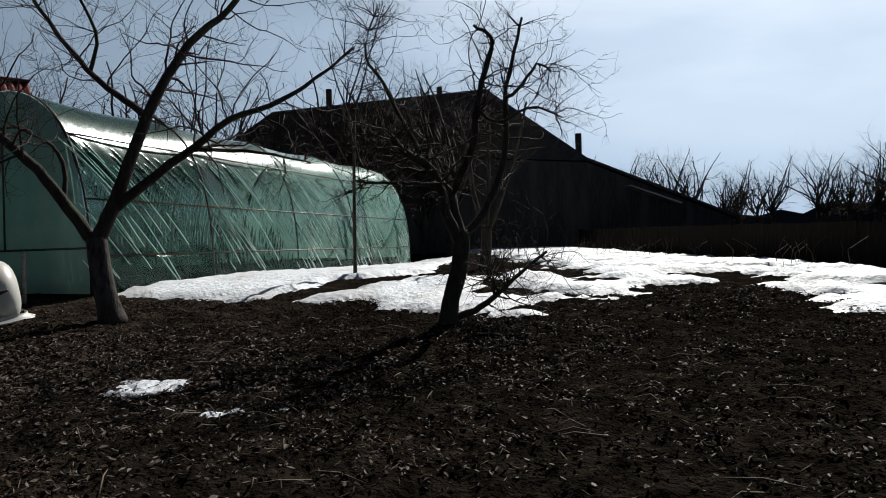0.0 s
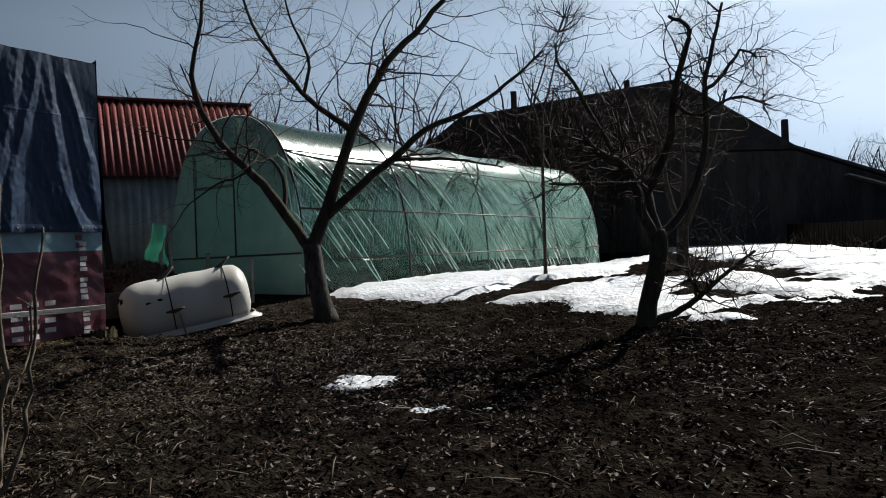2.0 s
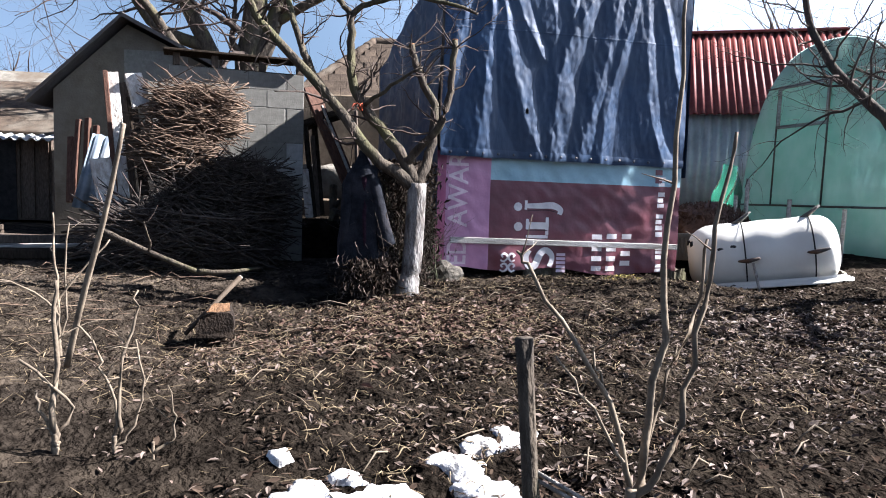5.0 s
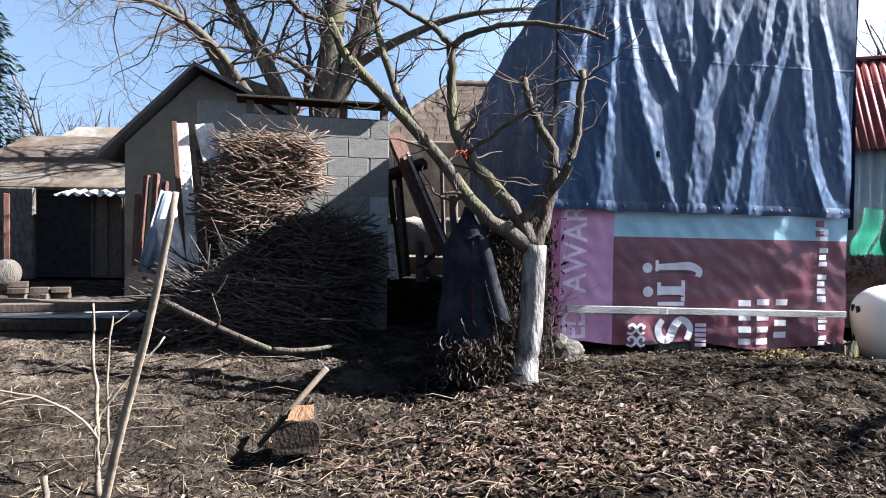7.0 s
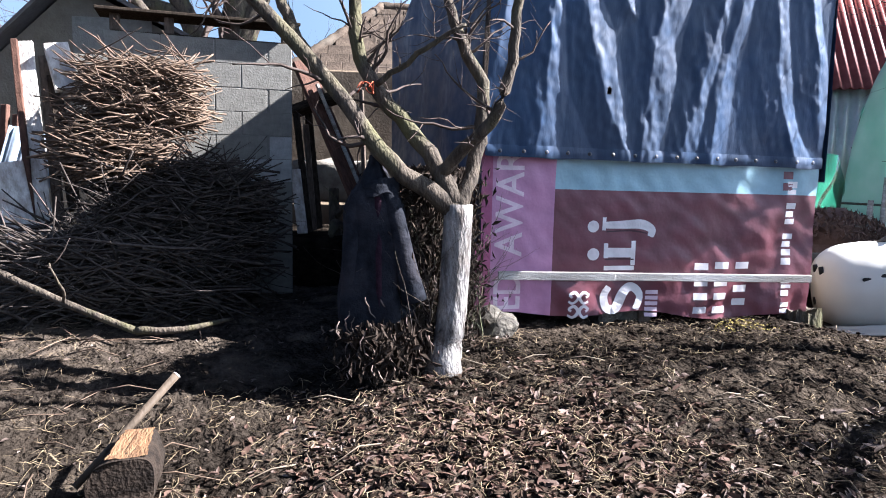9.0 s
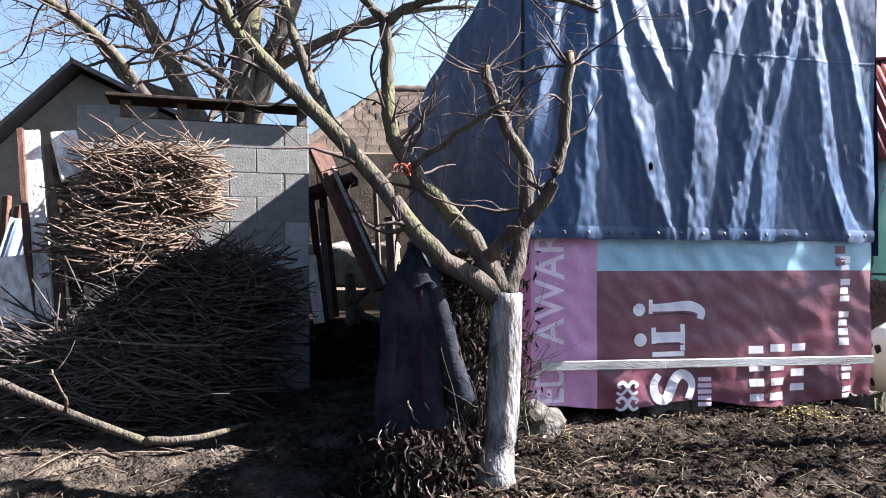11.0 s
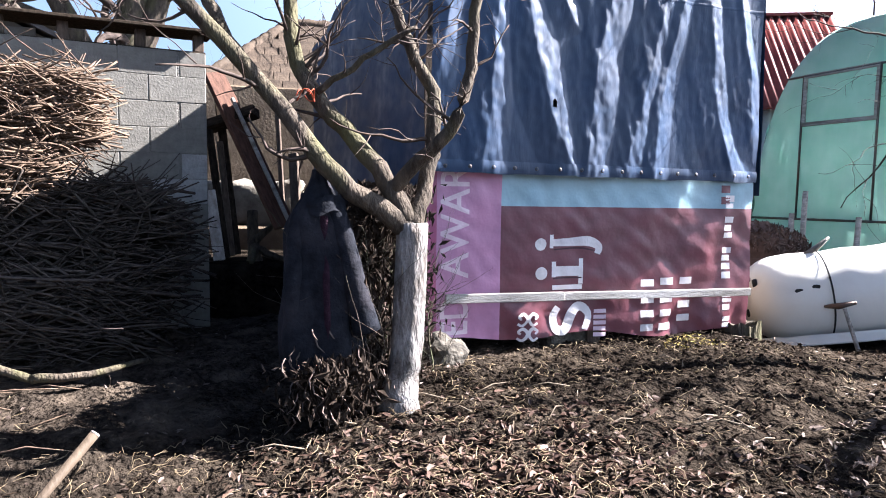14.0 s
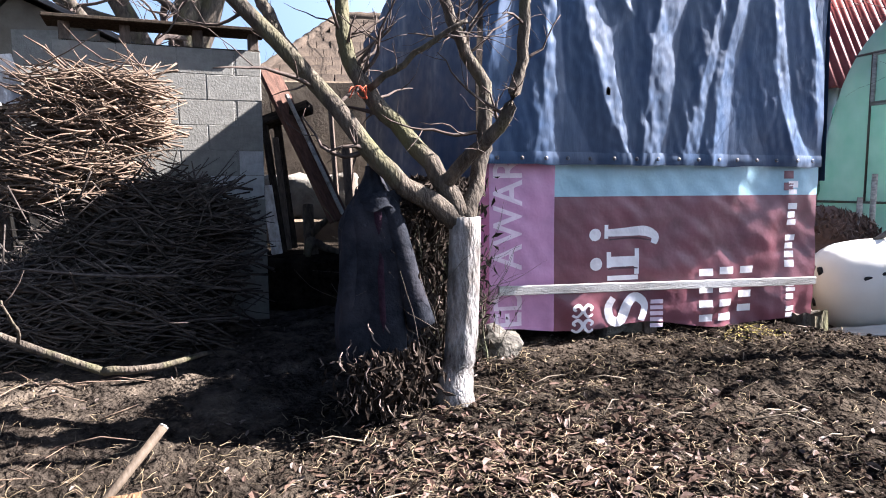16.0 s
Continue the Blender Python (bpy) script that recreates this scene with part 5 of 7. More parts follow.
for sg in (0, 1):
    rb = bmesh.new()
    y0, y1 = (-0.4, 3.0) if not sg else (6.4, 3.0)
    q = [rb.verts.new(p) for p in ((-0.4, y0, 2.3), (7.9, y0, 2.3), (6.4, y1, 4.3), (1.2, y1, 4.3))]
    rb.faces.new(q)
    r = bmesh.ops.extrude_face_region(rb, geom=rb.faces[:])
    bmesh.ops.translate(rb, vec=(0, 0, 0.08), verts=[g for g in r["geom"] if isinstance(g, bmesh.types.BMVert)])
    bmesh.ops.recalc_face_normals(rb, faces=rb.faces[:])
    part("roof_slope", rb, M_TILE_PALE, FH)
# tiled roof behind the covered stack
TH = empty("tiled_outbuilding", pose(-14.15, 5.3, 0, 0, 0, 66), "old outbuilding with a worn hipped tile roof", "outbuilding")
boxed("wall", (0, 4.2, 0, 3.2, 0, 2.85), M_CLAY, TH, 0.02)
tile = bmesh.new()
box(tile, -0.12, 0.12, 0.0, 0.34, 0, 0.025, 0.006)
TILE_ME = bpy.data.meshes.new("tile")
tile.to_mesh(TILE_ME)
tile.free()
TILE_ME.materials.append(M_TILE)
rb = bmesh.new()
q = [rb.verts.new(p) for p in ((-0.2, -0.3, -0.03), (4.4, -0.3, -0.03), (4.4, 2.0, -0.03), (1.45, 2.0, -0.03))]
rb.faces.new(q)
r = bmesh.ops.extrude_face_region(rb, geom=rb.faces[:])
bmesh.ops.translate(rb, vec=(0, 0, 0.028), verts=[g for g in r["geom"] if isinstance(g, bmesh.types.BMVert)])
bmesh.ops.recalc_face_normals(rb, faces=rb.faces[:])
deck = part("roof_deck", rb, M_WOOD_DARK, TH)
deck.matrix_local = pose(0, -0.1, 2.85, 40, 0, 0)
rngt = random.Random(9)
for r in range(9):
    for c in range(19):
        if c * 0.242 + 0.12 * (r % 2) < 0.1 + r * 0.19:
            continue
        o = new("tile", TILE_ME)
        o.parent, o.matrix_local = TH, pose(0, -0.1, 2.85, 40, 0, 0) @ pose(-0.1 + c * 0.242 + 0.12 * (r % 2), -0.3 + r * 0.26, 0.012 + rngt.uniform(0, 0.012), 4, rngt.uniform(-2, 2), rngt.uniform(-3, 3))
for name, pts in (("hip_tiles", ((-0.2, -0.3, 0.03), (1.45, 2.0, 0.03))), ("ridge_tiles", ((1.4, 2.0, 0.03), (4.4, 2.0, 0.03)))):
    S_ = spline(pts, 24)
    o = tubes(name[:-1], [(S_, [0.1 if i % 2 else 0.085 for i in range(24)])], M_TILE, TH, 10)
    o.matrix_local = pose(0, -0.1, 2.85, 40, 0, 0)
boxed("eave_board", (-0.2, 4.3, -0.42, -0.38, 2.5, 2.66), M_WOOD_DARK, TH, 0.006)

# ---- barn ----
BARN = empty("barn", pose(0, 29.5, 0.2), "large dark boarded barn with a hipped slate roof", "barn")
bb = bmesh.new()
V = [(-9.0, 0, 0), (6.18, 0, 0), (6.18, 10, 0), (-9.0, 10, 0), (-9.0, 0, 4.55), (6.18, 0, 3.7), (6.18, 10, 3.7), (-9.0, 10, 4.55)]
bb = bmesh.new()
q = [bb.verts.new(p) for p in V]
for f in ((0, 1, 5, 4), (1, 2, 6, 5), (2, 3, 7, 6), (3, 0, 4, 7), (0, 3, 2, 1), (4, 5, 6, 7)):
    bb.faces.new([q[i] for i in f])
bmesh.ops.recalc_face_normals(bb, faces=bb.faces[:])
part("wall", bb, M_BARN, BARN)
rb = bmesh.new()
ra, rr_ = rb.verts.new((-7.2, 0.4, 6.25)), rb.verts.new((2.0, 0.4, 7.0))
e0, e1, e2, e3 = rb.verts.new((-9.4, -0.1, 4.6)), rb.verts.new((6.4, -0.1, 3.75)), rb.verts.new((6.4, 10.4, 3.75)), rb.verts.new((-9.4, 10.4, 4.6))
rb.faces.new((e0, e1, rr_, ra))
rb.faces.new((e1, e2, rr_))
rb.faces.new((e2, e3, ra, rr_))
rb.faces.new((e3, e0, ra))
rb.faces.new((e0, e3, e2, e1))
bmesh.ops.recalc_face_normals(rb, faces=rb.faces[:])
part("roof", rb, M_SLATE, BARN)
rb = bmesh.new()
q = [rb.verts.new(p) for p in ((6.0, -0.15, 3.85), (12.6, -0.15, 1.15), (12.6, 8, 1.15), (6.0, 8, 3.85))]
rb.faces.new(q)
r = bmesh.ops.extrude_face_region(rb, geom=rb.faces[:])
bmesh.ops.translate(rb, vec=(0, 0, 0.12), verts=[g for g in r["geom"] if isinstance(g, bmesh.types.BMVert)])
part("lean_to_roof", rb, M_SLATE, BARN)
bb = bmesh.new()
q = [bb.verts.new(p) for p in ((6.2, 0, 0), (12.3, 0, 0), (12.3, 0, 1.2), (6.2, 0, 3.7), (6.2, 7.8, 0), (12.3, 7.8, 0), (12.3, 7.8, 1.2), (6.2, 7.8, 3.7))]
for f in ((0, 1, 2, 3), (4, 5, 6, 7), (1, 5, 6, 2), (0, 4, 7, 3), (2, 6, 7, 3)):
    bb.faces.new([q[i] for i in f])
bmesh.ops.recalc_face_normals(bb, faces=bb.faces[:])
part("lean_to_wall", bb, M_BARN, BARN)
boxed("loose_roof_sheet", (8.3, 10.6, -0.7, 0.6, 0, 0.06), M_SHEET, BARN, 0.01, Matrix.Translation((0, 0, 5.45)) @ Matrix.Rotation(radians(20), 4, "Y"), label="paler loose roofing sheet")
for x, y, z, h in ((-4.75, 0.4, 6.4, 0.75), (0.0, 0.5, 6.85, 0.3), (5.95, 0.5, 3.9, 1.1)):
    boxed("chimney", (x - 0.12, x + 0.12, y - 0.12, y + 0.12, z - 0.4, z + h), M_SLATE, BARN, 0.02)

# ---- low dark fence from the barn to the road side ----
FENCE = empty("board_fence", Matrix(), "low dark weathered board fence at the edge of the snow", "fence")
fb = bmesh.new()
box(fb, -0.075, 0.075, -0.012, 0.012, -0.1, 0.72, 0.008)
BOARD_ME = bpy.data.meshes.new("board")
fb.to_mesh(BOARD_ME)
fb.free()
BOARD_ME.materials.append(M_FENCE)
rf = random.Random(12)
line = spline([(5.6, 28.5, 0), (5.5, 20, 0), (5.8, 14.5, 0), (7.3, 11.3, 0), (10.5, 8.2, 0), (16, 4.5, 0)], 170)
for i, p in enumerate(line[:-1]):
    d = line[i + 1] - p
    o = new("board", BOARD_ME)
    o.parent = FENCE
    o.matrix_local = pose(p.x, p.y, gz(p.x, p.y) - 0.02, rf.gauss(0, 0.6), rf.gauss(0, 0.4), math.degrees(math.atan2(d.y, d.x))) @ Matrix.Diagonal((1.2, 1, 0.98 + 0.05 * rf.random(), 1))
for zr in (0.2, 0.55):
    tubes("fence_rail", [([(p.x + 0.02, p.y + 0.02, gz(p.x, p.y) + zr) for p in line[::6]], [0.022] * len(line[::6]))], M_FENCE, FENCE, 5)
# ---- trees ----
def shoot(lines, rng, p, d, L, r, lvl, bend=0.25, rise=0.1, kids=(6, 4), seg=0.06):
    """A wandering shoot with its side shoots, added to lines."""
    n_ = max(3, min(14, int(L / seg)))
    pts, rad = [Vector(p)], [r]
    d = Vector(d).normalized()
    for i in range(n_):
        d = (d + Vector((rng.gauss(0, bend), rng.gauss(0, bend), rng.gauss(0, bend) + rise)) * 0.5).normalized()
        pts.append(pts[-1] + d * L / n_)
        rad.append(r * (1 - 0.75 * (i + 1) / n_))
    lines.append((pts, rad))
    if lvl > 0:
        for _ in range(rng.randint(max(1, kids[0] - 2), kids[0])):
            i = rng.randint(1, n_ - 1)
            t = (pts[i] - pts[i - 1]).normalized()
            side = t.cross(Vector((rng.gauss(0, 1), rng.gauss(0, 1), rng.gauss(0, 1)))).normalized()
            shoot(lines, rng, pts[i], t * 0.55 + side * rng.uniform(0.5, 1.0), L * rng.uniform(0.3, 0.62), max(rad[i] * 0.5, 0.0013 if L < 0.3 else 0.0022), lvl - 1, bend, rise, kids[1:] or (3,), seg)


def tree(name, trunk, limbs, m_trunk, m_limb, m_twig, label, seed, r0, lime=0.0, per=8, L=0.8, bend=0.25, rise=0.12, levels=1, twig_r=0.006, stub=True, kids=(5, 3)):
    """A tree from its trunk and main limbs [(points, base radius, tip radius)]."""
    rng = random.Random(seed)
    base = trunk[0]
    e = empty(name, Matrix.Translation(base), label, "tree")
    inv = -Vector(base)
    T = spline(trunk, 14)
    T[0].z -= 0.08
    rad = [r0 * (1.28 - 0.3 * min(1, i / 3) - 0.1 * i / 13) + 0.006 * noise.noise((i * 0.9, seed, 0)) for i in range(14)]
    rad[0] *= 1.2
    o = tubes("trunk", [([p + inv for p in T], rad)], m_trunk, e, 14, "limewashed trunk" if lime else "")
    crown = []
    for pts, ra, rb in limbs:
        S = spline(pts, max(8, len(pts) * 3))
        k = len(S)
        for i in range(1, k - 1):
            S[i] = S[i] + Vector((rng.gauss(0, 0.006), rng.gauss(0, 0.006), rng.gauss(0, 0.006)))
        rr = [ra + (rb - ra) * i / (k - 1) for i in range(k)]
        tubes("limb", [([p + inv for p in S], rr)], m_limb, e, 9)
        if 0.0265 < rb < 0.0285:                                 # sawn off
            tip = (S[-1] - S[-2]).normalized()
            tubes("cut_end", [([S[-1] + inv - tip * 0.004, S[-1] + inv + tip * 0.003], [rb * 1.08, rb * 1.0])], M_CUT, e, 10, "orange sawn end")
        for _ in range(int(per * (1 if len(pts) > 4 else 0.6))):
            i = min(k - 2, int(k * rng.uniform(0.2, 1.0) ** 0.7))
            t = (S[i + 1] - S[i]).normalized()
            side = t.cross(Vector((rng.gauss(0, 1), rng.gauss(0, 1), rng.gauss(0, 1)))).normalized()
            shoot(crown, rng, S[i] + inv, t * rng.uniform(0.2, 0.6) + side, L * rng.uniform(0.35, 1.25), max(rr[i] * 0.3, twig_r), levels, bend, rise, kids)
    tubes("crown", crown, m_twig, e, 4)
    return e


tree("fruit_tree", [(-6.44, 3.47, 0.03), (-6.42, 3.51, 0.27), (-6.41, 3.53, 0.62), (-6.4, 3.54, 1.04)], [
    ([(-6.41, 3.53, 1.0), (-6.48, 3.35, 1.13), (-6.57, 3.12, 1.32), (-6.66, 3.0, 1.51), (-6.83, 2.76, 1.87), (-6.95, 2.41, 2.24), (-6.96, 2.22, 2.43), (-6.95, 2.1, 2.65)], 0.062, 0.03),
    ([(-6.83, 2.76, 1.87), (-6.99, 2.7, 2.09), (-7.14, 2.67, 2.34), (-7.29, 2.63, 2.64), (-7.41, 2.62, 2.98)], 0.04, 0.022),
    ([(-6.42, 3.51, 1.04), (-6.5, 3.48, 1.22), (-6.65, 3.36, 1.45), (-6.8, 3.23, 1.67), (-6.92, 3.15, 1.86), (-6.96, 3.11, 2.1), (-6.98, 3.12, 2.4), (-6.97, 3.1, 2.62)], 0.058, 0.034),
] + [
    ([(-6.96, 3.1, 2.59), (-6.86, 3.2, 2.66), (-6.67, 3.34, 2.7), (-6.44, 3.59, 2.69), (-6.2, 3.83, 2.62), (-6.13, 3.96, 2.56)], 0.03, 0.012),
    ([(-6.96, 3.1, 2.59), (-7.07, 3.01, 2.74), (-7.17, 2.81, 2.87), (-7.3, 2.57, 3.02)], 0.03, 0.014),
    ([(-6.4, 3.54, 1.02), (-6.44, 3.65, 1.21), (-6.46, 3.72, 1.47), (-6.5, 3.75, 1.77), (-6.56, 3.66, 1.97), (-6.63, 3.61, 2.18), (-6.67, 3.59, 2.33)], 0.05, 0.028),
] + [
    ([(-6.5, 3.48, 1.22), (-6.35, 3.53, 1.36), (-6.18, 3.59, 1.5), (-6.09, 3.63, 1.69), (-6.06, 3.67, 1.98), (-6.06, 3.68, 2.28)], 0.042, 0.027),
    ([(-6.78, 3.17, 1.74), (-6.64, 3.29, 1.86), (-6.48, 3.42, 1.99), (-6.39, 3.55, 2.08)], 0.02, 0.013),
], M_LIME, M_BARK_PALE, M_TWIG, "pruned fruit tree with a limewashed trunk beside the stack", 31, 0.098, 1, per=13, L=0.5, bend=0.42, twig_r=0.0045)
tree("fruit_tree", [(-3.7, 7.7, 0.12), (-3.77, 7.68, 0.45), (-3.82, 7.68, 0.79), (-3.84, 7.67, 1.06)], [
    ([(-3.84, 7.67, 1.0), (-3.66, 7.71, 1.39), (-3.51, 7.73, 1.79), (-3.32, 7.87, 2.4), (-3.13, 8.0, 2.89), (-2.84, 8.05, 3.3), (-2.51, 8.21, 3.66), (-2.15, 8.27, 4.06), (-2.0, 8.29, 4.4)], 0.088, 0.02),
    ([(-3.63, 7.71, 1.39), (-3.21, 7.68, 1.7), (-2.76, 7.65, 2.0), (-2.33, 7.62, 2.3), (-1.79, 7.61, 2.48), (-1.38, 7.58, 2.7), (-0.91, 7.56, 3.05)], 0.06, 0.012),
    ([(-2.76, 7.65, 2.0), (-2.19, 7.54, 1.96), (-1.79, 7.51, 1.9), (-1.4, 7.47, 1.8)], 0.026, 0.008),
] + [
    ([(-3.86, 7.67, 1.0), (-4.13, 7.63, 1.41), (-4.32, 7.5, 1.76), (-4.58, 7.46, 2.03), (-4.8, 7.32, 2.33), (-5.04, 7.28, 2.77), (-5.05, 7.18, 3.21), (-4.93, 7.2, 3.73), (-4.84, 7.22, 4.3)], 0.072, 0.014),
    ([(-4.15, 7.63, 1.45), (-4.23, 7.72, 1.97), (-4.53, 7.77, 2.2), (-4.86, 7.71, 2.39)], 0.03, 0.01),
    ([(-3.32, 7.87, 2.42), (-3.62, 7.92, 2.64), (-4.0, 7.96, 2.96), (-4.37, 8.0, 3.42), (-4.75, 8.04, 4.03), (-4.87, 8.03, 4.6)], 0.045, 0.012),
] + [
    ([(-4.0, 7.96, 2.94), (-3.86, 7.88, 3.34), (-4.05, 7.85, 3.84), (-4.17, 7.84, 4.3)], 0.025, 0.008),
], M_LIME_WORN, M_BARK, M_TWIG, "spreading bare fruit tree with a limewashed foot", 37, 0.125, 1, per=31, L=1.25, bend=0.36, rise=0.08, levels=2, twig_r=0.0048, kids=(5, 3))
tree("apple_tree", [(0.04, 7.1, 0.05), (0.06, 7.1, 0.3), (0.15, 7.12, 0.61), (0.19, 7.12, 0.9), (0.17, 7.12, 1.02)], [
    ([(0.16, 7.12, 0.92), (0.05, 7.0, 1.19), (-0.02, 6.99, 1.48), (-0.15, 6.87, 1.7), (-0.36, 6.73, 1.81), (-0.47, 6.72, 1.95)], 0.06, 0.03),
    ([(0.18, 7.12, 0.95), (0.12, 7.22, 1.42), (0.31, 7.25, 1.82), (0.39, 7.26, 2.29), (0.5, 7.28, 2.75), (0.57, 7.3, 3.04), (0.37, 7.26, 3.17)], 0.055, 0.016),
    ([(0.18, 7.12, 0.95), (0.4, 7.26, 1.17), (0.59, 7.4, 1.52), (0.7, 7.42, 1.99), (0.7, 7.42, 2.47), (0.8, 7.43, 2.88), (0.9, 7.45, 3.29)], 0.05, 0.014),
] + [
    ([(0.69, 7.42, 2.41), (0.86, 7.34, 2.53), (1.03, 7.27, 2.76), (1.17, 7.29, 2.67)], 0.022, 0.01),
    ([(0.08, 7.1, 0.14), (0.34, 7.05, 0.23), (0.56, 6.98, 0.4), (0.74, 7.01, 0.56), (1.04, 6.96, 0.8)], 0.04, 0.014),
    ([(0.56, 6.98, 0.4), (0.5, 6.97, 0.5), (0.43, 6.96, 0.55)], 0.02, 0.012),
] + [
    ([(-0.02, 6.99, 1.48), (-0.33, 6.94, 1.52), (-0.61, 6.89, 1.53), (-0.84, 6.86, 1.54)], 0.024, 0.01),
    ([(0.39, 7.26, 2.29), (0.61, 7.2, 2.14), (0.94, 7.15, 2.28), (1.27, 7.21, 2.18)], 0.024, 0.009),
    ([(-0.15, 6.87, 1.7), (-0.36, 6.94, 2.12), (-0.57, 6.9, 2.53), (-0.72, 6.88, 2.82), (-0.6, 7.0, 3.3)], 0.028, 0.007),
] + [
    ([(0.12, 7.22, 1.42), (-0.1, 7.5, 1.7), (-0.15, 7.6, 2.1), (-0.2, 7.6, 2.6)], 0.03, 0.009),
], M_BARK, M_BARK, M_TWIG, "old dark pruned apple tree standing in melting snow", 41, 0.095, 0, per=34, L=0.7, bend=0.5, rise=0.08, levels=2, twig_r=0.006, kids=(5, 3))
tree("young_tree", [(-1.45, 11.3, 0.28), (-1.44, 11.3, 1.2), (-1.42, 11.32, 2.4)], [
    ([(-1.42, 11.32, 2.35), (-1.38, 11.33, 3.0), (-1.25, 11.36, 3.5), (-1.05, 11.4, 4.2), (-0.85, 11.45, 4.8)], 0.024, 0.006),
    ([(-1.42, 11.32, 2.35), (-1.5, 11.33, 3.0), (-1.7, 11.36, 3.6), (-1.8, 11.4, 4.2)], 0.02, 0.006),
    ([(-1.43, 11.3, 1.9), (-1.1, 11.3, 2.0), (-0.8, 11.3, 2.3)], 0.012, 0.006),
], M_BARK, M_BARK, M_TWIG, "slim bare young tree in a ring of thawed soil", 43, 0.03, 0, per=7, L=0.7, rise=0.25, levels=1)
# hedge-side tree further back
tree("fruit_tree", [(0.75, 12.6, 0.3), (0.8, 12.6, 1.1)], [
    ([(0.8, 12.6, 1.0), (0.6, 12.7, 1.6), (0.5, 12.8, 2.5), (0.3, 12.8, 3.3)], 0.06, 0.02),
    ([(0.8, 12.6, 1.0), (1.1, 12.7, 1.7), (1.4, 12.8, 2.6), (1.6, 12.8, 3.4)], 0.06, 0.02),
    ([(0.8, 12.6, 1.05), (0.85, 12.7, 1.9), (0.9, 12.8, 3.0)], 0.05, 0.02),
], M_BARK, M_BARK, M_TWIG, "dark bare fruit tree in the snowy plot", 47, 0.11, 0, per=12, L=0.9, levels=2, kids=(4, 3))
# big walnut behind the outhouse
tree("walnut_tree", [(-16.9, 4.8, 0.0), (-16.9, 4.8, 1.6), (-16.85, 4.85, 2.8)], [
    ([(-16.85, 4.85, 2.6), (-16.75, 5.05, 4.0), (-16.65, 5.2, 5.6), (-16.5, 5.5, 8.0)], 0.36, 0.16),
    ([(-16.85, 4.85, 2.7), (-16.5, 5.5, 4.6), (-16.4, 6.2, 6.6), (-16.0, 7.2, 8.5)], 0.26, 0.09),
    ([(-16.9, 4.8, 2.6), (-17.15, 4.2, 4.0), (-17.5, 3.6, 5.3), (-17.8, 3.0, 6.4), (-18.0, 2.4, 7.8)], 0.22, 0.08),
] + [
    ([(-17.15, 4.2, 4.0), (-17.6, 3.2, 4.4), (-17.9, 2.6, 5.3), (-18.2, 1.6, 6.0), (-18.4, 0.4, 6.6), (-18.6, -0.8, 6.3)], 0.15, 0.04),
    ([(-17.0, 4.5, 3.2), (-16.0, 3.4, 3.6), (-15.4, 2.6, 4.4), (-15.2, 1.6, 5.0), (-15.0, 0.4, 5.0)], 0.13, 0.03),
    ([(-16.5, 5.5, 4.6), (-15.6, 6.4, 5.2), (-14.8, 7.4, 5.6), (-14.0, 8.6, 5.7)], 0.12, 0.03),
] + [
    ([(-16.4, 6.2, 6.6), (-15.5, 7.6, 7.0), (-14.6, 9.0, 7.0)], 0.1, 0.02),
], M_BARK_PALE, M_BARK_PALE, M_TWIG, "large bare walnut tree behind the outhouse", 53, 0.46, 0, per=26, L=2.6, bend=0.4, rise=0.06, levels=2, twig_r=0.014, kids=(7, 4))

# young trees with a stake, close to the path
tree("sapling", [(-1.893, 1.52, -0.02), (-1.895, 1.519, 0.2), (-1.898, 1.516, 0.35)], [
    ([(-1.9, 1.525, 0.33), (-1.891, 1.551, 0.481), (-1.879, 1.563, 0.768), (-1.876, 1.568, 1.055), (-1.872, 1.572, 1.44)], 0.011, 0.0035),
    ([(-1.894, 1.52, 0.335), (-1.855, 1.557, 0.396), (-1.827, 1.584, 0.556), (-1.806, 1.606, 0.769), (-1.795, 1.618, 0.964), (-1.78, 1.634, 1.12)], 0.009, 0.0035),
    ([(-1.898, 1.512, 0.36), (-1.921, 1.464, 0.528), (-1.978, 1.401, 0.672), (-2.043, 1.324, 0.815), (-2.059, 1.303, 0.86)], 0.0075, 0.003),
] + [
    ([(-1.911, 1.489, 0.445), (-1.94, 1.459, 0.58), (-1.956, 1.44, 0.66)], 0.004, 0.0025),
    ([(-1.901, 1.555, 0.424), (-1.873, 1.582, 0.586), (-1.834, 1.618, 0.748), (-1.826, 1.625, 0.9)], 0.006, 0.003),
    ([(-1.89, 1.48, 0.42), (-1.93, 1.425, 0.534), (-1.986, 1.361, 0.642)], 0.004, 0.0025),
], M_TWIG_PALE, M_TWIG_PALE, M_TWIG_PALE, "thin bare sapling tied to a stake", 59, 0.014, 0, per=2, L=0.08, levels=0, twig_r=0.0025)
st = tubes("stake", [(spline([(-2.012, 1.36, -0.05), (-2.02, 1.352, 0.183), (-2.034, 1.334, 0.465), (-2.045, 1.321, 0.672)], 8), [0.021, 0.021, 0.02, 0.02, 0.019, 0.019, 0.019, 0.021])], M_BARK_PALE, None, 10)
tagged(st, "brown wooden stake beside the sapling", "stake")
tt = tubes("tie_cord", [([(-2.021, 1.35, 0.378), (-1.95, 1.43, 0.325), (-1.881, 1.515, 0.296)], [0.005] * 3), ([(-2.021, 1.35, 0.36), (-1.95, 1.43, 0.31), (-1.881, 1.515, 0.28)], [0.005] * 3)], M_WOOD, None, 5)
tagged(tt, "pale cord tying the sapling to its stake", "cord")
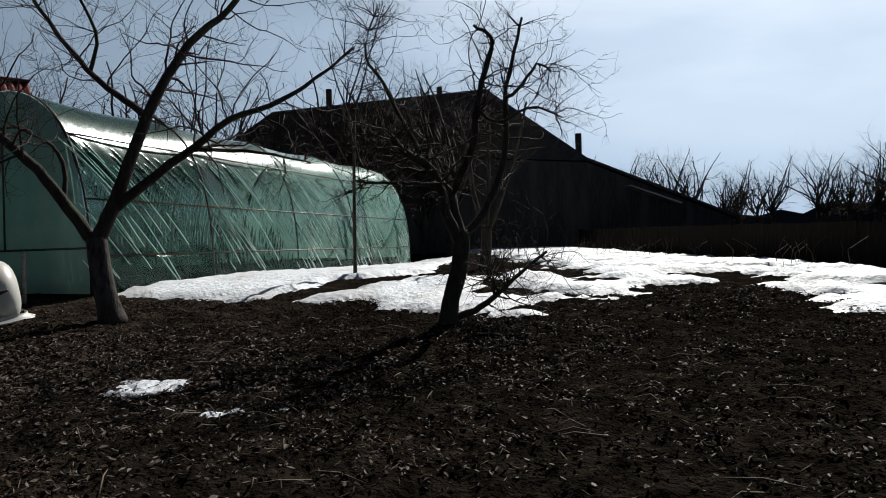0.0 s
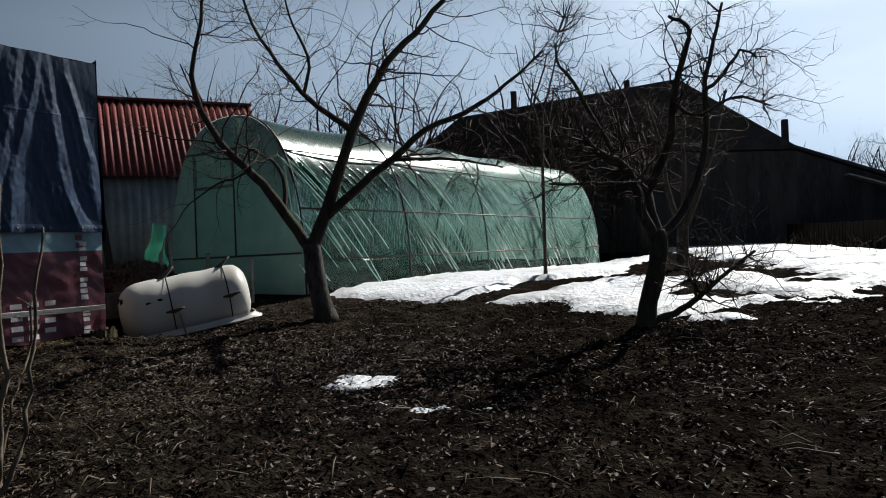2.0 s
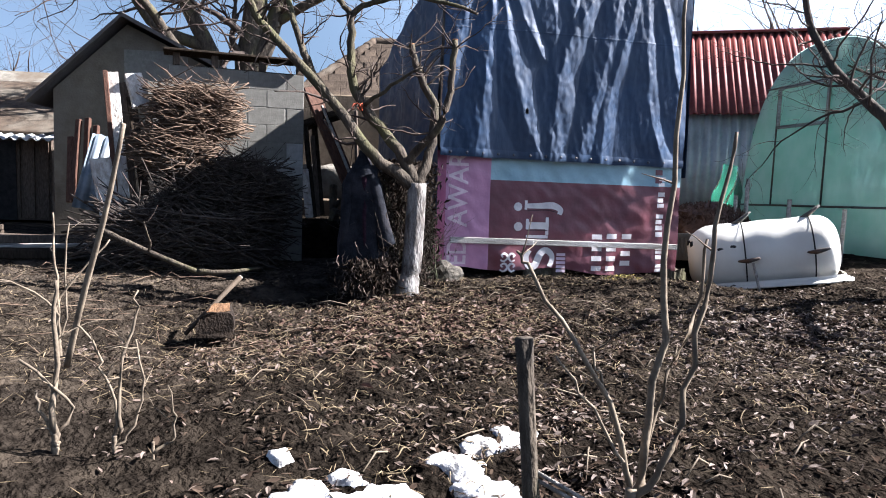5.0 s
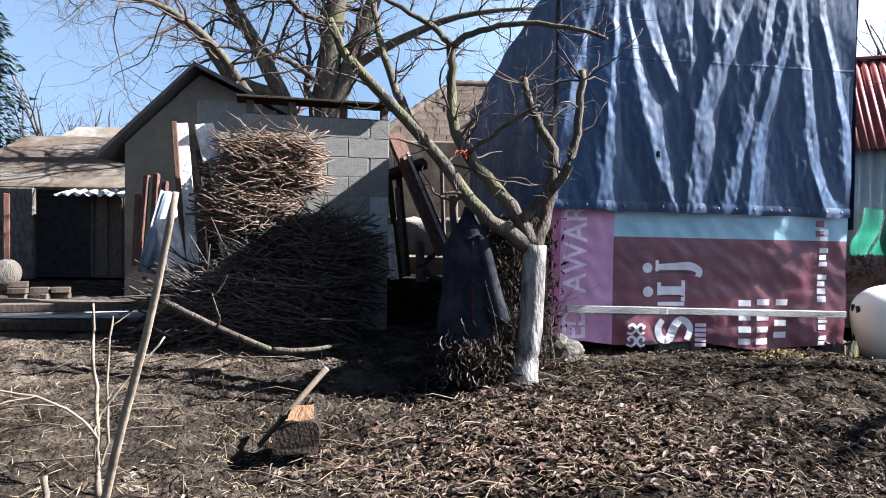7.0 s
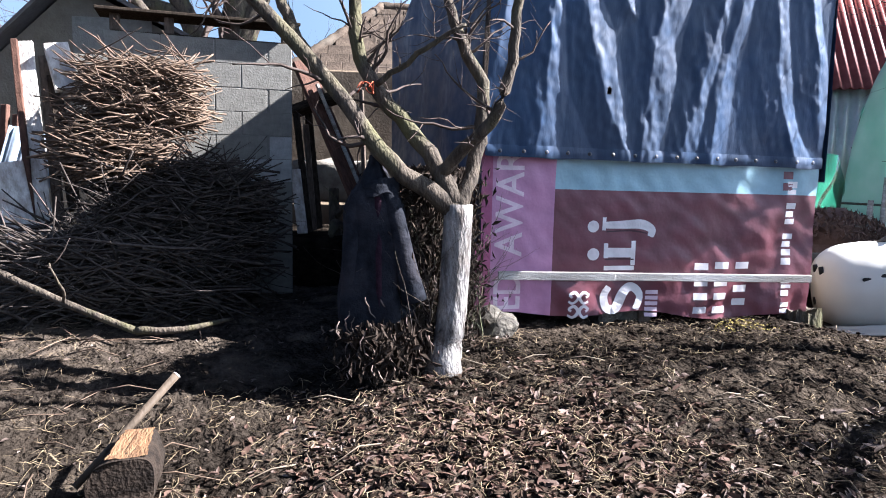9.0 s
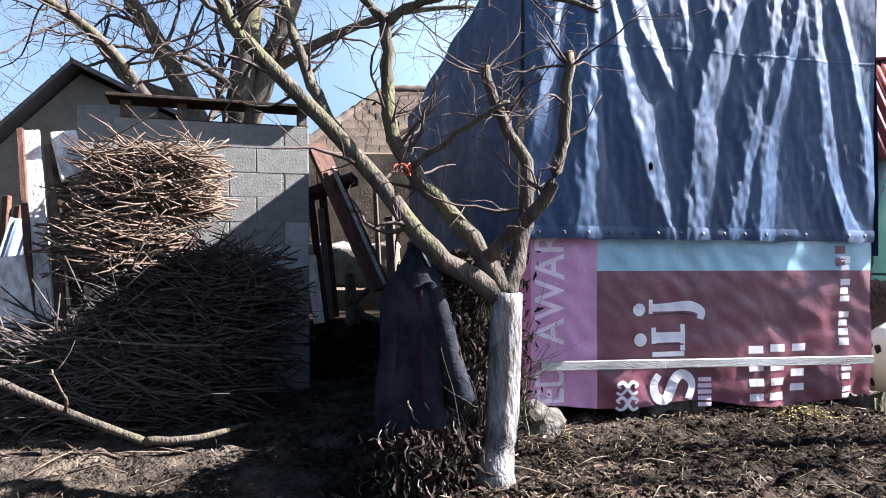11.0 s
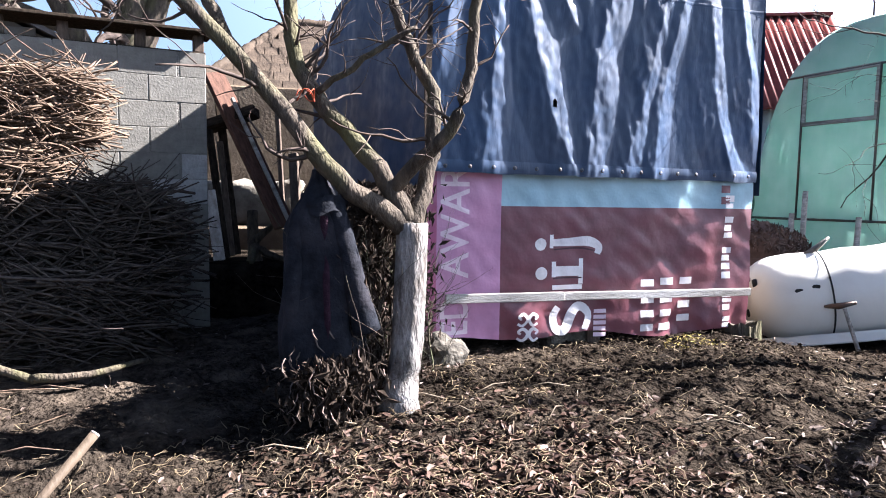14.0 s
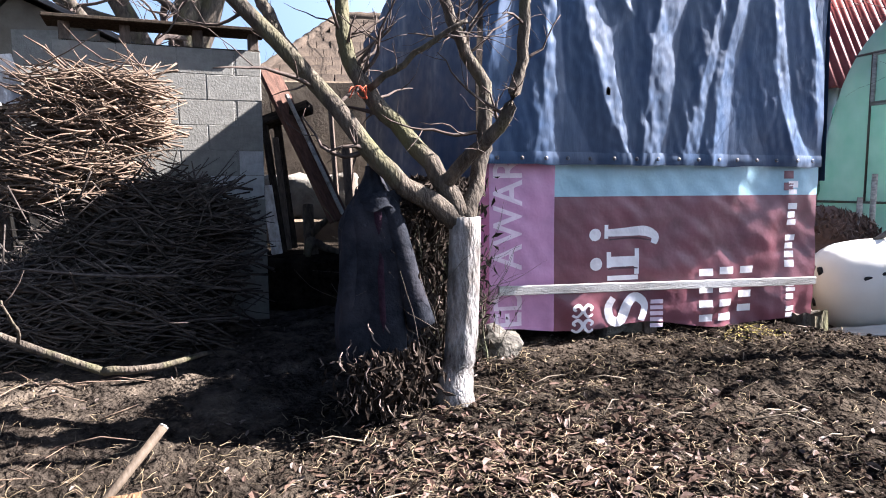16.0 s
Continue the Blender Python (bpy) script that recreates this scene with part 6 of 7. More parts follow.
for k, (base, stems, r_) in enumerate((
        ((-3.71, 0.507), (((-3.711, 0.505, 0.19), (-3.71, 0.516, 0.5), (-3.709, 0.518, 0.62)), ((-3.711, 0.507, 0.02), (-3.705, 0.558, 0.15), (-3.72, 0.4, 0.34)), ((-3.71, 0.511, 0.03), (-3.715, 0.458, 0.16), (-3.72, 0.45, 0.22))), 0.013),
        ((-3.585, 0.69), (((-3.581, 0.707, 0.05), (-3.58, 0.715, 0.28), (-3.572, 0.757, 0.47), (-3.569, 0.771, 0.59)), ((-3.585, 0.692, 0.02), (-3.572, 0.754, 0.09), (-3.566, 0.784, 0.25), (-3.571, 0.761, 0.41)), ((-3.582, 0.702, 0.17), (-3.592, 0.644, 0.31), (-3.593, 0.633, 0.4), (-3.602, 0.576, 0.47))), 0.009),
        ((-3.46, 0.8), (((-3.45, 0.855, 0.05), (-3.443, 0.873, 0.15), (-3.449, 0.849, 0.26)),), 0.006),
        ((-5.6, 0.62), (((-5.61, 0.61, 0.3), (-5.62, 0.6, 0.55), (-5.62, 0.6, 0.78)), ((-5.6, 0.62, 0.25), (-5.58, 0.76, 0.45), (-5.57, 0.9, 0.62)), ((-5.6, 0.66, 0.2), (-5.6, 0.66, 0.5), (-5.59, 0.68, 0.72)), ((-5.6, 0.6, 0.2), (-5.62, 0.42, 0.35), (-5.65, 0.2, 0.42))), 0.012))):
    bx, by = base
    tree("sapling", [(bx, by, -0.05), (bx, by, 0.02), (bx, by, 0.06)], [([(bx, by, 0.02)] + list(q), r_ * (1 if i == 0 else 0.6), r_ * 0.4) for i, q in enumerate(stems)],
         M_TWIG_PALE, M_TWIG_PALE, M_TWIG_PALE, "thin pale bare sapling among dry grass", 60 + k, r_, 0, per=3, L=0.16, levels=0, bend=0.4, twig_r=0.003)
po = tubes("pole", [(spline([(-4.95, 0.62, 0.0), (-4.75, 0.69, 0.42), (-4.55, 0.77, 0.83), (-4.37, 0.83, 1.24)], 9), [0.016, 0.016, 0.015, 0.015, 0.014, 0.013, 0.012, 0.011, 0.01])], M_TWIG_PALE, None, 8)
tagged(po, "pale slanting pole pushed into the grass", "pole")


# ---- far trees: a few shapes, set out along the horizon ----
def far_tree(seed, h, name="bare_tree"):
    rng = random.Random(seed)
    e = empty(name, Matrix(), "bare winter tree in the distance", "tree", "distant trees")
    tubes("trunk", [([(0, 0, -0.2), (0.05, 0, h * 0.2), (0.02, 0.05, h * 0.4)], [h * 0.028, h * 0.023, h * 0.016])], M_BARK, e, 6)
    lines = []
    for i in range(12):
        a = rng.uniform(0, 6.283)
        shoot(lines, rng, (0.02, 0.02, h * rng.uniform(0.12, 0.4)), (math.cos(a) * 0.6, math.sin(a) * 0.6, 1), h * rng.uniform(0.4, 0.65), h * 0.012, 2, 0.3, 0.15, (6, 5), h * 0.06)
    tubes("crown", lines, M_TWIG, e, 3)
    return e


FAR = [far_tree(s, h) for s, h in ((71, 5.0), (72, 6.0), (73, 4.2), (74, 5.5))]
rng = random.Random(77)
spots = [(6.0, 40, 1.0), (8.5, 43, 0.95), (10.8, 42, 0.8), (13, 46, 1.0), (14.8, 44, 1.05), (16.3, 45, 1.0), (17.8, 44, 1.1), (19.5, 46, 1.0), (21, 50, 0.7), (25, 46, 1.0), (26.5, 44, 1.15), (28.2, 45, 1.2), (30, 47, 1.1), (32, 46, 1.3), (34, 50, 1.2)]
spots += [(-13 + 1.7 * i + rng.uniform(-0.5, 0.5), 27 + rng.uniform(-2, 6), rng.uniform(1.3, 1.85)) for i in range(9)]
spots += [(-24 + 1.5 * i, 24 + rng.uniform(-3, 3), rng.uniform(1.25, 1.75)) for i in range(8)]
spots += [(-3 + 1.6 * i, 44 + rng.uniform(-2, 3), rng.uniform(1.5, 1.9)) for i in range(4)]
spots += [(-30 - rng.uniform(0, 8), -8 + i * 2.4, rng.uniform(1.0, 1.4)) for i in range(10)]
spots += [(11 + 1.55 * i + rng.uniform(-0.5, 0.5), 41 + rng.uniform(-2, 9), rng.uniform(0.75, 1.2)) for i in range(17)]
for i, (x, y, s) in enumerate(spots):
    src = FAR[i % 4]
    m = Matrix.Translation((x, y, gz(x, y))) @ Matrix.Rotation(i * 1.7, 4, "Z") @ Matrix.Scale(s, 4)
    if i < 4:
        src.matrix_world = m
    else:
        c = copy_thing(src, Matrix())
        c.matrix_world = m
# dark far hedge line that closes the horizon
V, F = [], []
hb = []
for i in range(0, 241):
    a = radians(-100 + i * 200 / 240 * 1.8)
    R_ = 75 + 6 * noise.noise((i * 0.13, 0, 0))
    x, y = R_ * math.sin(a), R_ * math.cos(a)
    h = 2.7 + 1.2 * noise.noise((i * 0.21, 4, 0)) + 1.0 * noise.noise((i * 0.9, 2, 0))
    hb.append((x, y, h))
for x, y, h in hb:
    V += [(x, y, -1), (x, y, h), (x * 1.06, y * 1.06, h * 0.8), (x * 1.06, y * 1.06, -1)]
for i in range(240):
    q = i * 4
    F += [(q, q + 4, q + 5, q + 1), (q + 1, q + 5, q + 6, q + 2), (q + 2, q + 6, q + 7, q + 3)]
tagged(mesh_ob("far_woods", V, F, M_WOODS, None, True), "dark line of far winter woods, greyed for haze", "woods", kind="stuff")

# ---- spruce at the far side ----
SP = empty("spruce", pose(-30.5, -2.9, 0), "tall dark green spruce beyond the sheds", "tree")
tubes("trunk", [([(0, 0, 0), (0, 0, 11)], [0.22, 0.04])], M_BARK, SP, 8)
V, F = [], []
rng = random.Random(5)
for _ in range(9000):
    z = rng.uniform(1.2, 11) 
    R_ = (11.3 - z) * 0.3 * rng.uniform(0.15, 1.0) * (0.75 + 0.25 * math.sin(z * 5.5))
    a = rng.uniform(0, 6.283)
    c = Vector((R_ * math.cos(a), R_ * math.sin(a), z - R_ * 0.35))
    s = rng.uniform(0.08, 0.2)
    d = Vector((math.cos(a), math.sin(a), -0.4 + rng.gauss(0, 0.3))).normalized() * s * 1.6
    sd_ = Vector((-math.sin(a), math.cos(a), rng.gauss(0, 0.4))).normalized() * s * 0.4
    b0 = len(V)
    V += [c - sd_, c + sd_, c + d]
    F.append((b0, b0 + 1, b0 + 2))
mesh_ob("needles", V, F, M_NEEDLE, SP)

# dry stalks along the edge of the snow
rng = random.Random(15)
lines = []
for _ in range(130):
    x = rng.uniform(3, 15)
    y = rng.uniform(10.5, 26)
    x = 5.2 + 0.11 * max(0, 17 - y) ** 1.25 + rng.gauss(0, 0.5)
    z = gz(x, y)
    h = rng.uniform(0.12, 0.5)
    lines.append(([(x, y, z), (x + rng.gauss(0, 0.06), y, z + h * 0.6), (x + rng.gauss(0, 0.14), y, z + h)], [0.006, 0.005, 0.003]))
tagged(tubes("dry_stalks", lines, M_TWIG, None, 3), "dry weed stalks along the edge of the snow", "stalks", kind="stuff")
# ---- brushwood stack against the block wall ----
def bundle(name, centre, size, count, material, label, seed, ang, rmin=0.004, rmax=0.01, spread=0.3):
    rng = random.Random(seed)
    lines = []
    c = Vector(centre)
    ux = Vector((math.cos(ang), math.sin(ang), 0))
    uy = Vector((-math.sin(ang), math.cos(ang), 0))
    for _ in range(count):
        u, v, z = rng.uniform(-1, 1), rng.uniform(-1, 1), rng.uniform(-1, 1)
        if u * u * 0.3 + z * z > 1.05 or v * v + z * z > 1.3:
            continue
        L = rng.uniform(0.2, 0.6) * size[0]
        p = c + ux * u * size[0] * 0.62 + uy * v * size[1] + Vector((0, 0, z * size[2]))
        d = (ux * rng.choice((-1, 1)) + uy * rng.gauss(0, spread) + Vector((0, 0, rng.gauss(0, spread)))).normalized()
        pts = [p - d * L]
        for k in range(4):
            d = (d + Vector((rng.gauss(0, 0.16), rng.gauss(0, 0.16), rng.gauss(0, 0.2)))).normalized()
            pts.append(pts[-1] + d * L / 2)
        r = rng.uniform(rmin, rmax)
        lines.append((pts, [r, r * 0.9, r * 0.8, r * 0.65, r * 0.4]))
    return tagged(tubes(name, lines, material, None, 4), label, "brushwood", kind="stuff")


WALL_A = radians(78)
bundle("brushwood_bundle", (-9.12, 2.2, 1.78), (0.55, 0.18, 0.27), 900, M_BRUSH, "thick bundle of cut brown twigs stacked on the pile", 81, WALL_A, 0.005, 0.011)
bundle("brushwood_bundle", (-9.1, 1.95, 1.32), (0.5, 0.2, 0.2), 620, M_BRUSH, "bundle of pale cut twigs jutting from the pile", 82, WALL_A, 0.005, 0.012)
bundle("brushwood_pile", (-8.98, 2.5, 0.8), (0.78, 0.26, 0.4), 1300, M_BRUSH_SHADED, "tangled heap of cut branches, shade-darkened, against the block wall", 83, WALL_A, 0.005, 0.012, 0.4)
bundle("brushwood_pile", (-8.9, 2.0, 0.33), (1.05, 0.36, 0.3), 1250, M_BRUSH_SHADED, "tangled heap of cut branches, shade-darkened, on the ground", 84, WALL_A, 0.005, 0.014, 0.4)

bundle("brushwood_pile", (-8.96, 2.35, 0.55), (1.0, 0.3, 0.55), 320, M_BRUSH_SHADED, "loose cut branches sticking out of the shade-darkened heap", 85, WALL_A, 0.004, 0.009, 0.9)
bundle("brushwood_bundle", (-9.1, 2.1, 1.6), (0.62, 0.22, 0.42), 190, M_BRUSH, "loose brown twigs sticking out of the stack", 86, WALL_A, 0.004, 0.009, 0.8)

# ---- posts, boards and sheet leaning left of the pile ----
def leaning(name, base, top, w, d, material, label, cat, bevel=0.006):
    base, top = Vector(base), Vector(top)
    ax_ = top - base
    b = bmesh.new()
    box(b, -w / 2, w / 2, -d / 2, d / 2, 0, ax_.length, bevel)
    ob = part(name, b, material)
    ob.matrix_world = Matrix.Translation(base) @ (ax_.to_track_quat("Z", "Y")).to_matrix().to_4x4() @ Matrix.Rotation(radians(-25), 4, "Z")
    return tagged(ob, label, cat)


leaning("plank", (-9.36, 1.47, 0.6), (-9.78, 1.39, 2.21), 0.15, 0.04, M_WHITE, "tall plank with flaking white paint leaning on the pile", "plank")
leaning("batten", (-9.35, 1.4, 0.59), (-9.76, 1.33, 2.22), 0.05, 0.05, M_WOOD_RED, "narrow red-brown batten leaning beside the white plank", "batten")
leaning("plank", (-9.52, 1.71, 0.82), (-9.77, 1.6, 1.95), 0.1, 0.06, M_TIMBER_BLACK, "dark weathered post among the planks", "plank")
leaning("plank", (-9.53, 1.59, 0.72), (-9.87, 1.54, 2.12), 0.08, 0.05, M_WOOD_DARK, "dark plank leaning behind the white plank", "plank")
leaning("post", (-9.66, 1.7, 1.83), (-9.82, 1.63, 2.22), 0.19, 0.07, M_WHITE, "splayed whitewashed post end on the pile", "post")
leaning("board", (-9.27, 1.33, 0.54), (-9.5, 1.24, 1.22), 0.22, 0.025, M_WHITE, "short cream board leaning on the planks", "board")
SHT = corrugated("corrugated_sheet", 0.46, 0.95, 0.115, 0.02, M_SHEET_BLUE, None, pose(-10.31, 1.01, 0.65, -14, 12, 72))
tagged(SHT, "blue-grey corrugated sheet leaning on old posts", "corrugated sheet")
for b0, t0 in (((-10.66, 1.01, 0.69), (-10.88, 1.05, 1.51)), ((-10.63, 1.05, 0.75), (-10.83, 1.14, 1.73)), ((-10.57, 1.17, 0.74), (-10.78, 1.24, 1.75)), ((-10.52, 1.25, 0.8), (-10.72, 1.33, 1.66))):
    leaning("post", b0, t0, 0.07, 0.05, M_WOOD_RED, "rusty brown fence post leaning on the outhouse", "post")
K = boxed("timber_sill", (-1.7, 0.9, -0.1, 0.1, 0, 0.12), M_TIMBER_BLACK, None, 0.02)
K.matrix_world = pose(-10.0, 0.6, 0.06, 0, 0, 68)
tagged(K, "long grey timber beam lying before the sheds", "beam")

# ---- alley between wall and stack ----
leaning("plank", (-9.46, 3.69, 0.57), (-9.62, 3.67, 1.2), 0.1, 0.03, M_WHITE, "short pale plank leaning on the wall end", "plank")
leaning("plank", (-9.57, 3.8, 0.57), (-9.87, 3.77, 1.77), 0.07, 0.03, M_TIMBER_BLACK, "dark old plank leaning in the alley", "plank")
leaning("plank", (-9.59, 3.86, 0.59), (-9.86, 3.87, 1.66), 0.06, 0.03, M_WOOD_DARK, "dark old plank leaning in the alley", "plank")
leaning("plank", (-9.71, 3.96, 0.59), (-10.05, 3.94, 2.09), 0.08, 0.04, M_TIMBER_BLACK, "dark old plank leaning in the alley", "plank")
leaning("beam", (-9.23, 4.22, 0.87), (-9.91, 3.84, 2.3), 0.2, 0.06, M_WOOD_RED, "slanting dark red-brown beam in the alley", "beam")
leaning("lath", (-9.18, 4.23, 0.93), (-9.7, 3.93, 2.06), 0.035, 0.03, M_WOOD, "split pale lath along the slanting beam", "lath")
leaning("beam", (-9.98, 3.8, 1.8), (-9.57, 4.11, 1.94), 0.12, 0.1, M_TIMBER_BLACK, "rough cross beam over the alley", "beam")
leaning("post", (-10.12, 4.83, 0.56), (-10.43, 4.94, 1.61), 0.1, 0.08, M_WOOD_DARK, "grey post at the back of the alley", "post")
leaning("post", (-10.52, 4.85, 1.0), (-10.76, 4.91, 2.16), 0.05, 0.05, M_WOOD_DARK, "thin grey post at the back of the alley", "post")
tree("root_stump", [(-9.62, 4.1, 0.54), (-9.7, 4.12, 0.77), (-9.77, 4.15, 1.0)], [
    ([(-9.62, 4.1, 0.66), (-9.5, 4.02, 0.58), (-9.4, 3.96, 0.54)], 0.05, 0.02),
    ([(-9.62, 4.1, 0.66), (-9.5, 4.22, 0.59), (-9.42, 4.32, 0.54)], 0.05, 0.02),
    ([(-9.62, 4.1, 0.74), (-9.57, 4.22, 0.84), (-9.54, 4.3, 0.9)], 0.04, 0.02),
], M_BARK_PALE, M_BARK_PALE, M_TWIG, "dry rooty tree stump in the alley", 91, 0.06, per=1, L=0.1, levels=0)
b = bmesh.new()
box(b, -0.55, 0.55, -0.2, 0.2, 0.0, 0.5)
bmesh.ops.subdivide_edges(b, edges=b.edges[:], cuts=7, use_grid_fill=True)
for v in b.verts:
    v.co += Vector((noise.noise(v.co * 4), noise.noise(v.co * 4 + Vector((9, 0, 0))), noise.noise(v.co * 4 + Vector((0, 9, 0))))) * 0.06
K = part("wash_boiler", b, M_TILE_PALE, None, "", True)
K.matrix_world = pose(-11.0, 4.75, 0.8, 0, 0, 62)
tagged(K, "battered pale sheet-metal tub on a ledge", "tub")
K = boxed("ledge", (-0.9, 0.9, -0.3, 0.3, 0, 0.3), M_CLAY, None, 0.03)
K.matrix_world = pose(-11.05, 4.75, 0.5, 0, 0, 62)
tagged(K, "clay ledge at the back of the alley", "ledge")
K = boxed("alley_back_wall", (-1.6, 1.8, 0, 0.2, 0, 2.55), M_CLAY, None, 0.02)
K.matrix_world = pose(-12.0, 5.2, 0.0, 0, 0, 66)
tagged(K, "clay-plastered wall at the back of the alley", "wall", kind="structure")
K = boxed("alley_floor", (-1.1, 1.2, -0.2, 2.6, 0, 0.53), M_SOIL, None, 0.04)
K.matrix_world = pose(-9.45, 4.1, 0.0, 0, 0, 66)
tagged(K, "raised earth floor of the alley", "floor", kind="structure")
rng = random.Random(6)
cord = [Vector((-6.78, 3.1, 1.72)) + Vector((0.045 * math.cos(i * 0.8), 0.05 * math.sin(i * 0.8), 0.035 * math.sin(i * 1.9))) for i in range(12)]
tagged(tubes("cord_loop", [(spline(cord, 50), [0.004] * 50)], M_ORANGE, None, 6), "loop of orange cord hung on a limb", "cord")

# ---- coat hung on the tree ----
V, F = [], []
NU, NV = 64, 40
for k in range(NV + 1):
    v = k / NV
    z = 1.3 - 1.05 * v
    wid = 0.04 + 0.13 * sstep(v / 0.35) + 0.05 * v
    dep = 0.05 + 0.08 * sstep(v / 0.3) + 0.03 * v
    for i in range(NU):
        a = 2 * math.pi * i / NU
        r = 1 + 0.07 * math.sin(a * 5 + 3 * noise.noise((v * 2, 1, 1))) * (0.2 + v) + 0.22 * noise.noise((math.cos(a) * 1.6, math.sin(a) * 1.6, v * 3)) + 0.06 * noise.noise((math.cos(a) * 5, math.sin(a) * 5, v * 9))
        V.append((wid * r * math.cos(a), dep * r * math.sin(a), z + 0.04 * v * noise.noise((a, 0, 3))))
for k in range(NV):
    for i in range(NU):
        F.append((k * NU + i, (k + 1) * NU + i, (k + 1) * NU + (i + 1) % NU, k * NU + (i + 1) % NU))
COAT = empty("coat", pose(-6.66, 3.12, 0.02, 0, 0, 55), "dark navy work coat hung on a limb of the tree", "coat")
mesh_ob("coat_body", V, F, M_COAT, COAT, True)
sl = [(0.07, -0.05, 1.12), (0.14, -0.09, 0.9), (0.2, -0.1, 0.65), (0.25, -0.09, 0.45)]
tubes("sleeve", [(spline(sl, 12), [0.05, 0.056, 0.054, 0.057, 0.055, 0.059, 0.06, 0.064, 0.066, 0.07, 0.074, 0.078])], M_COAT, COAT, 14)
sl = [(-0.08, -0.05, 1.08), (-0.12, -0.08, 0.85), (-0.13, -0.1, 0.55), (-0.12, -0.1, 0.3)]
tubes("sleeve", [(spline(sl, 12), [0.06, 0.065, 0.062, 0.06, 0.06, 0.058, 0.058, 0.056, 0.055, 0.054, 0.054, 0.05])], M_COAT, COAT, 12)
V, F = [], []
for k in range(13):
    v = k / 12
    for i in range(3):
        V.append((0.03 + 0.02 * (i - 1) * (1 - 0.3 * v) + 0.03 * v, -0.125 - 0.05 * v - 0.012 * (i == 1) + 0.01 * math.sin(v * 9), 1.06 - 0.84 * v))
for k in range(12):
    for i in range(2):
        F.append((k * 3 + i, k * 3 + i + 1, k * 3 + 4 + i, k * 3 + 3 + i))
mesh_ob("lapel", V, F, M_LAPEL, COAT, True, "faded purple front facing")

V, F = [], []
for k in range(7):
    for i in range(29):
        u, v = i / 28, k / 6
        a = radians(-200 + 220 * u)
        r = 0.09 + 0.022 * v + 0.025 * noise.noise((u * 5, v * 2, 3))
        V.append((0.02 + r * 1.15 * math.cos(a), -0.03 + r * math.sin(a), 1.19 - 0.1 * v + 0.03 * math.sin(a) + 0.04 * noise.noise((u * 4, v, 8))))
for k in range(6):
    for i in range(28):
        F.append((k * 29 + i, k * 29 + i + 1, k * 29 + 30 + i, k * 29 + 29 + i))
mesh_ob("collar", V, F, M_COAT, COAT, True)

# dry creeper behind the coat, up to the corner of the stack
rng = random.Random(22)
lines = []
for _ in range(240):
    u_ = rng.random() * 0.9
    x, y = -6.72 - 0.4 * u_ + rng.gauss(0, 0.1), 3.3 + 0.75 * u_ + rng.gauss(0, 0.1)
    shoot(lines, rng, (x, y, 0.05), (rng.gauss(0, 0.2), rng.gauss(0, 0.2), 1), rng.uniform(0.3, 1.0), rng.uniform(0.003, 0.006), 1, 0.3, 0.15, (4, 2))
tagged(tubes("dry_creeper", lines, M_BARK, None, 4), "dense tangle of dry creeper stems beside the tree", "creeper", kind="stuff")


def withered(name, count, material, seed, lo, hi, spread_, label, size):
    rng = random.Random(seed)
    V, F = [], []
    for _ in range(count):
        u_ = rng.random() ** 0.9 * 1.0
        x, y = -6.5 - 0.6 * u_ + rng.gauss(0, spread_), 3.05 + 0.95 * u_ + rng.gauss(0, spread_)
        z = lo + (hi - lo) * min(1.0, 0.45 + 1.2 * u_) * rng.random() ** 1.1
        if u_ < 0.3:
            z = lo + 0.3 * rng.random()
        s = size * rng.uniform(0.5, 1.4)
        m = Matrix.Translation((x, y, z)) @ Euler((rng.uniform(0, 6), rng.uniform(0, 6), rng.uniform(0, 6))).to_matrix().to_4x4()
        b0 = len(V)
        V += [m @ Vector(p) for p in ((-s, 0, s * 0.3), (-s * 0.2, -s * 0.32, 0), (s, 0, s * 0.35), (-s * 0.1, s * 0.32, 0.004))]
        F += [(b0, b0 + 1, b0 + 2), (b0, b0 + 2, b0 + 3)]
    tagged(mesh_ob(name, V, F, material), label, "leaves", kind="stuff")


# leaf mass made dense and near-black to block sun and darken the tangle
withered("withered_leaves", 12500, M_LEAF_BLACK, 23, 0.05, 1.25, 0.1, "near-black withered leaves added to darken and shade the creeper", 0.036)
withered("withered_leaves", 420, M_LEAF, 24, 0.05, 0.4, 0.12, "curled pale leaves at the foot of the coat", 0.02)
rng = random.Random(27)
lines = []
for _ in range(330):
    u_ = rng.random()
    p = Vector((-6.5 - 0.42 * u_ + rng.gauss(0, 0.1), 2.98 + 0.7 * u_ + rng.gauss(0, 0.1), 0.06 + 0.3 * rng.random() * (1 + 2 * u_)))
    a, L = rng.uniform(0, 6.283), rng.uniform(0.05, 0.13)
    k = rng.uniform(0.3, 1.0)
    pts = [p + Vector((math.cos(a + 1.5 * k * i) * 0.16 * L * i, math.sin(a + 1.5 * k * i) * 0.16 * L * i, -L * i / 3)) for i in range(4)]
    lines.append((pts, [0.003, 0.0055, 0.005, 0.0015]))
tagged(tubes("curled_leaves", lines, M_LEAF, None, 3), "shrivelled pale leaves hanging at the creeper's foot", "leaves", kind="stuff")

# ---- chopping log with a handle stuck in it ----
LOG = empty("chopping_log", pose(-5.83, 1.6, -0.11, 0, 0, 75), "short split log lying on the trodden soil", "log")
RIM = ((-0.13, 0.0), (-0.135, 0.07), (-0.105, 0.14), (-0.05, 0.175), (0.06, 0.18), (0.11, 0.145), (0.13, 0.08), (0.12, 0.0))


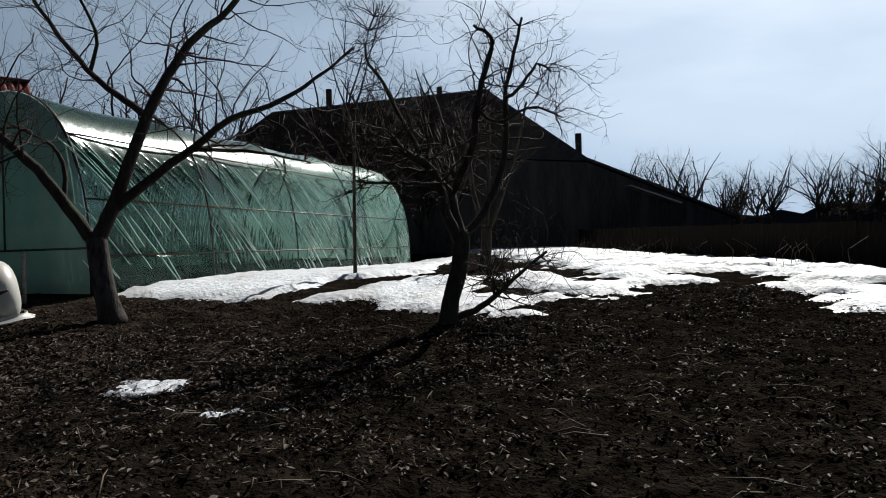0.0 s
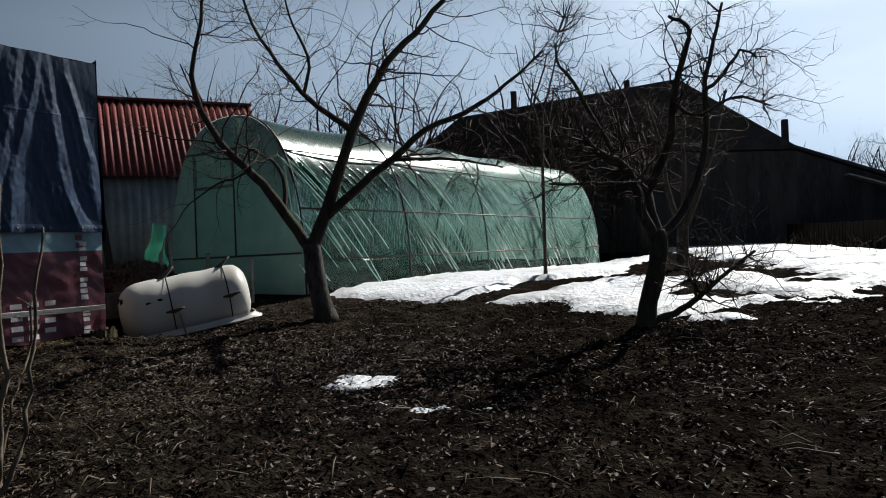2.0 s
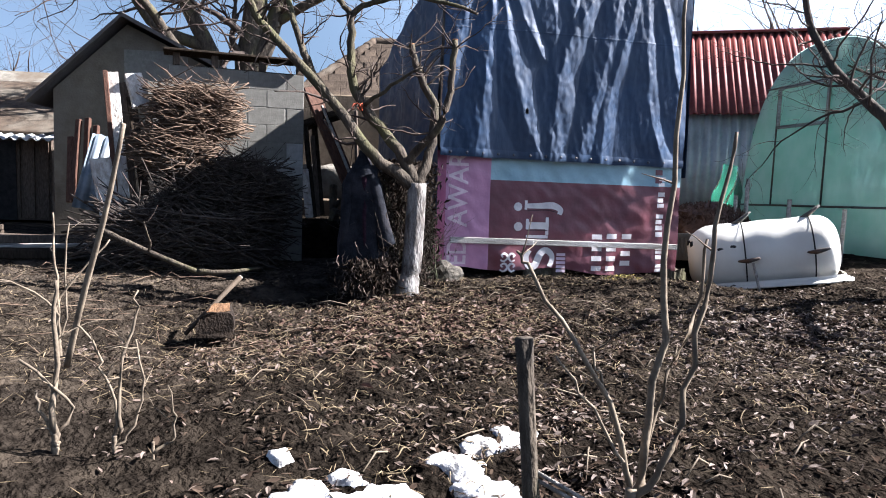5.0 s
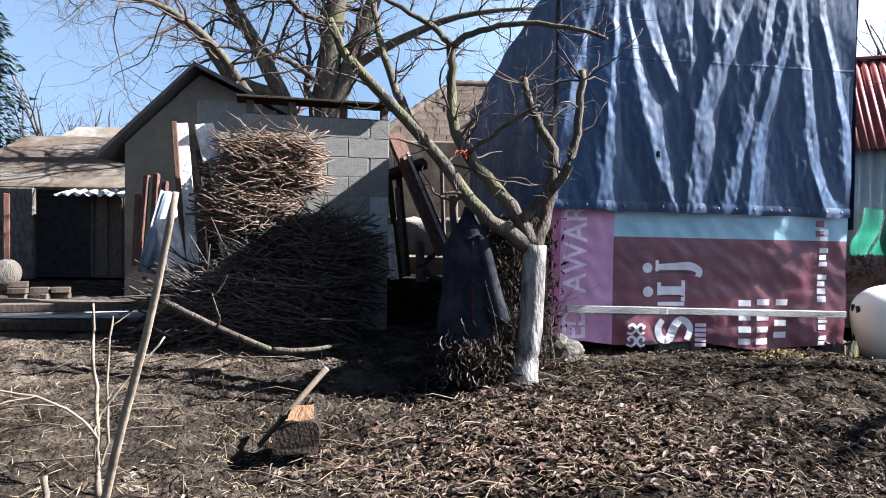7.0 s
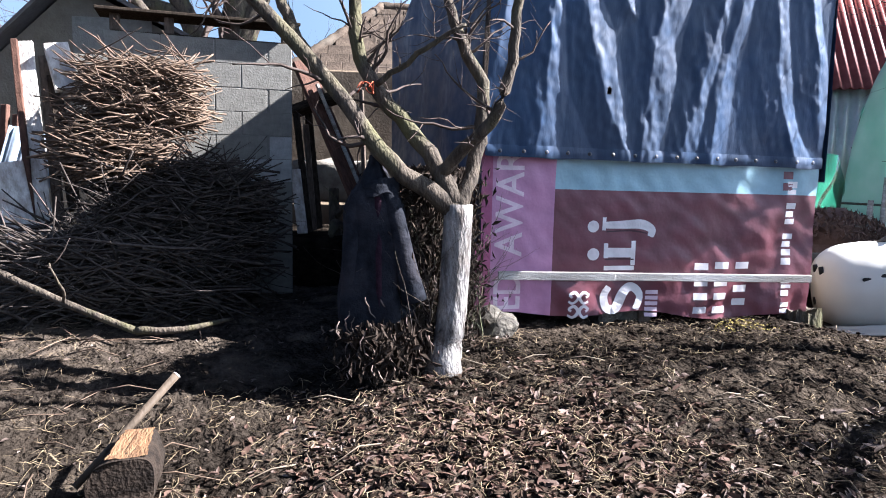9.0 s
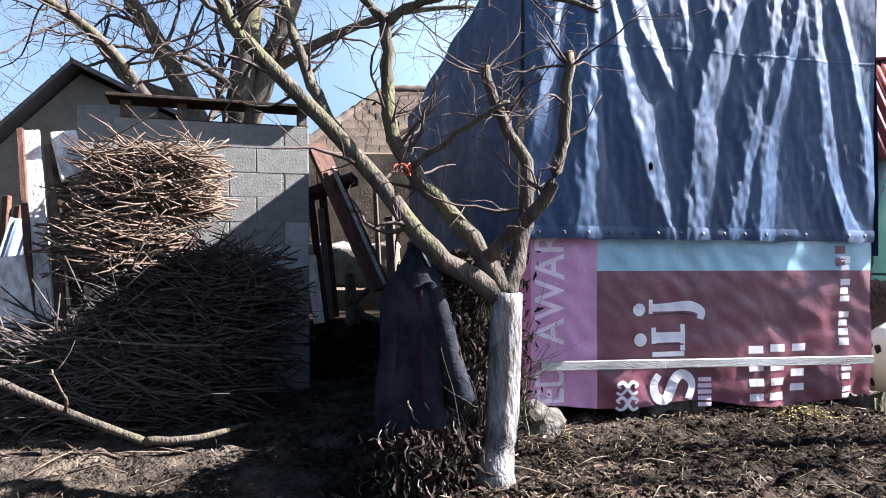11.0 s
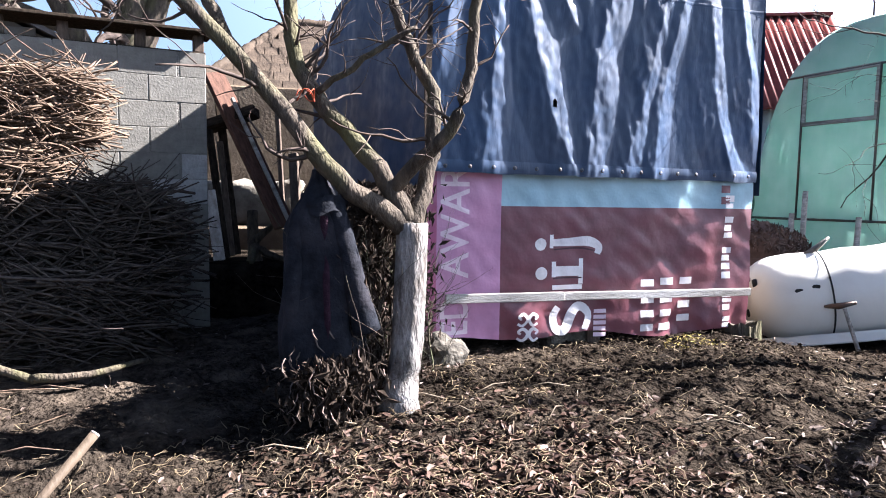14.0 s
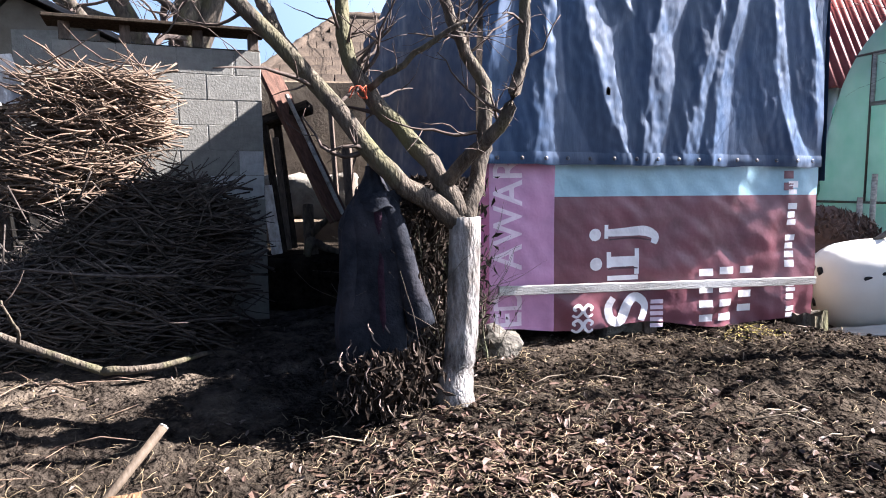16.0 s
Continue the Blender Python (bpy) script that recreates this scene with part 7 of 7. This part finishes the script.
def log_ring(v, x, z):
    """The chunk narrows and rises away from its dark end."""
    n_ = noise.noise((x * 9, v * 3, z * 9))
    return (x * (1 - 0.22 * v) + 0.03 * v + 0.014 * n_, 0.3 * v + 0.016 * noise.noise((x * 12, z * 12, 2)) * (v in (0, 1)), max(-0.03, z * (1 + 0.12 * v) + 0.012 * n_))


V, F, NK = [], [], 12
rim = spline([(x, 0, z) for x, z in RIM], 36)
NA = len(rim)
for k in range(NK + 1):
    for p in rim:
        V.append(log_ring(k / NK, p[0], p[2]))
for k in range(NK):
    for i in range(NA - 1):
        F.append((k * NA + i, (k + 1) * NA + i, (k + 1) * NA + i + 1, k * NA + i + 1))
F += [tuple(range(NA)), tuple(NK * NA + i for i in range(NA))[::-1]]
mesh_ob("bark", V, F, M_LOG, LOG, False)
V, F = [], []
for k in range(15):
    for i in range(13):
        v = 0.06 + 0.9 * k / 14
        x = -0.06 + 0.15 * i / 12 + 0.012 * noise.noise((k * 0.5, i * 0.2, 4)) * (i in (0, 12))
        px, py, pz = log_ring(v, x, 0.176)
        V.append((px, py, pz + 0.006 + 0.008 * abs(noise.noise((i * 0.9, k * 0.2, 7))) - 0.05 * max(0, x - 0.06)))
for k in range(14):
    for i in range(12):
        F.append((k * 13 + i, k * 13 + i + 1, k * 13 + 14 + i, k * 13 + 13 + i))
mesh_ob("split_face", V, F, M_SPLIT, LOG, False, "weathered orange split wood")
AX = empty("tool_handle", pose(0, 0, 0), "peeled wooden tool handle leaning over the log", "tool handle")
hl = [Vector((-6.1, 1.45, -0.12)), Vector((-6.17, 1.65, 0.05)), Vector((-6.27, 1.9, 0.26))]
tubes("shaft", [(hl, [0.016, 0.017, 0.019])], M_HANDLE, AX, 10)
hd = (hl[2] - hl[1]).normalized()
tubes("cut_end", [([hl[2] - hd * 0.004, hl[2] + hd * 0.003], [0.0195, 0.018])], M_WHITE, AX, 10, "pale sawn end")

# ---- fallen branch and twigs ----
tree("fallen_branch", [(-8.5, 1.12, 0.5), (-8.2, 1.55, 0.28), (-7.95, 1.95, 0.1)], [
    ([(-7.95, 1.95, 0.1), (-7.85, 2.25, 0.1), (-7.95, 2.6, 0.12)], 0.03, 0.014),
    ([(-8.2, 1.55, 0.28), (-8.0, 1.5, 0.45), (-7.9, 1.45, 0.6)], 0.012, 0.006),
], M_BARK_PALE, M_BARK_PALE, M_TWIG, "broken branch lying beside the brushwood", 95, 0.028, per=4, L=0.25, levels=0)
rng = random.Random(33)
lines = []
for _ in range(150):
    x, y = rng.uniform(-9, -5.2), rng.uniform(-1.5, 1.9)
    a = rng.gauss(radians(65), 0.7)
    L = rng.uniform(0.12, 0.55)
    z = ground_z(x, y) + 0.015
    lines.append(([(x, y, z), (x + L * 0.5 * math.cos(a), y + L * 0.5 * math.sin(a), z + rng.uniform(0.01, 0.07)), (x + L * math.cos(a), y + L * math.sin(a), z + rng.uniform(0, 0.05))], [0.0045, 0.004, 0.002]))
tagged(tubes("twig_litter", lines, M_BRUSH, None, 4), "scattered cut twigs on the ground", "twigs", kind="stuff")
lines = []
for _ in range(260):
    x, y = rng.uniform(-6.5, 2), rng.uniform(1.4, 7.5)
    a, L = rng.uniform(0, 6.283), rng.uniform(0.08, 0.35)
    z = ground_z(x, y) + 0.012
    lines.append(([(x, y, z), (x + L * 0.5 * math.cos(a), y + L * 0.5 * math.sin(a), z + rng.uniform(0.005, 0.05)), (x + L * math.cos(a), y + L * math.sin(a), z)], [0.004, 0.004, 0.002]))
tagged(tubes("twig_litter", lines, M_TWIG_PALE, None, 4), "thin fallen twigs among the leaves", "twigs", kind="stuff")
# curled dry grass and root threads over the soil
rng = random.Random(37)
lines = []
while len(lines) < 2600:
    x, y = rng.uniform(-7.0, -2.6), rng.uniform(1.2, 6.2)
    if rng.random() > 0.25 + 0.75 * drift(x, y):
        continue
    a, k, L = rng.uniform(0, 6.283), rng.gauss(0, 1.1), rng.uniform(0.04, 0.13)
    p = Vector((x, y, ground_z(x, y) + 0.012))
    pts = [p]
    for i in range(4):
        a += k * 0.5
        q = pts[-1] + Vector((math.cos(a), math.sin(a), 0)) * L / 4
        q.z = ground_z(q.x, q.y) + 0.012 + rng.uniform(0, 0.022)
        pts.append(q)
    r = rng.uniform(0.0016, 0.0034)
    lines.append((pts, [r, r, r, r * 0.8, r * 0.5]))
tagged(tubes("curled_grass", lines, M_STRAW, None, 3), "curled dry grass and root threads over the soil", "dry grass", kind="stuff")
litter("leaf_litter", 450, (-6.4, -3.6, 1.4, 5.4), 0.028, M_LEAF_RED, "large curled leaves on top of the drift", 41, aspect=0.5, dens=drift)
